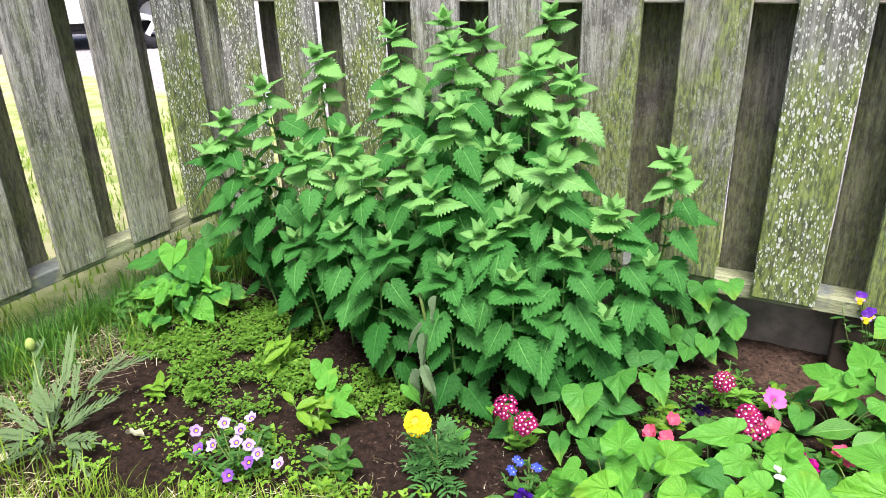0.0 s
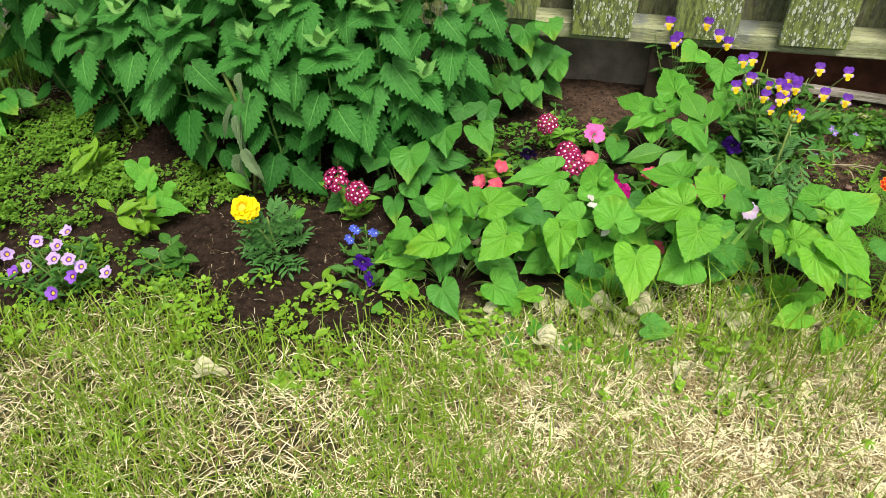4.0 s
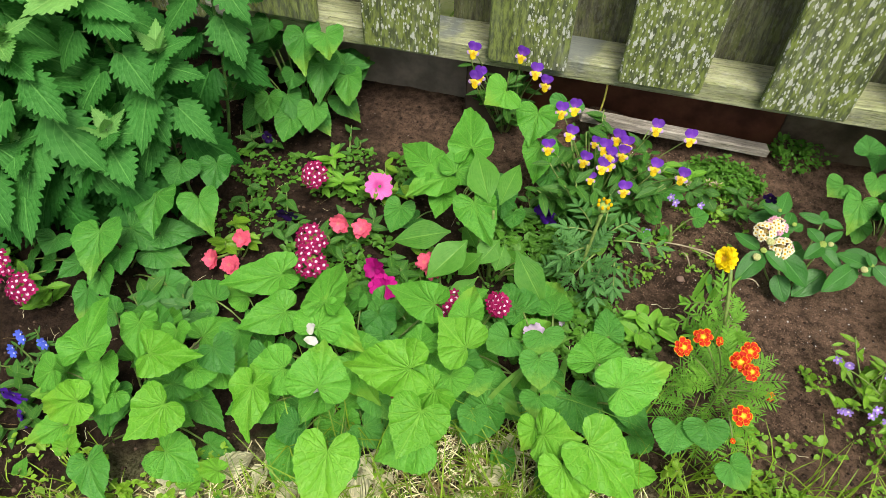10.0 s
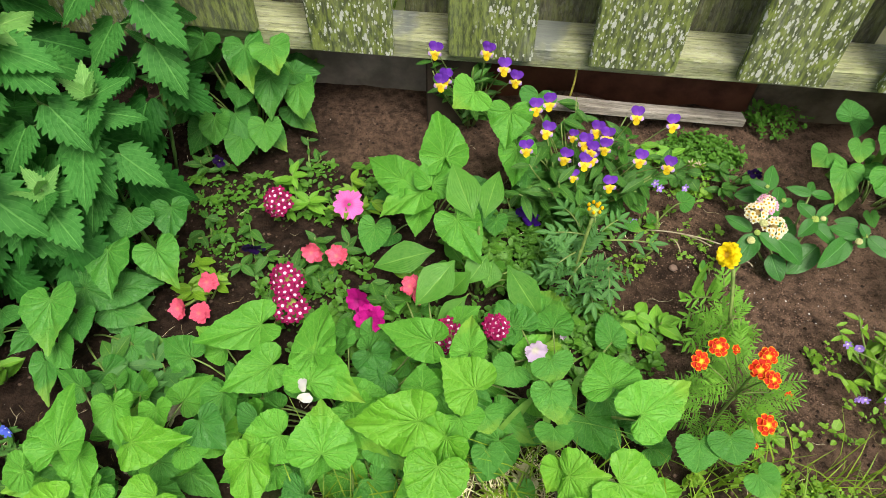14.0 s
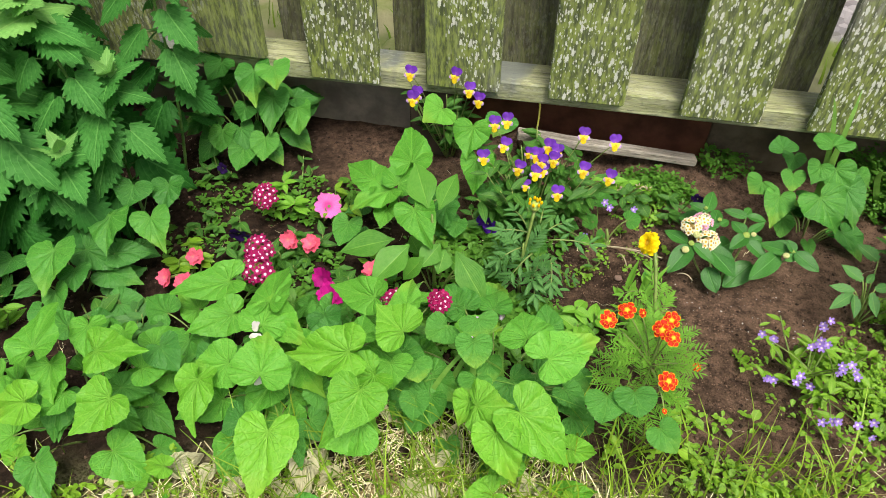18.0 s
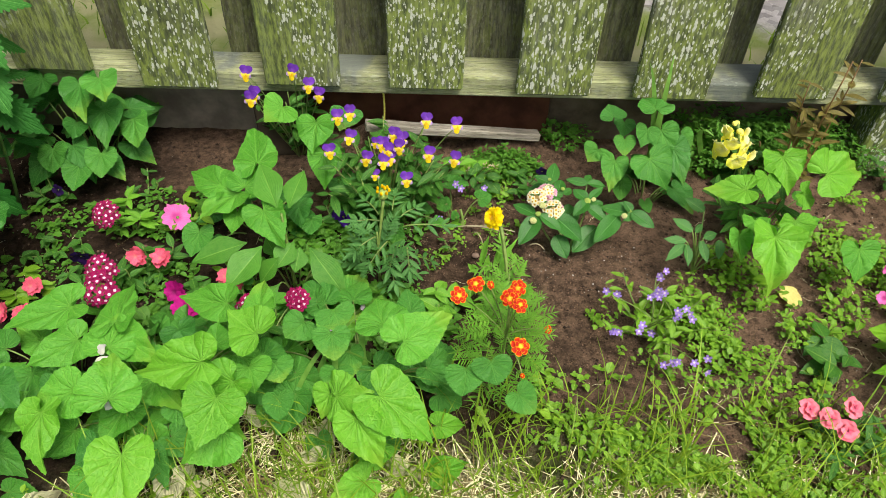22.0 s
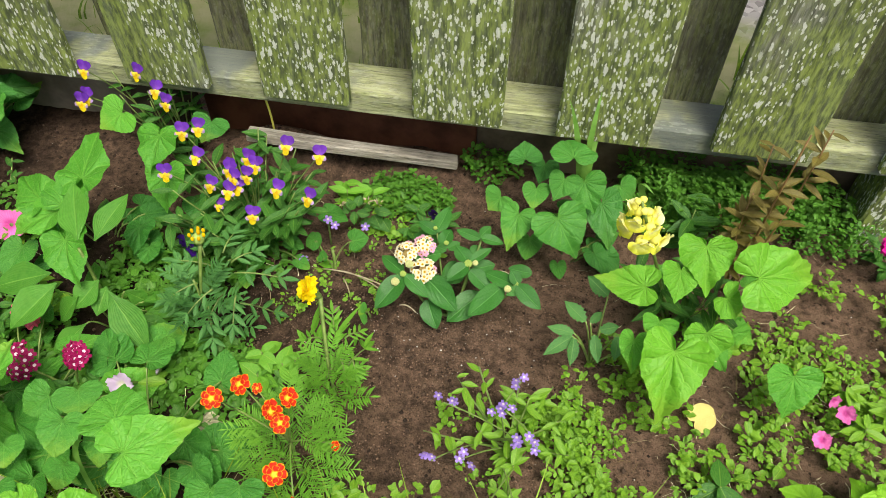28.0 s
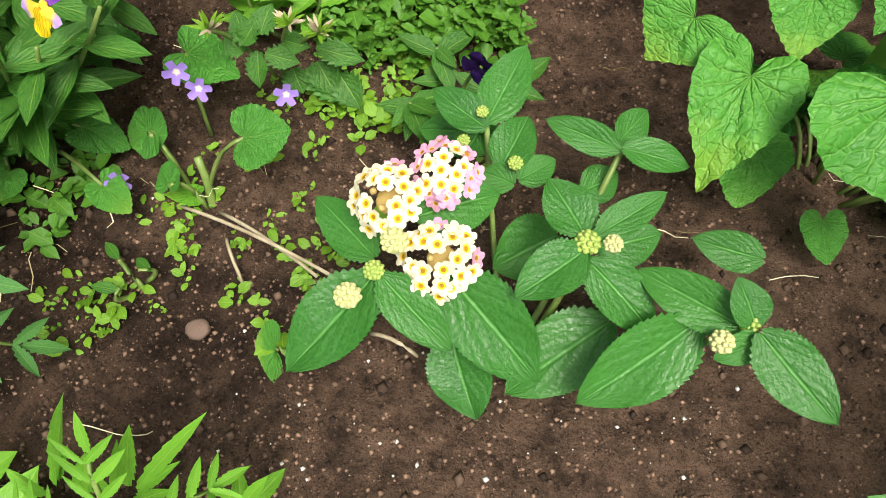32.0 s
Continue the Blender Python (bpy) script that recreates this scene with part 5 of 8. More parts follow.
P_SNAP = petal_material("snapdragon_yellow", (1.0, 0.98, 0.10), (1.0, 0.98, 0.30), 0.5, 0.3)
P_SNAPLIP = petal_material("snapdragon_cream", (1.0, 0.97, 0.50), (1.0, 0.95, 0.20), 0.5, 0.3)
P_DIAN = petal_material("dianthus_pink", (0.88, 0.22, 0.30), (0.80, 0.12, 0.22), 0.3, 0.2)
EYE_GOLD = plain_material("gold_eye", (0.70, 0.40, 0.02), (0.90, 0.62, 0.05), 300.0, 0.8)
EYE_GREEN = plain_material("green_bud", (0.20, 0.32, 0.05), (0.42, 0.52, 0.14), 300.0, 0.7)
EYE_DARK = plain_material("dark_eye", (0.10, 0.02, 0.04), (0.30, 0.05, 0.08), 300.0, 0.8)
BUD_PALE = plain_material("cream_bud", (0.36, 0.40, 0.14), (0.62, 0.62, 0.30), 300.0, 0.7)
TAN_BALL = ball_mesh("eye", plain_material("tan_eye", (0.30, 0.20, 0.06), (0.55, 0.42, 0.15), 400.0, 0.8))
GOLD_BALL, GREEN_BALL, DARK_BALL, PALE_BALL = [ball_mesh("eye", m) for m in (EYE_GOLD, EYE_GREEN, EYE_DARK, BUD_PALE)]

PT_PURPLE, PT_VIOLAY, PT_VIOLAM, PT_DARK = petals(P_PURPLE), petals(P_VIOLAY), petals(P_VIOLAM), petals(P_DARK, 3, 0.3, 0.12)
PT_VIOLET = petals(P_VIOLET, 3, 0.4, 0.14)
PT_YELLOW, PT_ORANGE = petals(P_YELLOW, 4, 0.3, 0.12), petals(P_ORANGE, 3, 0.25, 0.10)
PT_SNAP, PT_SNAPLIP = petals(P_SNAP, 3, 0.5, 0.1), petals(P_SNAPLIP, 3, -0.3, 0.08)
PETAL_WHITE = petals(petal_material("white_petal", (0.60, 0.58, 0.56), (0.55, 0.56, 0.48)), 3, 0.4, 0.15)
PT_DIAN = petals(P_DIAN, 3, 0.1, 0.14)
VERBENA = [floret_mesh("floret", P_CRIMSON, 5, 0.45, 0.2, 4, 4, 0.03, i) for i in range(3)]
LANT_CREAM = [floret_mesh("floret", P_WHITE, 5, 0.26, 0.22, 8, 5, 0.02, i) for i in range(3)]
LANT_PINK = [floret_mesh("floret", P_PINKISH, 5, 0.26, 0.22, 8, 5, 0.02, i) for i in range(3)]
PETUNIA = {n: [floret_mesh("corolla", m, 5, 0.18, 0.42, 8, 6, 0.12, i) for i in range(3)] for n, m in
           (("pink", P_PINK), ("magenta", P_MAGENTA), ("coral", P_CORAL), ("lilac", P_LILAC), ("pale", P_PALE), ("dark", P_DARK), ("grape", P_GRAPE))}
SMALLFLOWER = {n: [floret_mesh("corolla", m, 5, 0.5, 0.3, 4, 3, 0.05, i) for i in range(2)] for n, m in (("blue", P_BLUE), ("mauve", P_NEMESIA))}


def turned(face, r, amount=0.35):
    return (Vector(face).normalized() + Vector((r.uniform(-1, 1), r.uniform(-1, 1), r.uniform(-1, 1))) * amount).normalized()


def frame_of(face):
    f = Vector(face).normalized()
    x = f.cross(Vector((0, 0, 1)))
    x = x.normalized() if x.length > 1e-3 else Vector((1, 0, 0))
    return f, x, x.cross(f) * -1


def bloom(parent, at, face, eye, eye_size, layers, seed=0, label=""):
    """A flower: an eye with rings of petals. layers: (petal meshes, count, length, width, lift, start angle, rise)."""
    r = random.Random(seed)
    f, x, y = frame_of(face)
    at = Vector(at)
    m = aim(at, x, f, eye_size, eye_size, eye_size * 0.7)
    head = keep_pose(put("flower", eye, parent, m, label), m)
    for kind, n, length, width, lift, start, rise in layers:
        for k in range(n):
            a = start + 2 * math.pi * k / n + r.uniform(-0.1, 0.1)
            rad = x * math.cos(a) + y * math.sin(a)
            d = rad + f * (lift + r.uniform(-0.08, 0.08))
            b = at + rad * (eye_size * 0.3) + f * rise
            s = r.uniform(0.9, 1.1)
            put("petal", kind[k % len(kind)], head, aim(b, d, f - rad * lift, width * s, length * s, length))
    done(head)
    return head


def corolla(parent, at, face, meshes, size, seed=0, name="flower", label=""):
    f, x, y = frame_of(face)
    r = random.Random(seed)
    return put(name, meshes[seed % len(meshes)], parent, aim(at, x, f, size, size, size) @ pose(0, 0, 0, 0, 0, r.uniform(0, 360)), label)


def dome(parent, at, face, size, n, kinds, floret, eye, seed=0, span=1.25, label="", bare=0, flat=1.0):
    """A rounded head of many small florets."""
    r = random.Random(seed)
    f, x, y = frame_of(face)
    at = Vector(at)
    m = aim(at - f * size * (0.06 if flat == 1 else 0.22), x, f, size * (0.5 if flat == 1 else 0.4), size * (0.5 if flat == 1 else 0.4), size * (0.36 if flat == 1 else 0.12))
    head = keep_pose(put("flower_head", eye, parent, m, label), m)
    for k in range(n):
        t = (k + 0.5) / n
        pol = span * math.sqrt(t)
        a = k * 2.39996 + r.uniform(-0.15, 0.15)
        d = f * math.cos(pol) + (x * math.cos(a) + y * math.sin(a)) * math.sin(pol)
        b = at + (d - f * (d.dot(f) * (1 - flat))) * (size * 0.5 * r.uniform(0.92, 1.06)) - f * size * 0.12
        g = turned(d + f * (1 - flat), r, 0.18)
        gx = g.orthogonal().normalized()
        if k < bare:
            put("floret_bud", TAN_BALL, head, aim(b, g.orthogonal(), g, floret * 0.34, floret * 0.34, floret * 0.5))
            continue
        kind = kinds(t, r)
        put("floret", kind[k % len(kind)], head, aim(b, gx, g, floret, floret, floret))
    done(head)
    return head


def bush(p, kind, seed, n, radius, h, size, aspect=0.4, droop=(-0.3, 0.5), wood=STEM, stems=0):
    """Leaves set along a few short stems from one root."""
    r = random.Random(seed)
    o = Vector(p.location)
    stems = stems or max(3, n // 9)
    left = n
    for i in range(stems):
        w = 2 * math.pi * i / stems + r.uniform(-0.5, 0.5)
        rr = radius * r.uniform(0.3, 1.0)
        top = o + Vector((math.cos(w) * rr, math.sin(w) * rr, h * r.uniform(0.6, 1.0)))
        stalk("stem", p, o + Vector((r.uniform(-.004, .004), r.uniform(-.004, .004), -0.004)), top, 0.0018, 0.001, wood, 0.008, (math.cos(w), math.sin(w), 0.4))
        for j in range(max(1, n // stems)):
            t = r.uniform(0.2, 1.0)
            q = o.lerp(top, t) + Vector((math.cos(w), math.sin(w), 0.4)) * (0.008 * 4 * t * (1 - t))
            a = r.uniform(0, 2 * math.pi)
            d = Vector((math.cos(a), math.sin(a), r.uniform(*droop))).normalized()
            s = size * r.uniform(0.6, 1.15)
            blade(p, kind, q, q + d * s, s * aspect, up=(0, -0.2, 1))


def frond_mesh(name, mat, pairs=5, wide=0.24, reach=0.42, seed=0, curl=0.2):
    r = random.Random(seed)
    vs, fs, us = [], [], []

    def add(piece):
        n = len(vs)
        vs.extend(piece[0])
        us.extend(piece[2])
        fs.extend([tuple(i + n for i in q) for q in piece[1]])

    def spine(t):
        return Vector((0, t, -curl * t * t))

    add(tube([spine(i / 5) for i in range(6)], 0.014, 0.006, 4))
    for i in range(pairs):
        t = 0.18 + 0.72 * i / pairs
        for s in (-1, 1):
            d = Vector((s * 0.85, 0.62, r.uniform(-0.15, 0.2)))
            add(sprig_leaf(spine(t + r.uniform(-0.03, 0.03)), d, (0, 0, 1), reach * (1 - 0.35 * abs(t - 0.45)) * r.uniform(0.85, 1.1), reach * wide, 0.2))
    add(sprig_leaf(spine(0.86), (0, 1, -0.3), (0, 0, 1), reach * 0.75, reach * wide, 0.2))
    return mesh_of(name, vs, fs, mat, us)


FROND = [frond_mesh("frond", M_FERN, 5, 0.25, 0.46, i, 0.25) for i in range(4)]
FROND_LIME = [frond_mesh("frond", M_LIMEFERN, 7, 0.17, 0.42, i, 0.2) for i in range(4)]
POPPY = [frond_mesh("leaf", M_GREY, 9, 0.17, 0.52, i, 0.4) for i in range(5)]
FROND_FINE = [frond_mesh("frond", M_LIMEFERN, 9, 0.12, 0.34, i, 0.2) for i in range(4)]


def ferny(p, kind, seed, n, radius, h, size, up=0.35):
    r = random.Random(seed)
    o = Vector(p.location)
    stalk("stem", p, o - Vector((0, 0, 0.004)), o + Vector((0, 0, h)), 0.0028, 0.0015, STEM)
    for i in range(n):
        t = 0.12 + 0.88 * i / n
        w = i * 2.4 + r.uniform(-0.3, 0.3)
        q = o + Vector((math.cos(w) * radius * 0.25, math.sin(w) * radius * 0.25, h * t))
        d = Vector((math.cos(w), math.sin(w), up + 0.6 * (t - 0.4) + r.uniform(-0.25, 0.25))).normalized()
        s = size * r.uniform(0.75, 1.15) * (1.1 - 0.35 * t)
        me = kind[i % len(kind)]
        put("frond", me, p, aim(q, d, (0, -0.1, 1), s, s, s))


# lantana
lantana = thing("lantana_plant", (0.961, 1.678, 0.000), "young lantana with dark toothed leaves and cream-yellow-pink flower heads", "plant")
lo = Vector(lantana.location)
blade(lantana, LANTANA, (0.894, 1.674, 0.085), (0.865, 1.629, 0.060), 0.032)
blade(lantana, LANTANA, (0.899, 1.673, 0.090), (0.934, 1.651, 0.075), 0.021)
blade(lantana, LANTANA, (0.926, 1.686, 0.075), (0.977, 1.656, 0.050), 0.036)
blade(lantana, LANTANA, (0.891, 1.686, 0.080), (0.856, 1.712, 0.080), 0.022)
blade(lantana, LANTANA, (0.931, 1.669, 0.045), (0.948, 1.636, 0.022), 0.031)
blade(lantana, LANTANA, (1.004, 1.693, 0.045), (0.961, 1.654, 0.022), 0.037)
blade(lantana, LANTANA, (0.906, 1.708, 0.085), (0.940, 1.731, 0.085), 0.027)
blade(lantana, LANTANA, (0.972, 1.732, 0.050), (0.943, 1.710, 0.045), 0.034)
blade(lantana, LANTANA, (0.982, 1.702, 0.095), (0.958, 1.676, 0.088), 0.023)
blade(lantana, LANTANA, (0.981, 1.710, 0.095), (0.962, 1.733, 0.100), 0.023)
blade(lantana, LANTANA, (0.986, 1.709, 0.098), (1.013, 1.732, 0.105), 0.015)
blade(lantana, LANTANA, (0.991, 1.718, 0.070), (1.020, 1.732, 0.070), 0.024)
blade(lantana, LANTANA, (0.986, 1.702, 0.085), (1.023, 1.682, 0.070), 0.024)
blade(lantana, LANTANA, (1.051, 1.685, 0.088), (1.007, 1.704, 0.085), 0.022)
blade(lantana, LANTANA, (1.035, 1.686, 0.080), (0.995, 1.644, 0.055), 0.032)
blade(lantana, LANTANA, (1.057, 1.680, 0.095), (1.090, 1.651, 0.086), 0.025)
blade(lantana, LANTANA, (1.056, 1.684, 0.092), (1.045, 1.699, 0.105), 0.017)
blade(lantana, LANTANA, (1.060, 1.680, 0.090), (1.042, 1.669, 0.085), 0.014)
blade(lantana, LANTANA, (1.074, 1.741, 0.050), (1.039, 1.743, 0.050), 0.020)
blade(lantana, LANTANA, (0.992, 1.765, 0.085), (0.955, 1.774, 0.088), 0.016)
blade(lantana, LANTANA, (0.994, 1.766, 0.085), (1.028, 1.768, 0.080), 0.016)
blade(lantana, LANTANA, (0.992, 1.774, 0.080), (1.005, 1.796, 0.080), 0.017)
blade(lantana, LANTANA, (0.980, 1.754, 0.060), (0.998, 1.768, 0.060), 0.020)
blade(lantana, LANTANA, (0.927, 1.768, 0.085), (0.939, 1.812, 0.095), 0.024)
blade(lantana, LANTANA, (0.927, 1.764, 0.085), (0.896, 1.777, 0.090), 0.019)
blade(lantana, LANTANA, (0.938, 1.745, 0.080), (0.947, 1.776, 0.085), 0.022)
blade(lantana, LANTANA, (0.923, 1.773, 0.070), (0.917, 1.761, 0.060), 0.020)
blade(lantana, LANTANA, (0.948, 1.741, 0.080), (0.964, 1.756, 0.080), 0.016)
blade(lantana, LANTANA, (0.946, 1.738, 0.080), (0.929, 1.743, 0.080), 0.015)
blade(lantana, LANTANA, (0.931, 1.779, 0.060), (0.887, 1.782, 0.050), 0.027)
for a, b in ((lo, (0.894, 1.679, 0.085)), (lo, (0.985, 1.708, 0.090)), (lo, (1.056, 1.685, 0.085)), (lo, (0.994, 1.769, 0.080)), (lo, (0.927, 1.768, 0.080))):
    stalk("stem", lantana, a, b, 0.0024, 0.0016, STEM, -0.022, (0, 0, 1))


def cream(t, r):
    return LANT_PINK if t > 0.78 and r.random() < 0.4 else LANT_CREAM


def rosy(t, r):
    return LANT_PINK if t > 0.35 else LANT_CREAM


dome(lantana, (0.893, 1.703, 0.105), (-0.2, -0.45, 1), 0.0325, 25, cream, 0.0094, TAN_BALL, 1, 1.35, "cream and yellow flower head", 2, 0.6)
dome(lantana, (0.916, 1.725, 0.100), (0.1, -0.25, 1), 0.0315, 25, rosy, 0.0092, TAN_BALL, 2, 1.35, "pink and cream flower head", 0, 0.6)
dome(lantana, (0.922, 1.684, 0.095), (0.0, -0.55, 1), 0.0345, 26, cream, 0.0096, TAN_BALL, 3, 1.35, "cream and yellow flower head", 1, 0.6)
for i, (q, s) in enumerate((((0.902, 1.686, 0.100), .0115), ((0.886, 1.663, 0.085), .0115), ((1.043, 1.675, 0.090), .010), ((0.993, 1.705, 0.100), .008), ((0.945, 1.743, 0.090), .007), ((0.895, 1.675, 0.090), .009), ((0.983, 1.706, 0.095), .011), ((0.918, 1.754, 0.085), .006), ((0.924, 1.769, 0.090), .006), ((1.054, 1.686, 0.090), .009))):
    m = aim(Vector(q), (1, 0, 0), (0, -0.3, 1), s, s, s)
    bud = keep_pose(put("bud", PALE_BALL if i < 4 else GREEN_BALL, lantana, m), m)
    for k in range(22):
        t = (k + 0.5) / 22
        a, pol = k * 2.4, 1.6 * math.sqrt(t)
        d = Vector((math.sin(pol) * math.cos(a), math.sin(pol) * math.sin(a), math.cos(pol)))
        put("floret_bud", PALE_BALL if i < 4 else GREEN_BALL, bud, Matrix.Translation(Vector(q) + d * s * 0.45) @ Matrix.Diagonal((s * .24, s * .24, s * .3, 1)))
    done(bud)

# violas
viola = thing("viola_plant", (0.632, 1.763, 0.000), "bushy viola with many small purple and yellow flowers", "plant")
viola2 = thing("viola_plant", (0.440, 1.936, 0.000), "tall leggy viola with purple and yellow flowers beside the fence", "plant")


def viola_flower(p, at, size, seed):
    r = random.Random(seed)
    face = turned((-0.05, -0.9, 0.42), r, 0.22)
    f, x, y = frame_of(face)
    at = Vector(at)
    m = aim(at, x, f, size * 0.16, size * 0.16, size * 0.16)
    head = keep_pose(put("flower", GOLD_BALL, p, m), m)
    for kind, a, l, w, lift in ((PT_PURPLE, 66, .64, .50, .05), (PT_PURPLE, 114, .64, .50, .05), (PT_VIOLAM, -24, .42, .30, .15), (PT_VIOLAM, 204, .42, .30, .15), (PT_VIOLAY, 270, .52, .38, .1)):
        a = radians(a + r.uniform(-6, 6))
        rad = x * math.cos(a) - y * math.sin(a)
        if rad.z * math.sin(a) < 0:
            rad = x * math.cos(a) + y * math.sin(a)
        put("petal", kind[seed % 3], head, aim(at + f * (0.002 if kind is not PT_PURPLE else -0.001), rad + f * lift, f, size * w, size * l, size * 0.5))
    done(head)
    stalk("flower_stem", p, Vector(p.location) + (at - Vector(p.location)) * 0.25 + Vector((0, 0.01, 0)), at - f * 0.003, 0.0012, 0.0009, STEM, 0.012, (0, 0.6, 0.4))


for i, q in enumerate([(0.548, 1.787, 0.200), (0.569, 1.771, 0.170), (0.539, 1.730, 0.170), (0.599, 1.738, 0.150), (0.611, 1.784, 0.150), (0.700, 1.797, 0.190), (0.753, 1.786, 0.190), (0.626, 1.753, 0.170), (0.636, 1.743, 0.165),
                       (0.655, 1.746, 0.170), (0.659, 1.769, 0.170), (0.629, 1.731, 0.150), (0.615, 1.720, 0.130), (0.706, 1.728, 0.170), (0.750, 1.729, 0.160), (0.669, 1.709, 0.130), (0.644, 1.781, 0.170), (0.639, 1.742, 0.150)]):
    viola_flower(viola, q, 0.0255 if i not in (4, 12) else 0.019, i)
for i, q in enumerate([(0.390, 1.837, 0.250), (0.410, 1.797, 0.235), (0.404, 1.790, 0.230), (0.468, 1.845, 0.250), (0.495, 1.836, 0.230), (0.514, 1.822, 0.220), (0.568, 1.800, 0.200)]):
    viola_flower(viola2, q, 0.0255, 40 + i)
bush(viola, SLIM, 21, 420, 0.135, 0.155, 0.040, 0.36)
crown(viola, ROUND, 23, 8, 0.10, 0.05, 0.035, 1.0)
bush(viola2, SLIM, 22, 90, 0.075, 0.20, 0.04, 0.32)
for i, q in enumerate(((0.755, 1.774, 0.070), (0.765, 1.773, 0.060), (0.809, 1.787, 0.050), (0.727, 1.722, 0.030))):
    corolla(viola, q, (0.3, -0.6, 0.3), SMALLFLOWER["mauve"], 0.015, i, "faded_flower")

# marigolds
tag = thing("marigold_plant", (0.823, 1.397, 0.000), "ferny French marigold with small orange-red flowers", "flower")
ferny(tag, FROND_FINE, 31, 64, 0.09, 0.165, 0.050, 0.25)
for i, (q, s) in enumerate((((0.753, 1.391, 0.200), .032), ((0.776, 1.412, 0.200), .032), ((0.796, 1.411, 0.200), .016), ((0.832, 1.406, 0.200), .030), ((0.820, 1.388, 0.200), .034), ((0.833, 1.377, 0.200), .028), ((0.834, 1.337, 0.164), .034), ((0.880, 1.392, 0.130), .016), ((0.843, 1.336, 0.100), .01))):
    r = random.Random(i)
    s *= 0.74
    face = turned((0, -0.6, 0.8), r, 0.3)
    bloom(tag, q, face, GOLD_BALL, s * 0.30, ((PT_ORANGE, 7, s * 0.42, s * 0.34, 0.1, 0.2, 0.0), (PT_ORANGE, 5, s * 0.26, s * 0.26, 0.5, 0.5, 0.002)), i)
    stalk("flower_stem", tag, Vector(tag.location) + Vector((0, 0, 0.11)), Vector(q) - face * 0.004, 0.0012, 0.001, STEM, 0.008)


def pompon(p, q, s, seed, face=(0, -0.55, 0.8)):
    bloom(p, q, face, GOLD_BALL, s * 0.55, ((PT_YELLOW, 13, s * 0.42, s * 0.30, -0.15, 0.0, -0.004), (PT_YELLOW, 12, s * 0.38, s * 0.30, 0.2, 0.2, 0.0),
                                            (PT_YELLOW, 10, s * 0.32, s * 0.28, 0.6, 0.1, 0.004), (PT_YELLOW, 8, s * 0.24, s * 0.24, 1.2, 0.4, 0.007), (PT_YELLOW, 5, s * 0.18, s * 0.2, 2.2, 0.3, 0.009)), seed)


mary = thing("marigold_plant", (-0.289, 1.202, 0.000), "African marigold with one dense lemon-yellow pompon flower", "flower")
ferny(mary, FROND, 32, 34, 0.04, 0.11, 0.058)
pompon(mary, (-0.325, 1.19, 0.134), 0.046, 3)
stalk("flower_stem", mary, Vector(mary.location) + Vector((0, 0, 0.03)), (-0.325, 1.19, 0.125), 0.0025, 0.002, STEM)
mary2 = thing("marigold_plant", (0.834, 1.510, 0.000), "young marigold with fresh green divided leaves and one yellow flower", "flower")
ferny(mary2, FROND_LIME, 33, 34, 0.045, 0.115, 0.040, 0.6)
m2 = Vector((0.806, 1.554, 0.190))
bloom(mary2, m2, (-0.75, -0.35, 0.55), GOLD_BALL, 0.012, ((PT_YELLOW, 14, .014, .009, -0.1, 0, 0), (PT_YELLOW, 13, .0125, .008, 0.3, 0.2, 0.001), (PT_YELLOW, 11, .010, .007, 0.8, 0.1, 0.002), (PT_YELLOW, 8, .009, .007, 1.6, 0.2, 0.003)), 5)
stalk("calyx", mary2, m2 + Vector((0.012, 0.005, -0.018)), m2 + Vector((0.002, 0.001, -0.002)), 0.0035, 0.0080, STEM, 0.0, (0, 0, 1), 10)
stalk("flower_stem", mary2, Vector(mary2.location) + Vector((0, 0, 0.09)), m2 + Vector((0.0125, 0.0053, -0.019)), 0.0022, 0.0034, STEM, 0.008, (0, 0, 1))


def pinnate(p, kind, a, b, pairs, length, width):
    """A divided leaf: toothed leaflets in pairs along a midrib, one at its end."""
    a, b = Vector(a), Vector(b)
    d = (b - a).normalized()
    x = d.cross(Vector((0, -0.3, 1))).normalized()
    z = x.cross(d)
    stalk("midrib", p, a, b, 0.0014, 0.0008, STEM, 0.004, (0, 0, 1))
    for k in range(pairs):
        t = 0.25 + 0.68 * k / max(1, pairs - 1)
        s = length * (1.0 - 0.5 * abs(t - 0.55))
        for side in (-1, 1):
            e = (d * 0.75 + x * side * 0.8 - z * 0.12).normalized()
            q = a.lerp(b, t) + z * 0.003
            blade(p, kind, q, q + e * s, s * width, up=z, name="leaflet")
    blade(p, kind, b, b + d * length * 0.9, length * width, up=z, name="leaflet")


pinnate(mary2, TOOTHED, (0.850, 1.535, 0.06), (0.862, 1.572, 0.045), 2, 0.028, 0.32)
for b, t in (((0.842, 1.533, 0.080), (0.854, 1.514, 0.050)), ((0.856, 1.537, 0.070), (0.865, 1.522, 0.060)), ((0.805, 1.537, 0.080), (0.778, 1.527, 0.060)), ((0.809, 1.525, 0.070), (0.794, 1.503, 0.050)), ((0.829, 1.559, 0.100), (0.824, 1.574, 0.120)), ((0.842, 1.556, 0.090), (0.856, 1.575, 0.080)), ((0.815, 1.551, 0.090), (0.789, 1.551, 0.080)), ((0.832, 1.522, 0.070), (0.825, 1.498, 0.050))):
    pinnate(mary2, TOOTHED, b, t, 3, 0.019, 0.24)
blade(mary2, TOOTHED, (0.793, 1.563, 0.075), (0.806, 1.590, 0.120), 0.009)
blade(mary2, TOOTHED, (0.793, 1.565, 0.075), (0.804, 1.576, 0.100), 0.005)
blade(mary2, TOOTHED, (0.825, 1.569, 0.075), (0.854, 1.597, 0.110), 0.007)
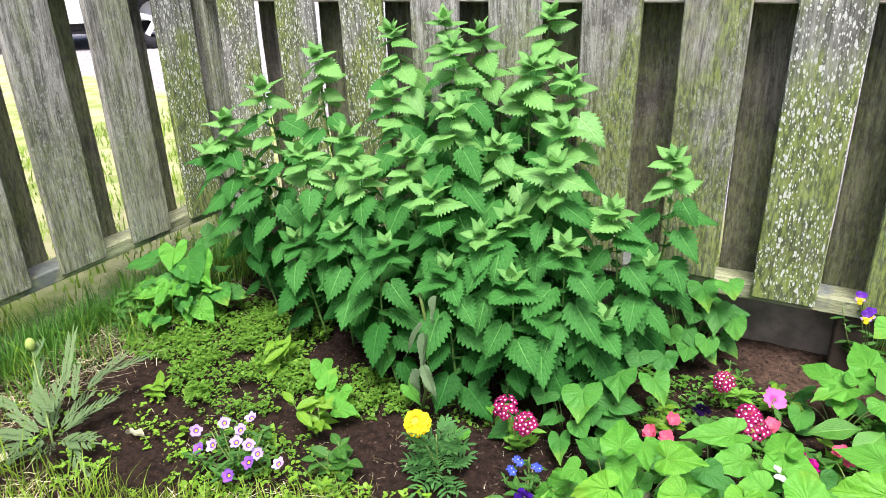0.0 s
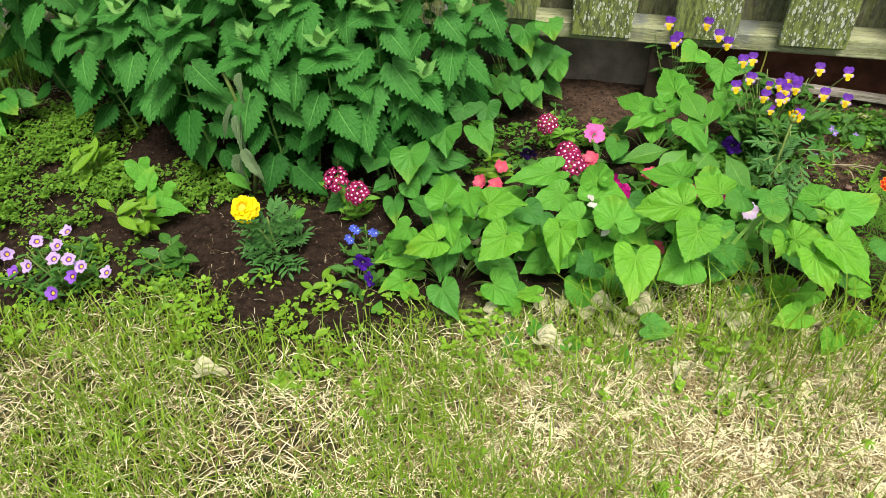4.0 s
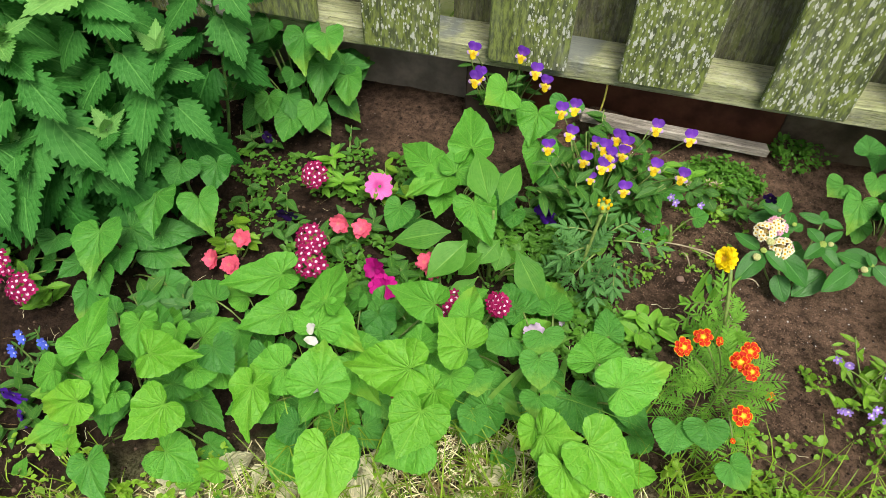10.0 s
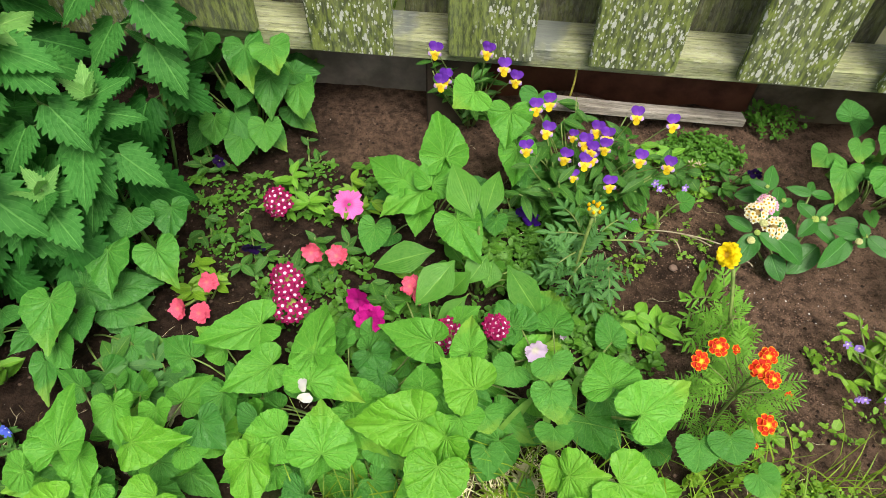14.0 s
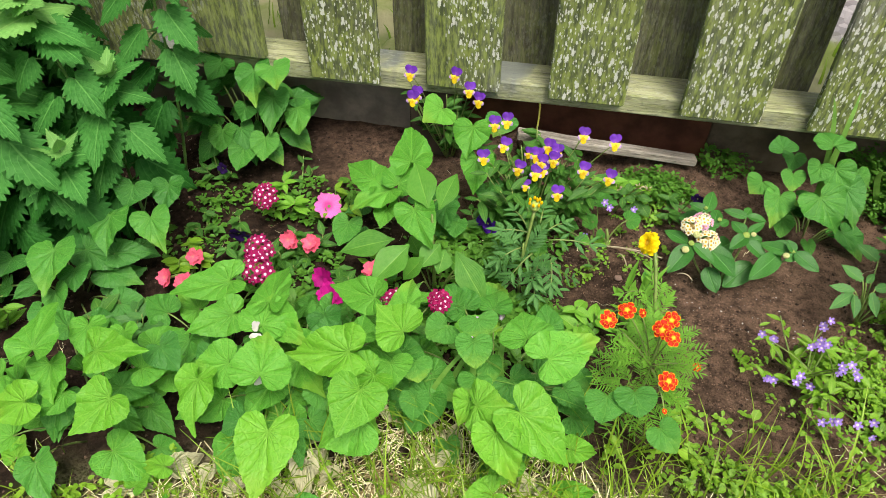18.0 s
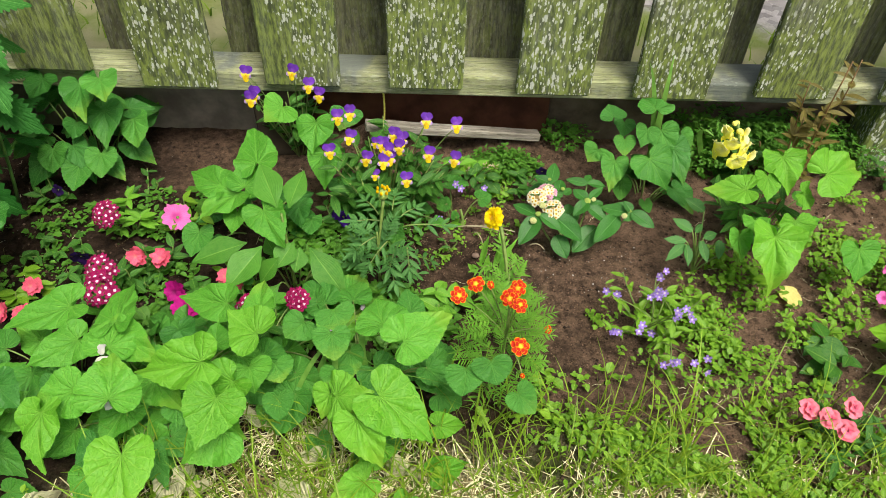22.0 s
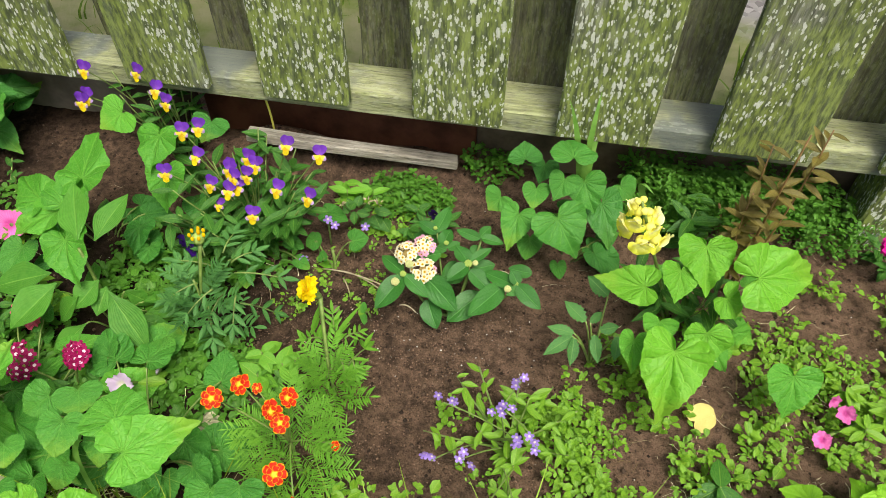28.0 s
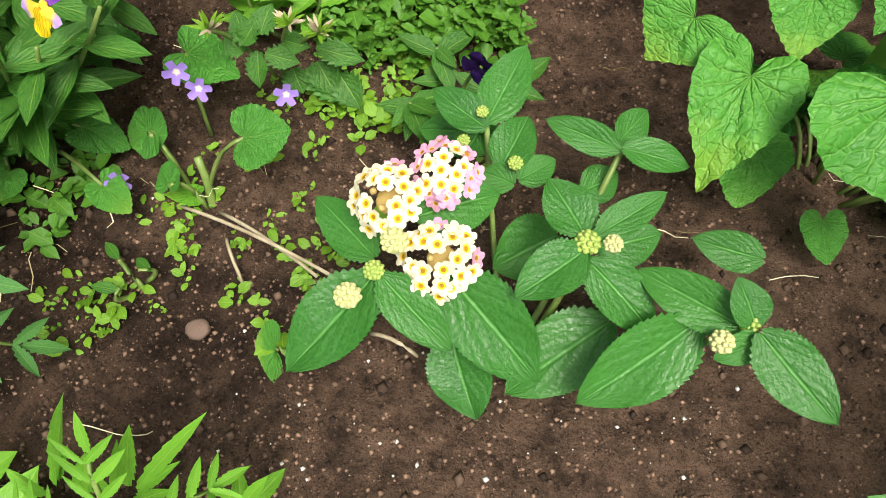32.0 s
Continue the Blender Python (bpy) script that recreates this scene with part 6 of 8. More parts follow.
blade(mary2, TOOTHED, (0.821, 1.569, 0.075), (0.828, 1.586, 0.110), 0.008)
blade(mary2, TOOTHED, (0.815, 1.566, 0.070), (0.822, 1.582, 0.100), 0.005)
blade(mary2, TOOTHED, (0.824, 1.568, 0.070), (0.843, 1.581, 0.090), 0.005)
blade(mary2, TOOTHED, (0.801, 1.562, 0.065), (0.807, 1.575, 0.090), 0.009)
blade(mary2, TOOTHED, (0.786, 1.559, 0.065), (0.773, 1.563, 0.080), 0.008)
blade(mary2, TOOTHED, (0.810, 1.565, 0.065), (0.809, 1.570, 0.080), 0.007)
blade(mary2, TOOTHED, (0.820, 1.565, 0.060), (0.840, 1.571, 0.080), 0.007)
blade(mary2, TOOTHED, (0.848, 1.571, 0.050), (0.852, 1.578, 0.070), 0.005)
blade(mary2, TOOTHED, (0.861, 1.574, 0.050), (0.872, 1.585, 0.070), 0.006)
mary3 = thing("marigold_plant", (0.627, 1.591, 0.000), "marigold with spreading feathery leaves and an opening yellow-green bud", "flower")
ferny(mary3, FROND, 34, 18, 0.06, 0.12, 0.050, 0.5)
for b, t in (((0.666, 1.627, 0.100), (0.735, 1.630, 0.100)), ((0.674, 1.605, 0.060), (0.713, 1.624, 0.020)), ((0.659, 1.597, 0.090), (0.647, 1.557, 0.070)), ((0.673, 1.603, 0.080), (0.679, 1.565, 0.060)), ((0.642, 1.601, 0.090), (0.614, 1.565, 0.070)), ((0.623, 1.601, 0.100), (0.590, 1.574, 0.090)), ((0.637, 1.626, 0.110), (0.586, 1.625, 0.110)), ((0.640, 1.585, 0.080), (0.656, 1.545, 0.050)), ((0.660, 1.636, 0.110), (0.685, 1.660, 0.110)), ((0.626, 1.633, 0.120), (0.603, 1.665, 0.120)), ((0.648, 1.643, 0.120), (0.650, 1.679, 0.120))):
    pinnate(mary3, TOOTHED_FERN, b, t, 3, 0.027, 0.28)
put("bud", ball_mesh("bud", EYE_GREEN, 1.1), mary3, Matrix.Translation((0.637, 1.619, 0.175)) @ Matrix.Diagonal((.0165, .0165, .017, 1)))
FOLDED = ball_mesh("folded_petal", P_YELLOW, 1.1)
for i in range(9):
    w, far = i * 0.898, 0.0095 if i < 7 else 0.003
    put("folded_petal", FOLDED, mary3, Matrix.Translation((0.637 + far * math.cos(w), 1.619 + far * math.sin(w), 0.184 if i < 7 else 0.1875)) @ Matrix.Diagonal((.0046, .0046, .0068, 1)))
stalk("flower_stem", mary3, Vector(mary3.location) + Vector((0, 0, 0.08)), (0.637, 1.619, 0.167), 0.002, 0.003, STEM)

# verbenas
for i, (base, heads) in enumerate((
        ((-0.179, 1.350, 0.000), (((-0.205, 1.335, 0.115), .042), ((-0.155, 1.315, 0.105), .038))),
        ((0.166, 1.704, 0.000), (((0.163, 1.652, 0.090), .038),)),
        ((0.207, 1.544, 0.000), (((0.226, 1.487, 0.130), .040), ((0.240, 1.446, 0.135), .042))),
        ((0.488, 1.459, 0.000), (((0.452, 1.443, 0.100), .040), ((0.517, 1.464, 0.100), .028))))):
    p = thing("verbena_plant", base, "trailing verbena with crimson flower clusters with white eyes", "flower", "verbenas")
    bush(p, TOOTHED if i < 2 else OVATE, 50 + i, 30, 0.05, 0.07, 0.032, 0.42)
    for k, (q, s) in enumerate(heads):
        dome(p, q, (0, -0.6, 0.8), s * 1.18, 20, lambda t, r: VERBENA, 0.0150, GREEN_BALL, i * 5 + k, 1.3, "", 0, 0.62)
        stalk("flower_stem", p, base, Vector(q) - Vector((0, 0, s * 0.3)), 0.0018, 0.0014, STEM, 0.01)

# petunias and their kin
for i, (base, kind, leafn, flowers) in enumerate((
        ((0.265, 1.715, 0.000), "pink", 24, (((0.265, 1.687, 0.055), .050),)),
        ((0.246, 1.612, 0.000), "coral", 26, (((0.231, 1.582, 0.060), .036), ((0.267, 1.587, 0.055), .034))),
        ((0.075, 1.517, 0.000), "coral", 30, (((0.052, 1.473, 0.045), .034), ((0.086, 1.470, 0.045), .032), ((0.089, 1.514, 0.060), .030))),
        ((0.328, 1.523, 0.000), "magenta", 20, (((0.337, 1.482, 0.055), .046), ((0.314, 1.507, 0.060), .040))),
        ((0.392, 1.577, -0.000), "coral", 16, (((0.390, 1.536, 0.070), .034), ((0.404, 1.525, 0.065), .03))),
        ((0.405, 1.347, 0.000), "coral", 6, (((0.410, 1.296, 0.080), .032),)),
        ((0.586, 1.492, -0.000), "pale", 12, (((0.575, 1.448, 0.070), .034), ((0.611, 1.479, 0.070), .014))),
        ((1.629, 1.885, 0.000), "magenta", 26, (((1.583, 1.843, 0.100), .042), ((1.654, 1.816, 0.060), .038))),
        ((1.524, 1.594, -0.000), "pink", 24, (((1.467, 1.554, 0.030), .030), ((1.494, 1.585, 0.050), .030), ((1.483, 1.601, 0.050), .024))),
        ((1.639, 1.675, -0.000), "magenta", 22, (((1.585, 1.673, 0.040), .022), ((1.615, 1.654, 0.050), .038))))):
    p = thing("petunia_plant", base, "small petunia with " + {"pink": "veined rose-pink", "coral": "soft coral", "magenta": "deep magenta", "pale": "pale lavender"}[kind] + " trumpet flowers", "flower", "petunias")
    bush(p, OVATE if i % 2 else SLIM_LIME, 60 + i, leafn, 0.05, 0.06, 0.032, 0.42)
    for k, (q, s) in enumerate(flowers):
        r = random.Random(i * 9 + k)
        corolla(p, q, turned((-0.1, -0.7, 0.7), r, 0.5), PETUNIA[kind], s * (0.8 if base[0] > 1 else 1.0), i * 3 + k)
        if kind in ("coral", "magenta"):
            corolla(p, Vector(q) + Vector((-0.001, -0.004, 0.004)), turned((0.1, -0.7, 0.7), r, 0.4), PETUNIA[kind], s * 0.72, i * 3 + k + 1, "inner_frill")
        stalk("flower_tube", p, Vector(base) + Vector((0, 0, 0.02)), Vector(q) + Vector((0, 0.004, -0.006)), 0.0015, 0.003, STEM)
cal = thing("calibrachoa_plant", (-0.659, 1.046, 0.000), "low calibrachoa covered with lilac flowers with yellow throats", "flower")
bush(cal, SLIM, 71, 190, 0.11, 0.08, 0.024, 0.35)
for i, q in enumerate(((-0.705, 1.068, 0.090), (-0.680, 1.116, 0.080), (-0.761, 1.042, 0.070), (-0.713, 1.001, 0.070), (-0.687, 1.013, 0.080), (-0.640, 1.033, 0.090), (-0.617, 1.042, 0.085), (-0.592, 1.011, 0.075), (-0.552, 1.047, 0.060), (-0.604, 0.970, 0.070), (-0.598, 1.042, 0.070), (-0.671, 1.075, 0.080))):
    corolla(cal, q, turned((0.1, -0.6, 0.8), random.Random(i), 0.3), PETUNIA["grape" if i in (3, 7, 9) else "lilac"], 0.026, i)
for i, (base, fl) in enumerate((((-0.125, 1.249, 0.000), ((-0.154, 1.266, 0.050), (-0.159, 1.247, 0.040), (-0.114, 1.263, 0.050), (-0.151, 1.240, 0.040), (-0.144, 1.259, 0.050), (-0.107, 1.259, 0.050))),
                                ((-0.157, 1.290, 0.000), ((-0.156, 1.274, 0.050), (-0.120, 1.270, 0.050), (-0.162, 1.247, 0.040))))[:1]):
    p = thing("lobelia_plant", base, "compact lobelia with tiny bright blue flowers", "flower")
    bush(p, SLIM, 75 + i, 60, 0.05, 0.06, 0.018, 0.3)
    for k, q in enumerate(fl):
        for j in range(2):
            corolla(p, Vector(q) + Vector((0.004 * j, 0.003, 0.003 * j)), turned((0, -0.7, 0.6), random.Random(k * 3 + j), 0.3), SMALLFLOWER["blue"], 0.014, k + j)

# dark pansies
for i, (base, q, s) in enumerate((((-0.117, 1.186, 0.000), (-0.101, 1.184, 0.050), .036), ((-0.092, 1.161, 0.000), (-0.081, 1.162, 0.030), .028), ((0.128, 1.595, 0.000), (0.133, 1.591, 0.050), .036), ((0.542, 1.715, -0.000), (0.556, 1.701, 0.050), .042),
                               ((0.895, 1.834, 0.000), (0.916, 1.810, 0.075), .022), ((0.006, 1.780, 0.000), (0.023, 1.768, 0.040), .022), ((0.601, 1.746, 0.000), (0.606, 1.733, 0.060), .018))):
    p = thing("pansy_plant", base, "small pansy with a drooping velvety dark purple flower", "flower", "dark pansies")
    bush(p, OVATE, 80 + i, 22, 0.045, 0.05, 0.030, 0.45)
    bloom(p, q, turned((-0.2, -0.8, 0.1), random.Random(i), 0.35), GREEN_BALL, s * 0.12, ((PT_VIOLET if i in (0, 1, 3) else PT_DARK, 5, s * 0.48, s * 0.46, 0.6, 0.3, 0.0),), i)
    stalk("flower_stem", p, base, q, 0.0014, 0.001, STEM, 0.01, (0, 1, 0))

# snapdragon, nemesia, dianthus, lantern-like leftovers
snap = thing("snapdragon_plant", (1.288, 1.726, 0.000), "yellow snapdragon in flower with narrow green leaves", "flower")
stalk("stem", snap, snap.location, (1.187, 1.695, 0.270), 0.003, 0.002, STEM)
bush(snap, SLIM, 91, 46, 0.09, 0.12, 0.05, 0.26)
st, sb = Vector((1.187, 1.699, 0.270)), Vector((1.200, 1.704, 0.200))
for i in range(13):
    r = random.Random(i)
    t = i / 12
    w = i * 2.4
    q = sb.lerp(st, t) + Vector((math.cos(w), math.sin(w), 0)) * (0.019 * (1 - 0.7 * t))
    f = Vector((math.cos(w), math.sin(w) - 0.6, 0.1)).normalized()
    s = 0.029 * (1 - 0.5 * t)
    m = aim(q, (1, 0, 0), f, s * 0.55, s * 0.6, s * 0.7)
    head = keep_pose(put("flower", ball_mesh("flower", P_SNAPLIP, 0.9, 0.15, i), snap, m), m)
    if t < 0.8:
        f, x, y = frame_of(f)
        up = Vector((0, 0, 1))
        for d, k in ((up + x * 0.5, PT_SNAPLIP), (up - x * 0.5, PT_SNAPLIP), (x - up * 0.6, PT_SNAP), (-x - up * 0.6, PT_SNAP), (-up, PT_SNAP)):
            put("petal", k[i % 3], head, aim(q + f * s * 0.25, d + f * 0.5, f, s * 0.75, s * 0.62, s * 0.5))
    done(head)
nem = thing("nemesia_plant", (1.072, 1.488, -0.000), "low nemesia with small lavender-blue flowers among chickweed", "flower")
bush(nem, SLIM_LIME, 95, 110, 0.12, 0.085, 0.026, 0.35)
for i, q in enumerate(((0.988, 1.480, 0.105), (1.076, 1.525, 0.105), (1.062, 1.482, 0.105), (1.079, 1.446, 0.105), (0.986, 1.406, 0.105), (1.020, 1.414, 0.105), (1.048, 1.354, 0.105), (1.090, 1.355, 0.105), (1.095, 1.445, 0.105), (1.054, 1.483, 0.105))):
    for j in range(3):
        r = random.Random(i * 3 + j)
        corolla(nem, Vector(q) + Vector((rv(r, -.012, .012), rv(r, -.008, .008), rv(r, -.008, .008))), turned((0, -0.8, 0.5), r, 0.35), SMALLFLOWER["mauve"], 0.0125, i + j)
    stalk("flower_stem", nem, Vector(nem.location) + Vector((random.Random(i).uniform(-.05, .05), 0, 0)), q, 0.0011, 0.0009, STEM, 0.01)
dian = thing("dianthus_plant", (1.299, 1.300, 0.000), "low dianthus with coral-pink double flowers", "flower")
bush(dian, SLIM, 97, 60, 0.065, 0.05, 0.036, 0.24)
for i, q in enumerate(((1.242, 1.314, 0.065), (1.263, 1.296, 0.070), (1.305, 1.318, 0.065), (1.285, 1.284, 0.060))):
    bloom(dian, q, turned((0, -0.5, 0.8), random.Random(i), 0.2), DARK_BALL, 0.005, ((PT_DIAN, 6, .014, .014, 0.15, 0, 0), (PT_DIAN, 5, .010, .011, 0.7, 0.3, .002)), i)

# poppy, wilted stem, bronze seedling, cut-leaved seedling, young weeds
poppy = thing("poppy_plant", (-1.079, 0.927, 0.000), "grey-green poppy with jagged hairy leaves and a round bud", "plant")
pr = random.Random(8)
po = Vector(poppy.location)
for i in range(13):
    w = i * 2.4
    q = po + Vector((math.cos(w) * 0.015, math.sin(w) * 0.015, 0.02))
    d = Vector((math.cos(w), math.sin(w), pr.uniform(0.2, 0.9))).normalized()
    l = pr.uniform(0.07, 0.13)
    blade(poppy, POPPY, q, q + d * l, l * 0.34)
blade(poppy, POPPY, (-1.106, 0.987, 0.070), (-1.206, 1.100, 0.160), 0.032)
blade(poppy, POPPY, (-1.083, 1.009, 0.070), (-1.067, 1.118, 0.130), 0.037)
blade(poppy, POPPY, (-1.101, 1.041, 0.090), (-1.025, 1.148, 0.120), 0.030)
blade(poppy, POPPY, (-1.137, 0.944, 0.080), (-1.199, 1.010, 0.140), 0.032)
blade(poppy, POPPY, (-1.179, 0.989, 0.150), (-1.206, 1.028, 0.180), 0.030)
blade(poppy, POPPY, (-1.056, 0.949, 0.030), (-0.906, 0.875, 0.010), 0.041)
blade(poppy, POPPY, (-1.116, 0.930, 0.030), (-1.169, 0.879, 0.030), 0.034)
blade(poppy, POPPY, (-1.174, 0.935, 0.060), (-1.263, 0.922, 0.070), 0.032)
blade(poppy, POPPY, (-1.087, 0.955, 0.060), (-1.141, 0.953, 0.110), 0.041)
blade(poppy, POPPY, (-1.094, 0.944, 0.050), (-1.137, 1.003, 0.110), 0.041)
blade(poppy, POPPY, (-1.094, 0.919, 0.030), (-1.055, 0.872, 0.020), 0.031)
blade(poppy, POPPY, (-1.072, 0.985, 0.060), (-1.133, 1.051, 0.120), 0.025)
blade(poppy, POPPY, (-1.118, 0.893, 0.040), (-1.080, 0.836, 0.030), 0.029)
stalk("stem", poppy, po, (-1.202, 1.003, 0.165), 0.003, 0.002, STEM, 0.01)
put("bud", ball_mesh("bud", EYE_GREEN, 1.2, 0.1), poppy, Matrix.Translation((-1.202, 1.003, 0.18)) @ Matrix.Diagonal((.022, .022, .027, 1)))
wilt = thing("wilted_plant", (-0.447, 1.393, 0.000), "broken stem with limp wilted grey-green leaves", "plant")
stalk("stem", wilt, (-0.436, 1.394, 0.000), (-0.402, 1.350, 0.319), 0.004, 0.0035, STEM, 0.02, (1, 0, 0))
for b, t, w in (((-0.383, 1.330, 0.241), (-0.382, 1.310, 0.159), .03), ((-0.368, 1.320, 0.245), (-0.407, 1.350, 0.088), .035), ((-0.385, 1.330, 0.263), (-0.429, 1.320, 0.175), .025), ((-0.356, 1.340, 0.325), (-0.366, 1.330, 0.264), .03), ((-0.376, 1.310, 0.178), (-0.348, 1.310, 0.093), .04), ((-0.385, 1.310, 0.165), (-0.395, 1.310, 0.087), .05)):
    blade(wilt, WILT, b, t, w * 0.6)
bronze = thing("bronze_seedling", (1.375, 1.80, 0.0), "thin seedling with narrow bronze-tinted leaves before the fence", "plant")
bt = Vector((1.361, 1.762, 0.345))
stalk("stem", bronze, bronze.location, bt, 0.002, 0.0012, STEM_RED)
bush(bronze, BRONZE, 101, 110, 0.06, 0.33, 0.034, 0.34, (-0.2, 0.6), STEM_RED, 4)
cut = thing("seedling", (1.172, 1.629, 0.000), "seedling with pale toothed divided leaves", "plant")
for b, t, w in (((1.137, 1.620, 0.080), (1.102, 1.592, 0.070), .018), ((1.139, 1.618, 0.080), (1.140, 1.584, 0.065), .016), ((1.138, 1.622, 0.085), (1.103, 1.627, 0.085), .015), ((1.152, 1.641, 0.090), (1.121, 1.660, 0.100), .020),
                ((1.166, 1.628, 0.080), (1.174, 1.597, 0.060), .016), ((1.179, 1.681, 0.100), (1.149, 1.701, 0.110), .022), ((1.173, 1.637, 0.080), (1.199, 1.647, 0.080), .016), ((1.197, 1.631, 0.080), (1.199, 1.606, 0.060), .018), ((1.159, 1.643, 0.085), (1.174, 1.660, 0.090), .012), ((1.240, 1.624, 0.080), (1.265, 1.645, 0.080), .022)):
    blade(cut, TOOTHED_FERN, b, t, w, petiole=cut.location)
for i, (q, n, rad, h, s, kind) in enumerate((((0.043, 1.357, 0.000), 44, .06, .08, .042, TOOTHED_FERN), ((-0.013, 1.404, 0.000), 14, .04, .05, .04, OVATE), ((0.730, 1.532, 0.000), 22, .035, .05, .036, OVATE_LIME), ((1.333, 1.448, -0.000), 18, .04, .04, .045, OVATE),
                                       ((-0.592, 1.209, 0.000), 26, .05, .10, .05, SLIM_LIME), ((-0.474, 1.128, -0.000), 14, .05, .05, .04, OVATE), ((-1.002, 1.148, 0.000), 12, .02, .06, .05, SLIM_LIME), ((-1.354, 1.367, 0.000), 24, .05, .10, .05, SLIM), ((-0.477, 1.137, -0.000), 14, .05, .05, .04, OVATE),
                                       ((0.749, 1.676, 0.000), 5, .012, .02, .020, SLIM), ((0.167, 1.808, 0.000), 14, .05, .03, .024, SLIM), ((0.039, 1.640, 0.000), 20, .05, .03, .022, OVATE), ((0.770, 1.875, 0.000), 26, .04, .06, .03, TOOTHED), ((1.315, 1.884, 0.000), 24, .04, .10, .06, SLIM),
                                       ((1.437, 1.467, -0.000), 6, .02, .04, .03, SLIM_LIME), ((0.244, 1.577, 0.000), 12, .03, .03, .03, OVATE), ((-0.167, 1.143, 0.000), 10, .03, .03, .035, SLIM_LIME), ((-0.815, 1.371, 0.000), 12, .03, .10, .06, SLIM_LIME))):
    p = thing("weed_plant", q, "small leafy green weed seedling in the soil", "weed", "weeds")
    bush(p, kind, 110 + i, n, rad, h, s, 0.6 if kind in (OVATE, OVATE_LIME) else 0.42)
for i, (b, t, w, pt) in enumerate((((0.798, 1.751, 0.055), (0.822, 1.760, 0.055), .036, (0.765, 1.739, 0.000)), ((0.738, 1.754, 0.040), (0.722, 1.748, 0.030), .03, (0.758, 1.738, 0.000)), ((0.756, 1.726, 0.030), (0.752, 1.741, 0.035), .016, (0.767, 1.735, 0.000)), ((0.840, 1.653, 0.010), (0.830, 1.649, 0.012), .034, (0.848, 1.652, 0.000)), ((0.736, 1.752, 0.040), (0.748, 1.751, 0.040), .03, (0.746, 1.748, 0.000)))):
    p = thing("violet_seedling", pt, "violet seedling with a round scalloped green leaf", "plant", "violets")
    blade(p, ROUND, b, t, w, petiole=pt)

for i, (b, t, w, pt) in enumerate((((0.742, 1.804, 0.050), (0.781, 1.793, 0.055), .034, (0.750, 1.783, 0.000)), ((0.763, 1.733, 0.012), (0.745, 1.727, 0.014), .013, (0.769, 1.730, 0.000)),
                                ((0.231, 1.102, 0.030), (0.224, 1.132, 0.035), .026, (0.241, 1.112, 0.000)), ((0.251, 1.104, 0.030), (0.252, 1.131, 0.035), .026, (0.258, 1.109, 0.000)), ((0.293, 1.079, 0.030), (0.293, 1.115, 0.030), .034, (0.297, 1.085, 0.000)), ((0.200, 1.056, 0.020), (0.193, 1.097, 0.030), .034, (0.194, 1.062, -0.000)), ((0.406, 1.136, 0.050), (0.451, 1.139, 0.050), .045, (0.411, 1.144, 0.000)),
                                ((0.186, 1.126, 0.045), (0.197, 1.149, 0.050), .03, (0.188, 1.125, 0.000)), ((0.225, 1.149, 0.070), (0.183, 1.151, 0.060), .03, (0.229, 1.162, 0.000)), ((0.378, 1.073, 0.030), (0.377, 1.105, 0.040), .018, (0.388, 1.083, -0.000)), ((0.002, 1.138, 0.030), (-0.008, 1.168, 0.040), .034, (-0.001, 1.143, 0.000)), ((-0.047, 1.097, 0.020), (-0.046, 1.116, 0.030), .022, (-0.047, 1.105, 0.000)),
                                ((-0.626, 1.300, 0.060), (-0.634, 1.339, 0.090), .05, (-0.658, 1.320, 0.000)), ((-0.561, 1.250, 0.050), (-0.515, 1.269, 0.050), .05, (-0.592, 1.259, 0.000)), ((-0.281, 1.300, 0.050), (-0.280, 1.276, 0.040), .035, (-0.292, 1.298, -0.000)), ((-0.442, 1.354, 0.080), (-0.404, 1.336, 0.060), .04, (-0.473, 1.389, 0.000)), ((-0.293, 1.401, 0.040), (-0.288, 1.385, 0.035), .02, (-0.295, 1.412, 0.000)), ((-0.269, 1.401, 0.050), (-0.260, 1.385, 0.045), .02, (-0.289, 1.413, 0.000)))):
    p = thing("violet_seedling", pt, "young violet seedling with a rounded scalloped leaf at the bed edge", "plant", "violets")
    blade(p, ROUND if i in (0, 5, 6) else HEART_LIME if i in (1, 7, 8, 10) else HEART, b, t, w, petiole=pt)
stump = stalk("stem_stub", None, (0.770, 1.731, -0.003), (0.765, 1.747, 0.032), 0.0031, 0.0026, STEM, 0.002, (1, 0, 0))
tagged(stump, "thick pale green cut flower stem standing in the soil", "stem")
faded = thing("verbena_plant", (0.781, 1.832, 0.000), "verbena past flowering with toothed leaves and faded seed heads", "flower", "verbenas")
for b, t, w in (((0.792, 1.806, 0.060), (0.811, 1.807, 0.055), .013), ((0.787, 1.807, 0.060), (0.790, 1.793, 0.045), .013), ((0.786, 1.801, 0.070), (0.776, 1.815, 0.080), .014), ((0.793, 1.806, 0.075), (0.795, 1.820, 0.085), .015), ((0.815, 1.825, 0.050), (0.843, 1.825, 0.045), .015), ((0.812, 1.827, 0.035), (0.827, 1.814, 0.025), .02),
                ((0.805, 1.823, 0.030), (0.838, 1.816, 0.020), .022), ((0.826, 1.825, 0.030), (0.843, 1.811, 0.020), .02), ((0.798, 1.818, 0.060), (0.815, 1.815, 0.060), .013), ((0.780, 1.803, 0.060), (0.770, 1.806, 0.070), .014), ((0.797, 1.823, 0.030), (0.804, 1.813, 0.020), .018), ((0.790, 1.809, 0.080), (0.783, 1.799, 0.070), .013)):
    blade(faded, TOOTHED_DARK, b, t, w)
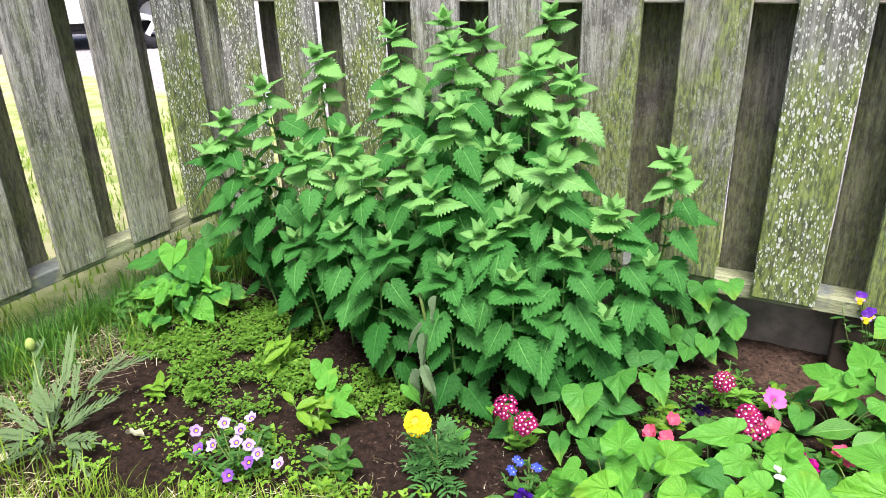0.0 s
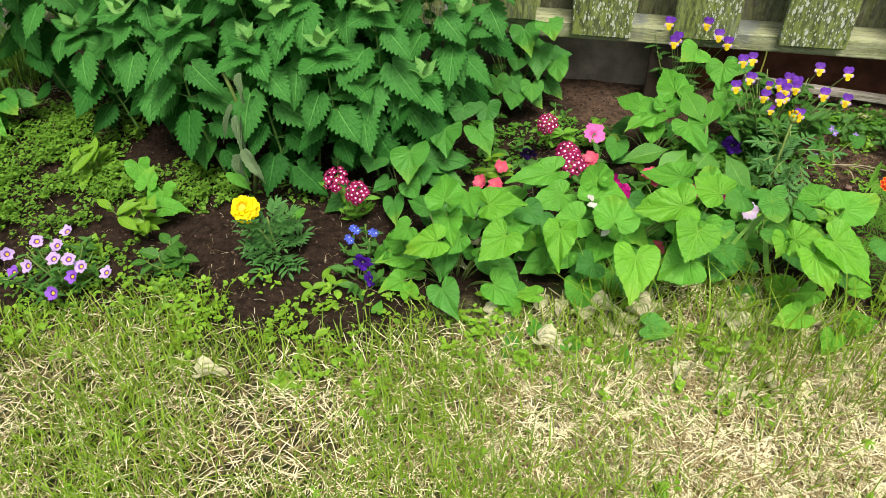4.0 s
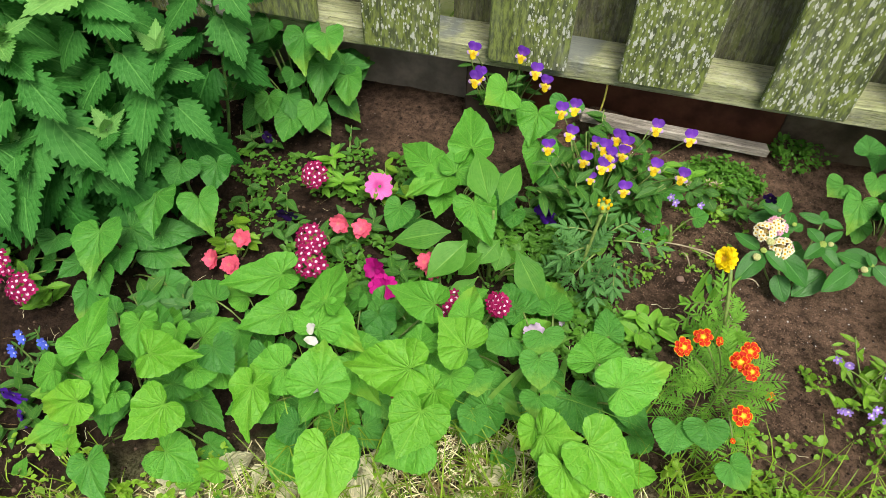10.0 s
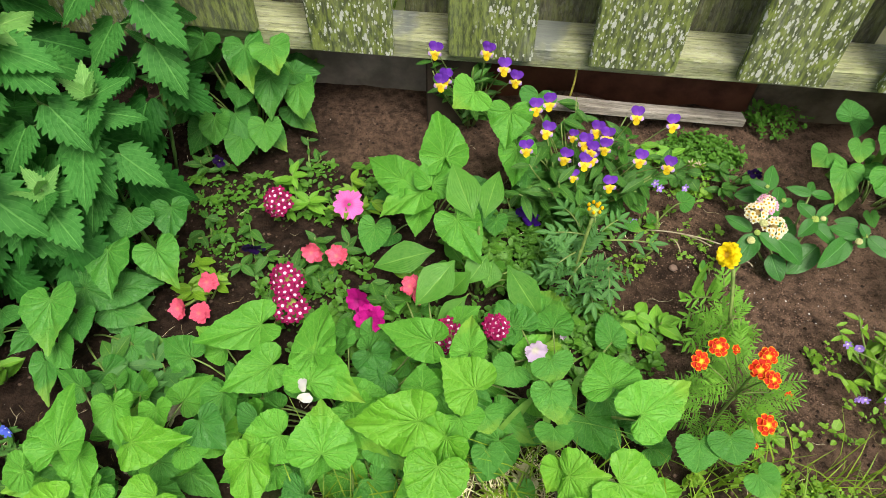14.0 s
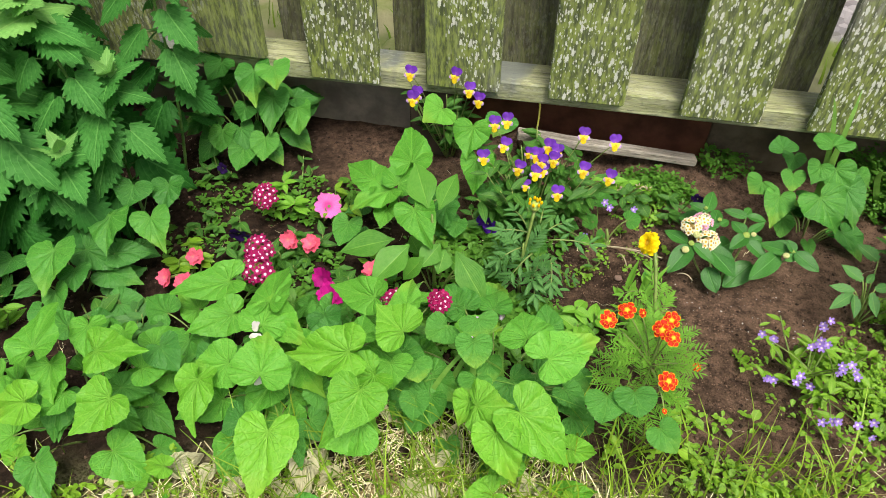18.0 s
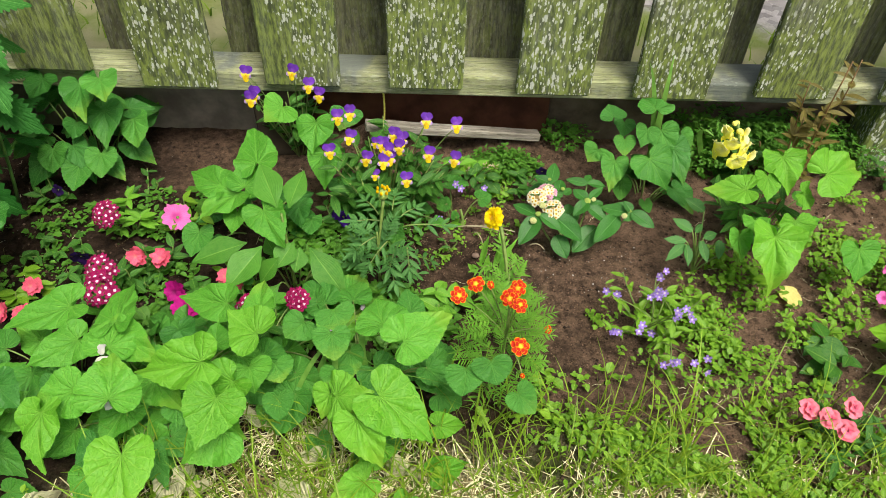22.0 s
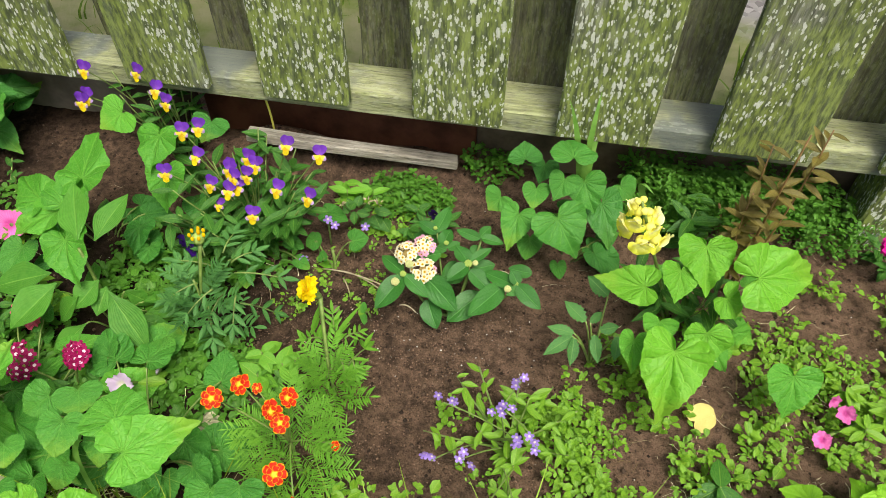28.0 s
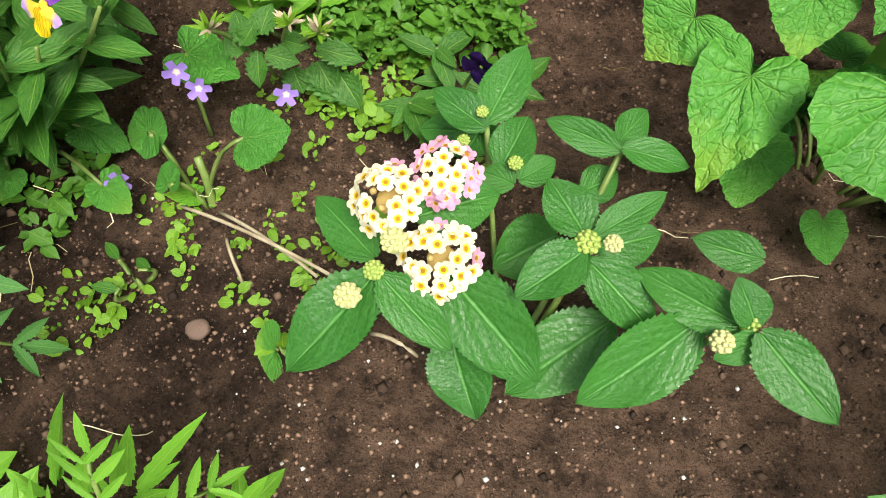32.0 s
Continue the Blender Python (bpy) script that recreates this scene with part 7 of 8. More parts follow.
for i, q in enumerate(((0.774, 1.791, 0.090), (0.811, 1.808, 0.085), (0.826, 1.810, 0.080))):
    r = random.Random(i)
    stalk("flower_stem", faded, faded.location, q, 0.0013, 0.0013, STEM, 0.01)
    for k in range(26):
        d = Vector((r.uniform(-1, 1), r.uniform(-1, 0.6), r.uniform(-0.1, 1.1))).normalized()
        blade(faded, TAN if k % 3 == 0 else SLIM_LIME, q, Vector(q) + d * r.uniform(.007, .013), 0.0024, name="seed_husk")

# ---- ground cover, grass and litter ----


BARE = (0.86, 1.14, 1.50, 1.72)


def bare_soil(x, y):
    """The raked patch before the lantana."""
    return BARE[0] < x < BARE[1] and BARE[2] + 0.25 * (x - BARE[0]) < y < BARE[3]


def pocket(x, y):
    """Small hollows of open soil among the weeds and at the lawn's edge."""
    return any(((x - a) / c) ** 2 + ((y - b) / d) ** 2 < 1.0 + 0.8 * noise.noise((x * 30, y * 30, 2)) for a, b, c, d in ((1.136, 1.285, 0.045, 0.05), (1.375, 1.43, 0.09, 0.04), (1.24, 1.47, 0.04, 0.03), (1.47, 1.50, 0.05, 0.04), (1.33, 1.70, 0.05, 0.03)))


def weed_leaf(base, d, length, width, cup):
    """A tiny oval leaf, creased along its middle."""
    x = Vector((-d.y, d.x, 0)).normalized() * (width * 0.5)
    up = Vector((0, 0, cup * width))
    v, u = [base], [(0.5, 0.0)]
    for t, w in ((0.28, 0.86), (0.66, 0.9)):
        m = base + d * (length * t)
        v += [m - x * w + up, m, m + x * w + up]
        u += [(0, t), (0.5, t), (1, t)]
    v.append(base + d * length - Vector((0, 0, 0.08 * length)))
    u.append((0.5, 1.0))
    return v, [(0, 2, 1), (0, 3, 2), (1, 2, 5, 4), (2, 3, 6, 5), (4, 5, 7), (5, 6, 7)], u


def weeds(name, spots, seed, mat, leaf=0.0068, label="bright green chickweed creeping over the soil"):
    r = random.Random(seed)
    pieces = []
    for (x, y, _), rx, ry, n, h in spots:
        for i in range(int(n * 2.7)):
            a, q = r.uniform(0, 2 * math.pi), 1.15 * math.sqrt(r.random())
            px, py = x + math.cos(a) * rx * q, y + math.sin(a) * ry * q
            if noise.noise((px * 10, py * 10, seed)) < r.uniform(-0.3, 0.45) - (0.25 if seed in (1, 4, 5) else 0.0) or (seed in (2, 3) and bare_soil(px, py)) or (seed in (2, 6) and pocket(px, py)) or (seed == 2 and r.random() < 0.28):
                continue
            z = height(px, py)
            top = Vector((px, py, z + h * r.uniform(0.15, 1.0)))
            big = 1.6 if r.random() < 0.05 and seed != 1 else 1.0
            for k in range(r.randint(4, 8)):
                w = r.uniform(0, 2 * math.pi)
                s = leaf * (0.6 + 1.5 * r.random() ** 2.2) * big
                d = Vector((math.cos(w), math.sin(w), r.uniform(-0.3, 0.7))).normalized()
                o = top + Vector((r.uniform(-1, 1), r.uniform(-1, 1), r.uniform(-1, 0.3))) * leaf
                if seed == 3:
                    pieces.append(sprig_leaf(o, d, (0, -0.3, 1), s, s * r.uniform(0.5, 0.75)))
                else:
                    pieces.append(weed_leaf(o, d, s, s * r.uniform(0.5, 0.8), r.uniform(0.0, 0.35)))
    return joined(name, pieces, mat, label, "ground cover")


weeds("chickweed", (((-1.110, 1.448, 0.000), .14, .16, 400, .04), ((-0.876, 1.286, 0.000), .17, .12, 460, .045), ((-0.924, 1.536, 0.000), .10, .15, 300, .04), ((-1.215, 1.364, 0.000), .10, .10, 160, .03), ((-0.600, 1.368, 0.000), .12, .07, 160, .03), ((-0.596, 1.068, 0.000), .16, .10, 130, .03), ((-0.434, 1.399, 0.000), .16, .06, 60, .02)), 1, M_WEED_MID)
weeds("chickweed", (((1.129, 1.522, 0.000), .14, .12, 230, .04), ((1.248, 1.550, 0.000), .12, .12, 200, .035), ((1.380, 1.647, 0.000), .14, .08, 180, .03), ((1.445, 1.565, -0.000), .12, .10, 150, .03), ((1.563, 1.763, 0.000), .10, .08, 190, .05), ((1.212, 1.443, 0.000), .16, .09, 260, .04), ((1.599, 1.644, 0.000), .1, .05, 70, .03), ((1.483, 1.525, 0.000), .12, .10, 120, .03), ((0.95, 1.335, 0.000), .12, .06, 170, .03), ((1.06, 1.29, 0.000), .16, .06, 330, .025), ((1.31, 1.25, 0.000), .20, .06, 380, .025)), 2, M_WEED)
weeds("chickweed", (((0.842, 1.795, 0.000), .026, .034, 34, .018), ((0.808, 1.729, 0.000), .05, .05, 22, .008), ((0.837, 1.854, 0.000), .03, .04, 24, .02), ((0.829, 1.798, 0.000), .05, .05, 12, .02), ((0.860, 1.778, 0.000), .06, .05, 30, .02), ((0.789, 1.728, 0.000), .07, .05, 16, .01), ((0.723, 1.658, 0.000), .04, .02, 16, .01), ((0.832, 1.662, 0.000), .03, .05, 8, .008)), 3, M_WEED, 0.0047)
weeds("clover", (((-0.8, 1.0, 0), .4, .14, 200, .03), ((-0.1, 1.02, 0), .3, .12, 150, .03), ((0.35, 1.1, 0), .25, .10, 140, .03), ((0.9, 1.25, 0), .3, .06, 60, .04), ((0.3, 0.8, 0), .7, .25, 130, .02), ((1.3, 1.28, 0), .3, .10, 170, .03)), 6, M_CLOVER, 0.008, "small green clover and weeds along the lawn edge")
weeds("creeping_weed", (((0.372, 1.453, 0.000), .14, .07, 200, .03), ((0.024, 1.627, 0.000), .08, .07, 36, .02), ((0.226, 1.748, -0.000), .08, .06, 40, .02), ((0.530, 1.679, 0.000), .10, .08, 160, .03), ((0.643, 1.497, -0.000), .10, .07, 130, .03), ((0.285, 1.550, 0.000), .12, .06, 90, .025), ((0.560, 1.515, 0.000), .08, .08, 70, .02), ((0.595, 1.721, 0.000), .10, .05, 40, .02), ((0.053, 1.709, 0.000), .10, .06, 26, .02)), 4, M_WEED_DARK, 0.0085, "low dark green weeds between the flowers")
weeds("thyme_patch", (((0.850, 1.893, 0.000), .07, .035, 190, .035), ((1.346, 1.925, 0.000), .08, .05, 300, .10), ((1.290, 1.975, 0.000), .08, .04, 160, .10), ((1.440, 1.965, 0.000), .09, .05, 260, .10), ((0.993, 1.980, 0.000), .05, .03, 60, .05), ((1.245, 1.885, 0.000), .06, .04, 130, .06), ((1.540, 1.930, 0.000), .06, .05, 130, .07)), 5, M_WEED_DARK, 0.006, "fine-leaved thyme-like ground cover by the fence")


def grass(name, spots, seed, mat, n_seg, length, width, lying, label, category):
    r = random.Random(seed)
    pieces = []
    for (x0, x1, y0, y1), n, test in spots:
        for i in range(n):
            x, y = r.uniform(x0, x1), r.uniform(y0, y1)
            if test is not None and r.random() > test(x, y):
                continue
            b = Vector((x, y, height(x, y) - 0.001))
            w = r.uniform(0, 2 * math.pi)
            l = length * r.uniform(0.45, 1.35)
            out = Vector((math.cos(w), math.sin(w), 0))
            side = Vector((-math.sin(w), math.cos(w), 0)) * (width * r.uniform(0.6, 1.3) * 0.5)
            if lying:
                b.z += r.uniform(0.001, 0.014)
                bow = Vector((-math.sin(w), math.cos(w), 0)) * (l * r.uniform(-0.06, 0.06))
                pts = [b + out * (l * t) + bow * (4 * t * (1 - t)) + Vector((0, 0, r.uniform(-0.004, 0.006))) for t in (0, 0.35, 0.7, 1)]
            else:
                lean = r.uniform(0.1, 0.9)
                pts = [b + out * (l * lean * t * t) + Vector((0, 0, l * t * (1 - 0.45 * lean * t))) for t in (0, 0.35, 0.7, 1)]
            v, u, f = [], [], []
            m = len(pts)
            for k, q in enumerate(pts):
                s = 1 - 0.85 * (k / (m - 1)) ** 2 if not lying else 1.0
                v += [q - side * s, q + side * s]
                u += [(0.2, k / (m - 1)), (0.8, k / (m - 1))]
                if k:
                    f.append((2 * k - 2, 2 * k - 1, 2 * k + 1, 2 * k))
            pieces.append((v, f, u))
    return joined(name, pieces, mat, label, category)


def lawn_share(x, y):
    if pocket(x, y):
        return 0.0
    d = edge_y(x) - y + 0.22 * noise.noise((x * 3, y * 3, 1))
    return min(1.0, max(0.0, 0.35 + d * 4))


def dry_spot(x, y):
    """How far straw takes the place of green blades: most round one spot of the lawn."""
    return math.exp(-((x - 0.88) / 0.60) ** 2 - ((y - 0.98) / 0.33) ** 2)


def patchy(x, y):
    return lawn_share(x, y) * (1.0 - 0.85 * dry_spot(x, y)) * (0.25 + 0.75 * max(0.0, min(1.0, 0.5 + 1.6 * noise.noise((x * 4.5, y * 4.5, 8)))))


def off_bed(x, y):
    return max(0.0, lawn_share(x, y) - 0.25) * 1.3 * (0.30 + 0.70 * dry_spot(x, y)) * max(0.0, min(1.0, (2.1 - x) / 0.5, (y - 0.33) / 0.25))


def not_raked(x, y):
    return 0.0 if bare_soil(x, y) or (0.78 < x < 1.2 and 1.4 < y < 1.75) else 1.0


def off_pocket(x, y):
    return 0.0 if pocket(x, y) else 1.0


def before_gravel(x, y):
    return 1.0 if y + 0.262 * x < 2.85 else 0.03


grass("lawn_grass", (((-1.4, 2.1, 0.35, 1.35), 100000, patchy),), 11, M_GRASS, 3, 0.05, 0.0024, False, "green grass blades of a thin mown lawn", "grass")
grass("dry_grass", (((-1.4, 2.1, 0.35, 1.35), 165000, off_bed),), 12, M_STRAW, 2, 0.048, 0.0012, True, "pale dry mown grass clippings lying on the lawn", "dry grass")
grass("straw_bits", (((-1.2, 1.7, 1.05, 1.9), 800, not_raked), ((1.05, 1.75, 1.28, 1.70), 420, not_raked), ((-0.45, 0.05, 0.98, 1.4), 200, None)), 15, M_STRAW, 2, 0.022, 0.0005, True, "fine bits of dry straw scattered on the soil", "straw")
grass("corner_grass", (((0.72, 1.45, 1.06, 1.36), 360, off_pocket), ((0.78, 1.10, 1.22, 1.36), 80, off_pocket), ((-1.45, -0.75, 0.62, 0.86), 320, None), ((-1.46, -1.24, 0.8, 1.8), 260, None), ((0.5, 1.2, 1.02, 1.24), 330, None), ((0.3, 0.75, 1.10, 1.30), 260, None)), 13, M_GRASS, 3, 0.11, 0.0026, False, "long uncut grass along the fence and bed edge", "grass")
# dark weed colour on this grass paints the shade at the fence foot
grass("fence_grass", (((-1.50, -1.26, 0.5, 1.9), 1500, None), ((-1.52, -1.42, 0.4, 1.9), 3400, None)), 16, M_WEED_DARK, 3, 0.10, 0.0030, False, "uncut grass along the fence foot, coloured dark for shade", "grass")
grass("fence_straw", (((-1.48, -1.20, 0.5, 1.7), 1500, None),), 17, M_STRAW, 2, 0.09, 0.0008, True, "dead grass stalks lying along the fence foot", "dry grass")
grass("outer_straw", (((-1.4, 4.5, -3.0, 0.6), 6000, None), ((1.6, 4.5, 0.5, 1.3), 3000, None)), 18, M_STRAW, 2, 0.05, 0.003, True, "dry clippings on the open lawn", "dry grass")
grass("outer_grass", (((-3.6, -1.6, 0.5, 4.5), 6000, before_gravel), ((-1.6, 2.4, 2.1, 4.2), 3500, before_gravel), ((-1.4, 4.5, -3.0, 0.35), 7000, None), ((2.1, 4.5, 0.35, 1.3), 2000, None)), 14, M_GRASS, 3, 0.06, 0.006, False, "lawn grass beyond the fence", "grass")

# soil crumbs, perlite, pebbles


def crumbs(name, n, box, lo_, hi_, mat, label, category, seed):
    r = random.Random(seed)
    pieces = []
    for i in range(n):
        x, y = r.uniform(box[0], box[1]), r.uniform(box[2], box[3])
        s = lo_ + (hi_ - lo_) * r.random() ** 3
        c = Vector((x, y, height(x, y) + s * 0.2))
        v = [c + Vector((dx, dy, dz)) * s * r.uniform(0.6, 1.2) for dx, dy, dz in ((1, 0, 0), (-1, 0, 0), (0, 1, 0), (0, -1, 0), (0, 0, 0.8), (0, 0, -0.8))]
        f = [(0, 2, 4), (2, 1, 4), (1, 3, 4), (3, 0, 4), (2, 0, 5), (1, 2, 5), (3, 1, 5), (0, 3, 5)]
        pieces.append((v, f, [(0, 0)] * 6))
    return joined(name, pieces, mat, label, category)


crumbs("soil_crumbs", 18000, (-1.2, 1.75, 0.98, 1.98), 0.0008, 0.0045, M_CLOD, "loose dark brown crumbs of garden soil", "soil", 1)
crumbs("soil_crumbs", 30000, (0.66, 1.25, 1.42, 1.95), 0.0004, 0.0020, M_CLOD_RED, "fine reddish-brown soil crumbs round the lantana", "soil", 2)
crumbs("perlite", 150, (0.80, 1.10, 1.56, 1.69), 0.0005, 0.0019, M_PERLITE, "white perlite grains scattered on the soil", "perlite", 3)
crumbs("perlite", 260, (-0.4, 1.6, 1.3, 1.95), 0.0004, 0.0015, M_PERLITE, "white perlite grains scattered on the soil", "perlite", 4)
pebble = new("pebble", ball_mesh("pebble", M_PEBBLE, 0.6, 0.15, 3, 3))
pebble.matrix_world = Matrix.Translation((0.792, 1.657, 0.004)) @ Matrix.Diagonal((0.0135, 0.0125, 0.012, 1))
tagged(pebble, "small smooth reddish-brown pebble on the soil", "stone")

# dry leaves on the lawn edge
DEAD = [(0.219, 1.166, 0.020), (0.266, 1.174, 0.020), (0.314, 1.154, 0.020), (0.375, 1.178, 0.020), (0.328, 1.111, 0.015), (0.288, 1.063, 0.012), (0.401, 1.059, 0.012), (0.478, 1.078, 0.012), (0.546, 1.065, 0.012), (0.554, 1.143, 0.015), (0.391, 1.199, 0.030), (0.322, 1.168, 0.025), (0.148, 1.126, 0.015), (0.523, 1.122, 0.012), (0.603, 1.072, 0.012)]
for i in range(46):
    r = random.Random(900 + i)
    x = r.uniform(0.05, 0.68)
    y = edge_y(x) + r.gauss(-0.02, 0.07)
    if i < 5:
        x, y = r.uniform(-1.2, 0.2), edge_y(0) - r.uniform(0.05, 0.3)
    s = r.uniform(0.026, 0.050)
    w = r.uniform(0, 6.28)
    b = Vector((x, y, height(x, y) + 0.018))
    if 5 <= i < 20:
        b = Vector(DEAD[i - 5]) + Vector((0, 0, 0.014))
    ob = new("dry_leaf", DRYLEAF[i % 4])
    ob.matrix_world = aim(b, (math.cos(w), math.sin(w), r.uniform(-0.1, 0.2)), (r.uniform(-.4, .4), r.uniform(-.4, .4), 1), s * 0.8, s, s * 0.7)
    tagged(ob, "curled papery dead leaf lying in the dry grass", "dry leaf", "dry leaves")

ob = new("dry_leaf", leaf_mesh("dry_leaf", plain_material("yellow_leaf", (0.55, 0.46, 0.12), (0.74, 0.64, 0.25), 60.0, 0.7, 0.3, False, 0.2), ROUND_W, 12, 4, lobe=0.2, curl=0.1, fold=0.2, wave=0.05))
ob.matrix_world = aim((1.312, 1.560, 0.014), (0.6, 0.5, 0.0), (0.1, -0.3, 1), 0.036, 0.036, 0.03)
tagged(ob, "fallen yellowed leaf lying on the soil", "dry leaf", "dry leaves")

# arching grass blades, a dry stem and the yellow string
tuft = thing("grass_tuft", (0.617, 1.308, 0.000), "tuft of long arching grass blades through the violets", "grass")
for b, m_, t in (((0.633, 1.347, 0.050), (0.598, 1.408, 0.170), (0.666, 1.397, 0.100)), ((0.546, 1.348, 0.020), (0.579, 1.382, 0.160), (0.650, 1.431, 0.130)), ((0.481, 1.325, 0.030), (0.534, 1.368, 0.120), (0.758, 1.329, 0.080)), ((0.604, 1.316, 0.040), (0.557, 1.365, 0.180), (0.648, 1.349, 0.090)), ((0.529, 1.333, 0.050), (0.584, 1.380, 0.170), (0.631, 1.375, 0.130))):
    q = [Vector(b), Vector(m_), Vector(t)]
    pts = [q[0].lerp(q[1], s).lerp(q[1].lerp(q[2], s), s) for s in [k / 10 for k in range(11)]]
    side = Vector((0.0044, 0.0, 0.0015))
    v = [w for k, z in enumerate(pts) for w in (z - side * (1 - (k / 10) ** 3), z + side * (1 - (k / 10) ** 3))]
    put("blade", mesh_of("blade", [w - q[0] for w in v], [(2 * k, 2 * k + 1, 2 * k + 3, 2 * k + 2) for k in range(10)], M_BLADE, [(0.3 + 0.4 * (k % 2), k // 2 / 10) for k in range(22)]), tuft, Matrix.Translation(q[0]))
fence_grass = thing("grass_tuft", (1.235, 1.969, 0.000), "long grass blades standing against the fence", "grass")
for b, m_, t in (((1.134, 1.920, 0.020), (1.128, 1.905, 0.220), (1.134, 1.938, 0.270)), ((1.140, 1.921, 0.020), (1.121, 1.916, 0.200), (1.091, 1.925, 0.260)), ((1.260, 1.952, 0.020), (1.192, 1.925, 0.160), (1.241, 1.902, 0.120)), ((1.145, 1.922, 0.020), (1.130, 1.914, 0.180), (1.152, 1.978, 0.220))):
    q = [Vector(c) - Vector((0, 0.035, 0)) for c in (b, m_, t)]
    pts = [q[0].lerp(q[1], s).lerp(q[1].lerp(q[2], s), s) for s in [k / 10 for k in range(11)]]
    side = Vector((0.005, 0.0, 0.0015))
    v = [w for k, z in enumerate(pts) for w in (z - side * (1 - (k / 10) ** 3), z + side * (1 - (k / 10) ** 3))]
    put("blade", mesh_of("blade", [w - q[0] for w in v], [(2 * k, 2 * k + 1, 2 * k + 3, 2 * k + 2) for k in range(10)], M_BLADE, [(0.3 + 0.4 * (k % 2), k // 2 / 10) for k in range(22)]), fence_grass, Matrix.Translation(q[0]))
for b, t in (((0.752, 1.727, 0.006), (0.862, 1.693, 0.030)), ((0.778, 1.728, 0.006), (0.851, 1.695, 0.020)), ((0.888, 1.670, 0.020), (0.914, 1.665, 0.015)), ((0.806, 1.689, 0.004), (0.790, 1.711, 0.010))):
    ob = stalk("twig", None, b, t, 0.0012, 0.001, STEM_DRY, 0.008)
    tagged(ob, "thin pale dry stem lying across the soil", "twig", "dry stems")
string = stalk("string", None, (0.614, 1.934, 0.165), (0.610, 1.948, 0.062), 0.0019, 0.0019, plain_material("yellow_string", (0.55, 0.50, 0.08), (0.75, 0.70, 0.15), 200.0), 0.003, (1, 0, 0))
tagged(string, "short yellow string hanging under the fence rail", "string")

# ---- the car on the drive beyond the fence ----
M_WHITE = plain_material("white_car_paint", (0.74, 0.75, 0.76), (0.80, 0.81, 0.82), 3.0, 0.25, 0.0)
M_TYRE = plain_material("tyre_rubber", (0.015, 0.015, 0.016), (0.03, 0.03, 0.032), 40.0, 0.8)
M_RIM = plain_material("alloy_rim", (0.45, 0.46, 0.48), (0.60, 0.61, 0.63), 20.0, 0.35)
M_GLASS = plain_material("dark_car_glass", (0.02, 0.025, 0.03), (0.03, 0.035, 0.04), 5.0, 0.05, 0.0)
car = thing("car", (-8.3, 5.9, 0.0), "white parked car on the gravel drive", "car")
cm = Matrix.Translation((-8.3, 5.9, 0)) @ pose(0, 0, 0, 0, 0, 40)


def car_body(name, profile, half, mat, lab=""):
    bm = bmesh.new()
    rings = [[bm.verts.new((x, s * half * k, z)) for x, z in profile] for s, k in ((-1, 0.93), (-1, 1.0), (1, 1.0), (1, 0.93))]
    n = len(profile)
    for a, b in zip(rings, rings[1:]):
        for i in range(n):
            bm.faces.new((a[i], a[(i + 1) % n], b[(i + 1) % n], b[i]))
    bm.faces.new(rings[0][::-1])
    bm.faces.new(rings[-1])
    for v in rings[1] + rings[2]:
        v.co.y *= 0.985
    bmesh.ops.recalc_face_normals(bm, faces=bm.faces)
    bmesh.ops.bevel(bm, geom=bm.edges[:], offset=0.03, segments=2, affect="EDGES")
    me = bpy.data.meshes.new(name)
    bm.to_mesh(me)
    bm.free()
    me.materials.append(mat)
    return put(name, me, car, cm, lab)


car_body("body", [(-2.2, 0.32), (2.15, 0.32), (2.25, 0.55), (2.2, 0.75), (1.1, 0.95), (-1.6, 1.0), (-2.2, 0.92), (-2.28, 0.6)], 0.88, M_WHITE)
car_body("cabin", [(-1.75, 0.98), (1.05, 0.95), (0.35, 1.42), (-1.2, 1.45)], 0.76, M_GLASS, "dark glazed cabin")
car_body("sill", [(-2.1, 0.2), (2.1, 0.2), (2.12, 0.34), (-2.12, 0.34)], 0.84, M_TYRE, "black lower sill")


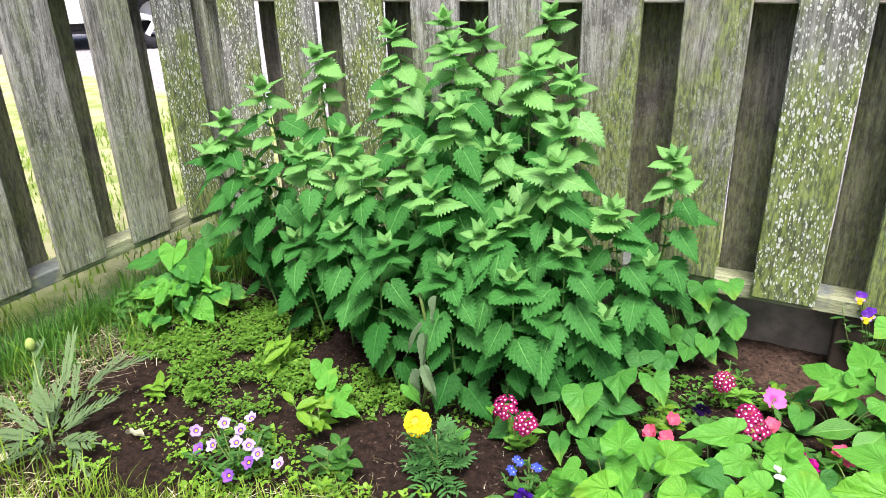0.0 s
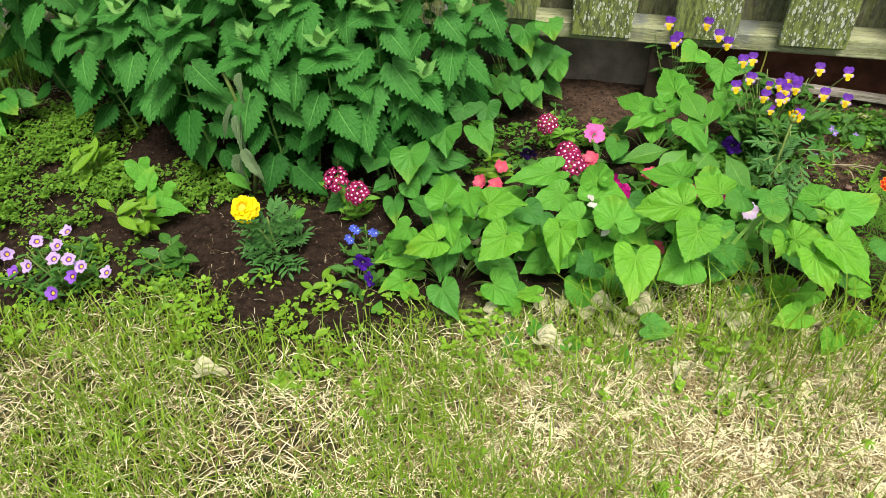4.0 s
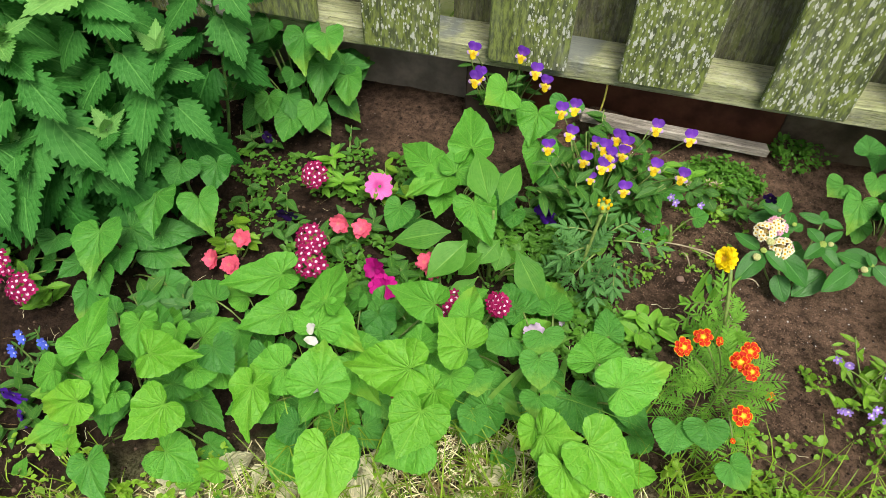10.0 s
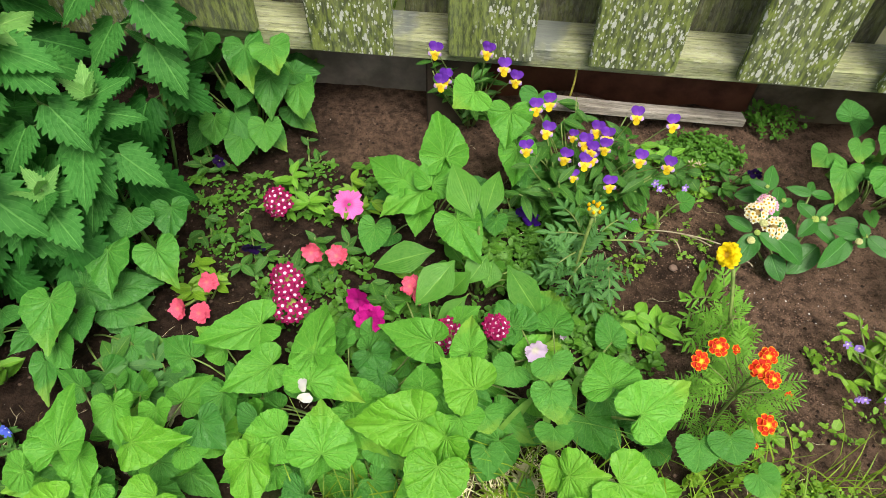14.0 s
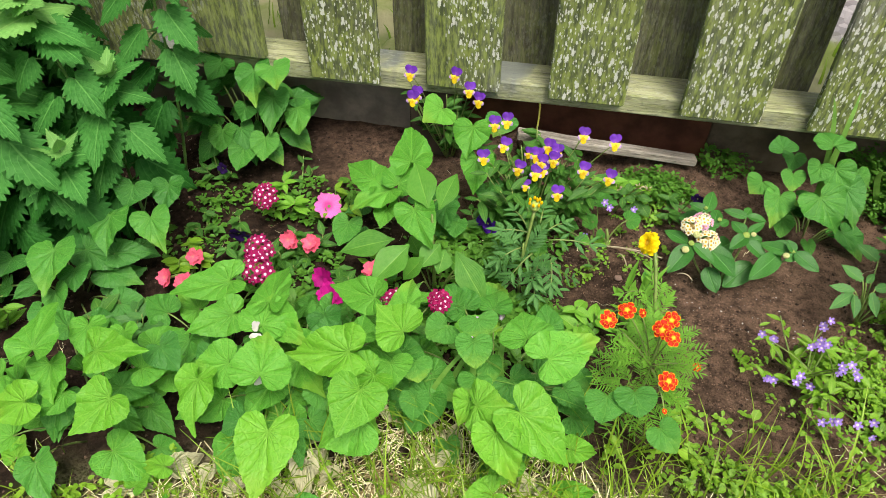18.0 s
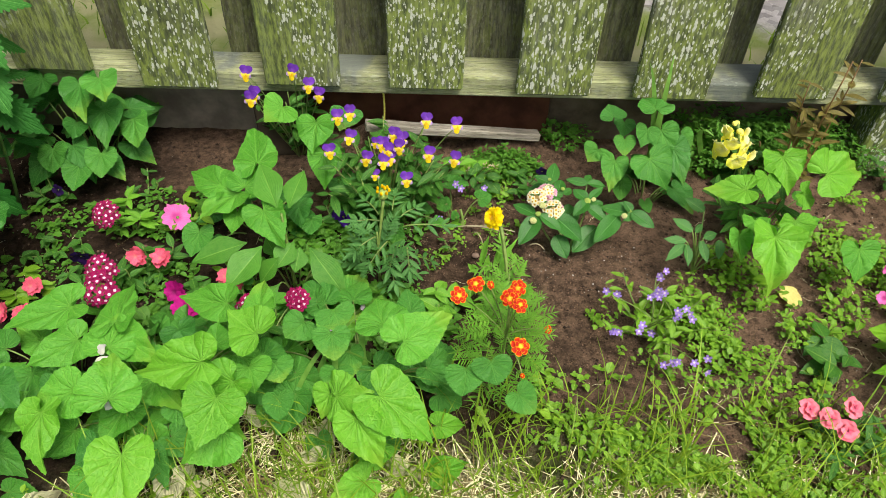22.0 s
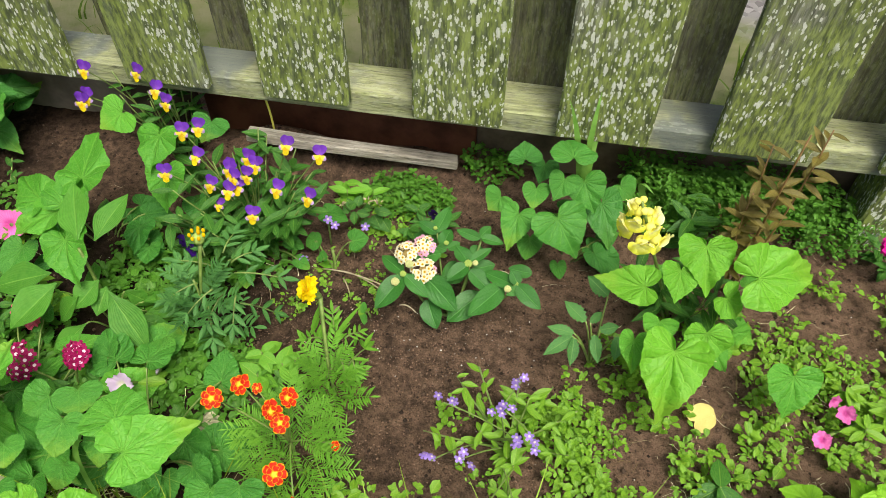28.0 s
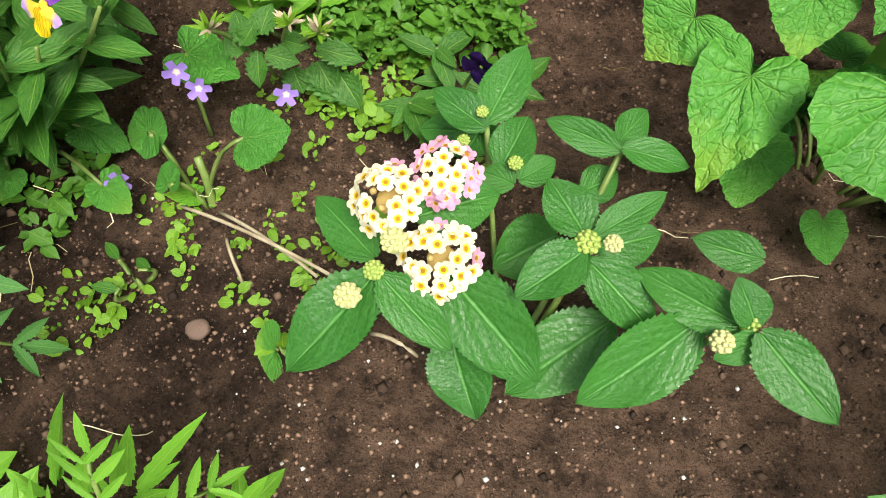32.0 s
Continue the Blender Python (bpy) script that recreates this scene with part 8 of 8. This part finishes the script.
def disc(radius, width, rim=False):
    prof = [(radius * 0.62, -width / 2), (radius * 0.94, -width / 2), (radius, -width / 2 + 0.03), (radius, width / 2 - 0.03), (radius * 0.94, width / 2), (radius * 0.62, width / 2)]
    v, f, n = [], [], 28
    for k in range(n):
        a = 2 * math.pi * k / n
        v += [(r_ * math.cos(a), y, r_ * math.sin(a)) for r_, y in prof]
    for k in range(n):
        for i in range(6):
            a, b = k * 6 + i, k * 6 + (i + 1) % 6
            c, d = (k + 1) % n * 6 + (i + 1) % 6, (k + 1) % n * 6 + i
            f.append((a, b, c, d))
    return v, f


tv, tf = disc(0.33, 0.22)
TYRE = mesh_of("tyre", tv, tf, M_TYRE)
spoke = bmesh.new()
for k in range(5):
    g = bmesh.ops.create_cube(spoke, size=1.0)["verts"]
    bmesh.ops.scale(spoke, vec=(0.06, 0.03, 0.2), verts=g)
    bmesh.ops.translate(spoke, vec=(0, 0, 0.11), verts=g)
    bmesh.ops.rotate(spoke, cent=(0, 0, 0), matrix=Matrix.Rotation(2 * math.pi * k / 5, 3, "Y"), verts=g)
RIM = bpy.data.meshes.new("rim")
spoke.to_mesh(RIM)
spoke.free()
RIM.materials.append(M_RIM)
for wx in (-1.35, 1.4):
    for wy in (-0.82, 0.82):
        m = cm @ Matrix.Translation((wx, wy, 0.33))
        wheel = keep_pose(put("wheel", TYRE, car, m), m)
        put("rim", RIM, wheel, m @ Matrix.Translation((0, 0.09 * (1 if wy > 0 else -1), 0)))
        done(wheel)

# fallen white petals caught on the violet leaves
for i, q in enumerate(((0.283, 1.318, 0.140), (0.291, 1.324, 0.145), (0.328, 1.268, 0.130))):
    ob = new("fallen_petal", PETAL_WHITE[i % 3])
    ob.matrix_world = aim(q, (math.cos(i * 2), math.sin(i * 2), 0.3), (0, -0.4, 1), 0.012, 0.018, 0.016)
    tagged(ob, "limp white petal fallen on a violet leaf", "petal", "fallen petals")

stub = stalk("twig", None, (1.370, 1.923, 0.000), (1.346, 1.898, 0.090), 0.0026, 0.0022, STEM_RED, 0.004, (1, 0, 0))
tagged(stub, "short reddish-brown dead stem standing in the soil", "twig", "dry stems")
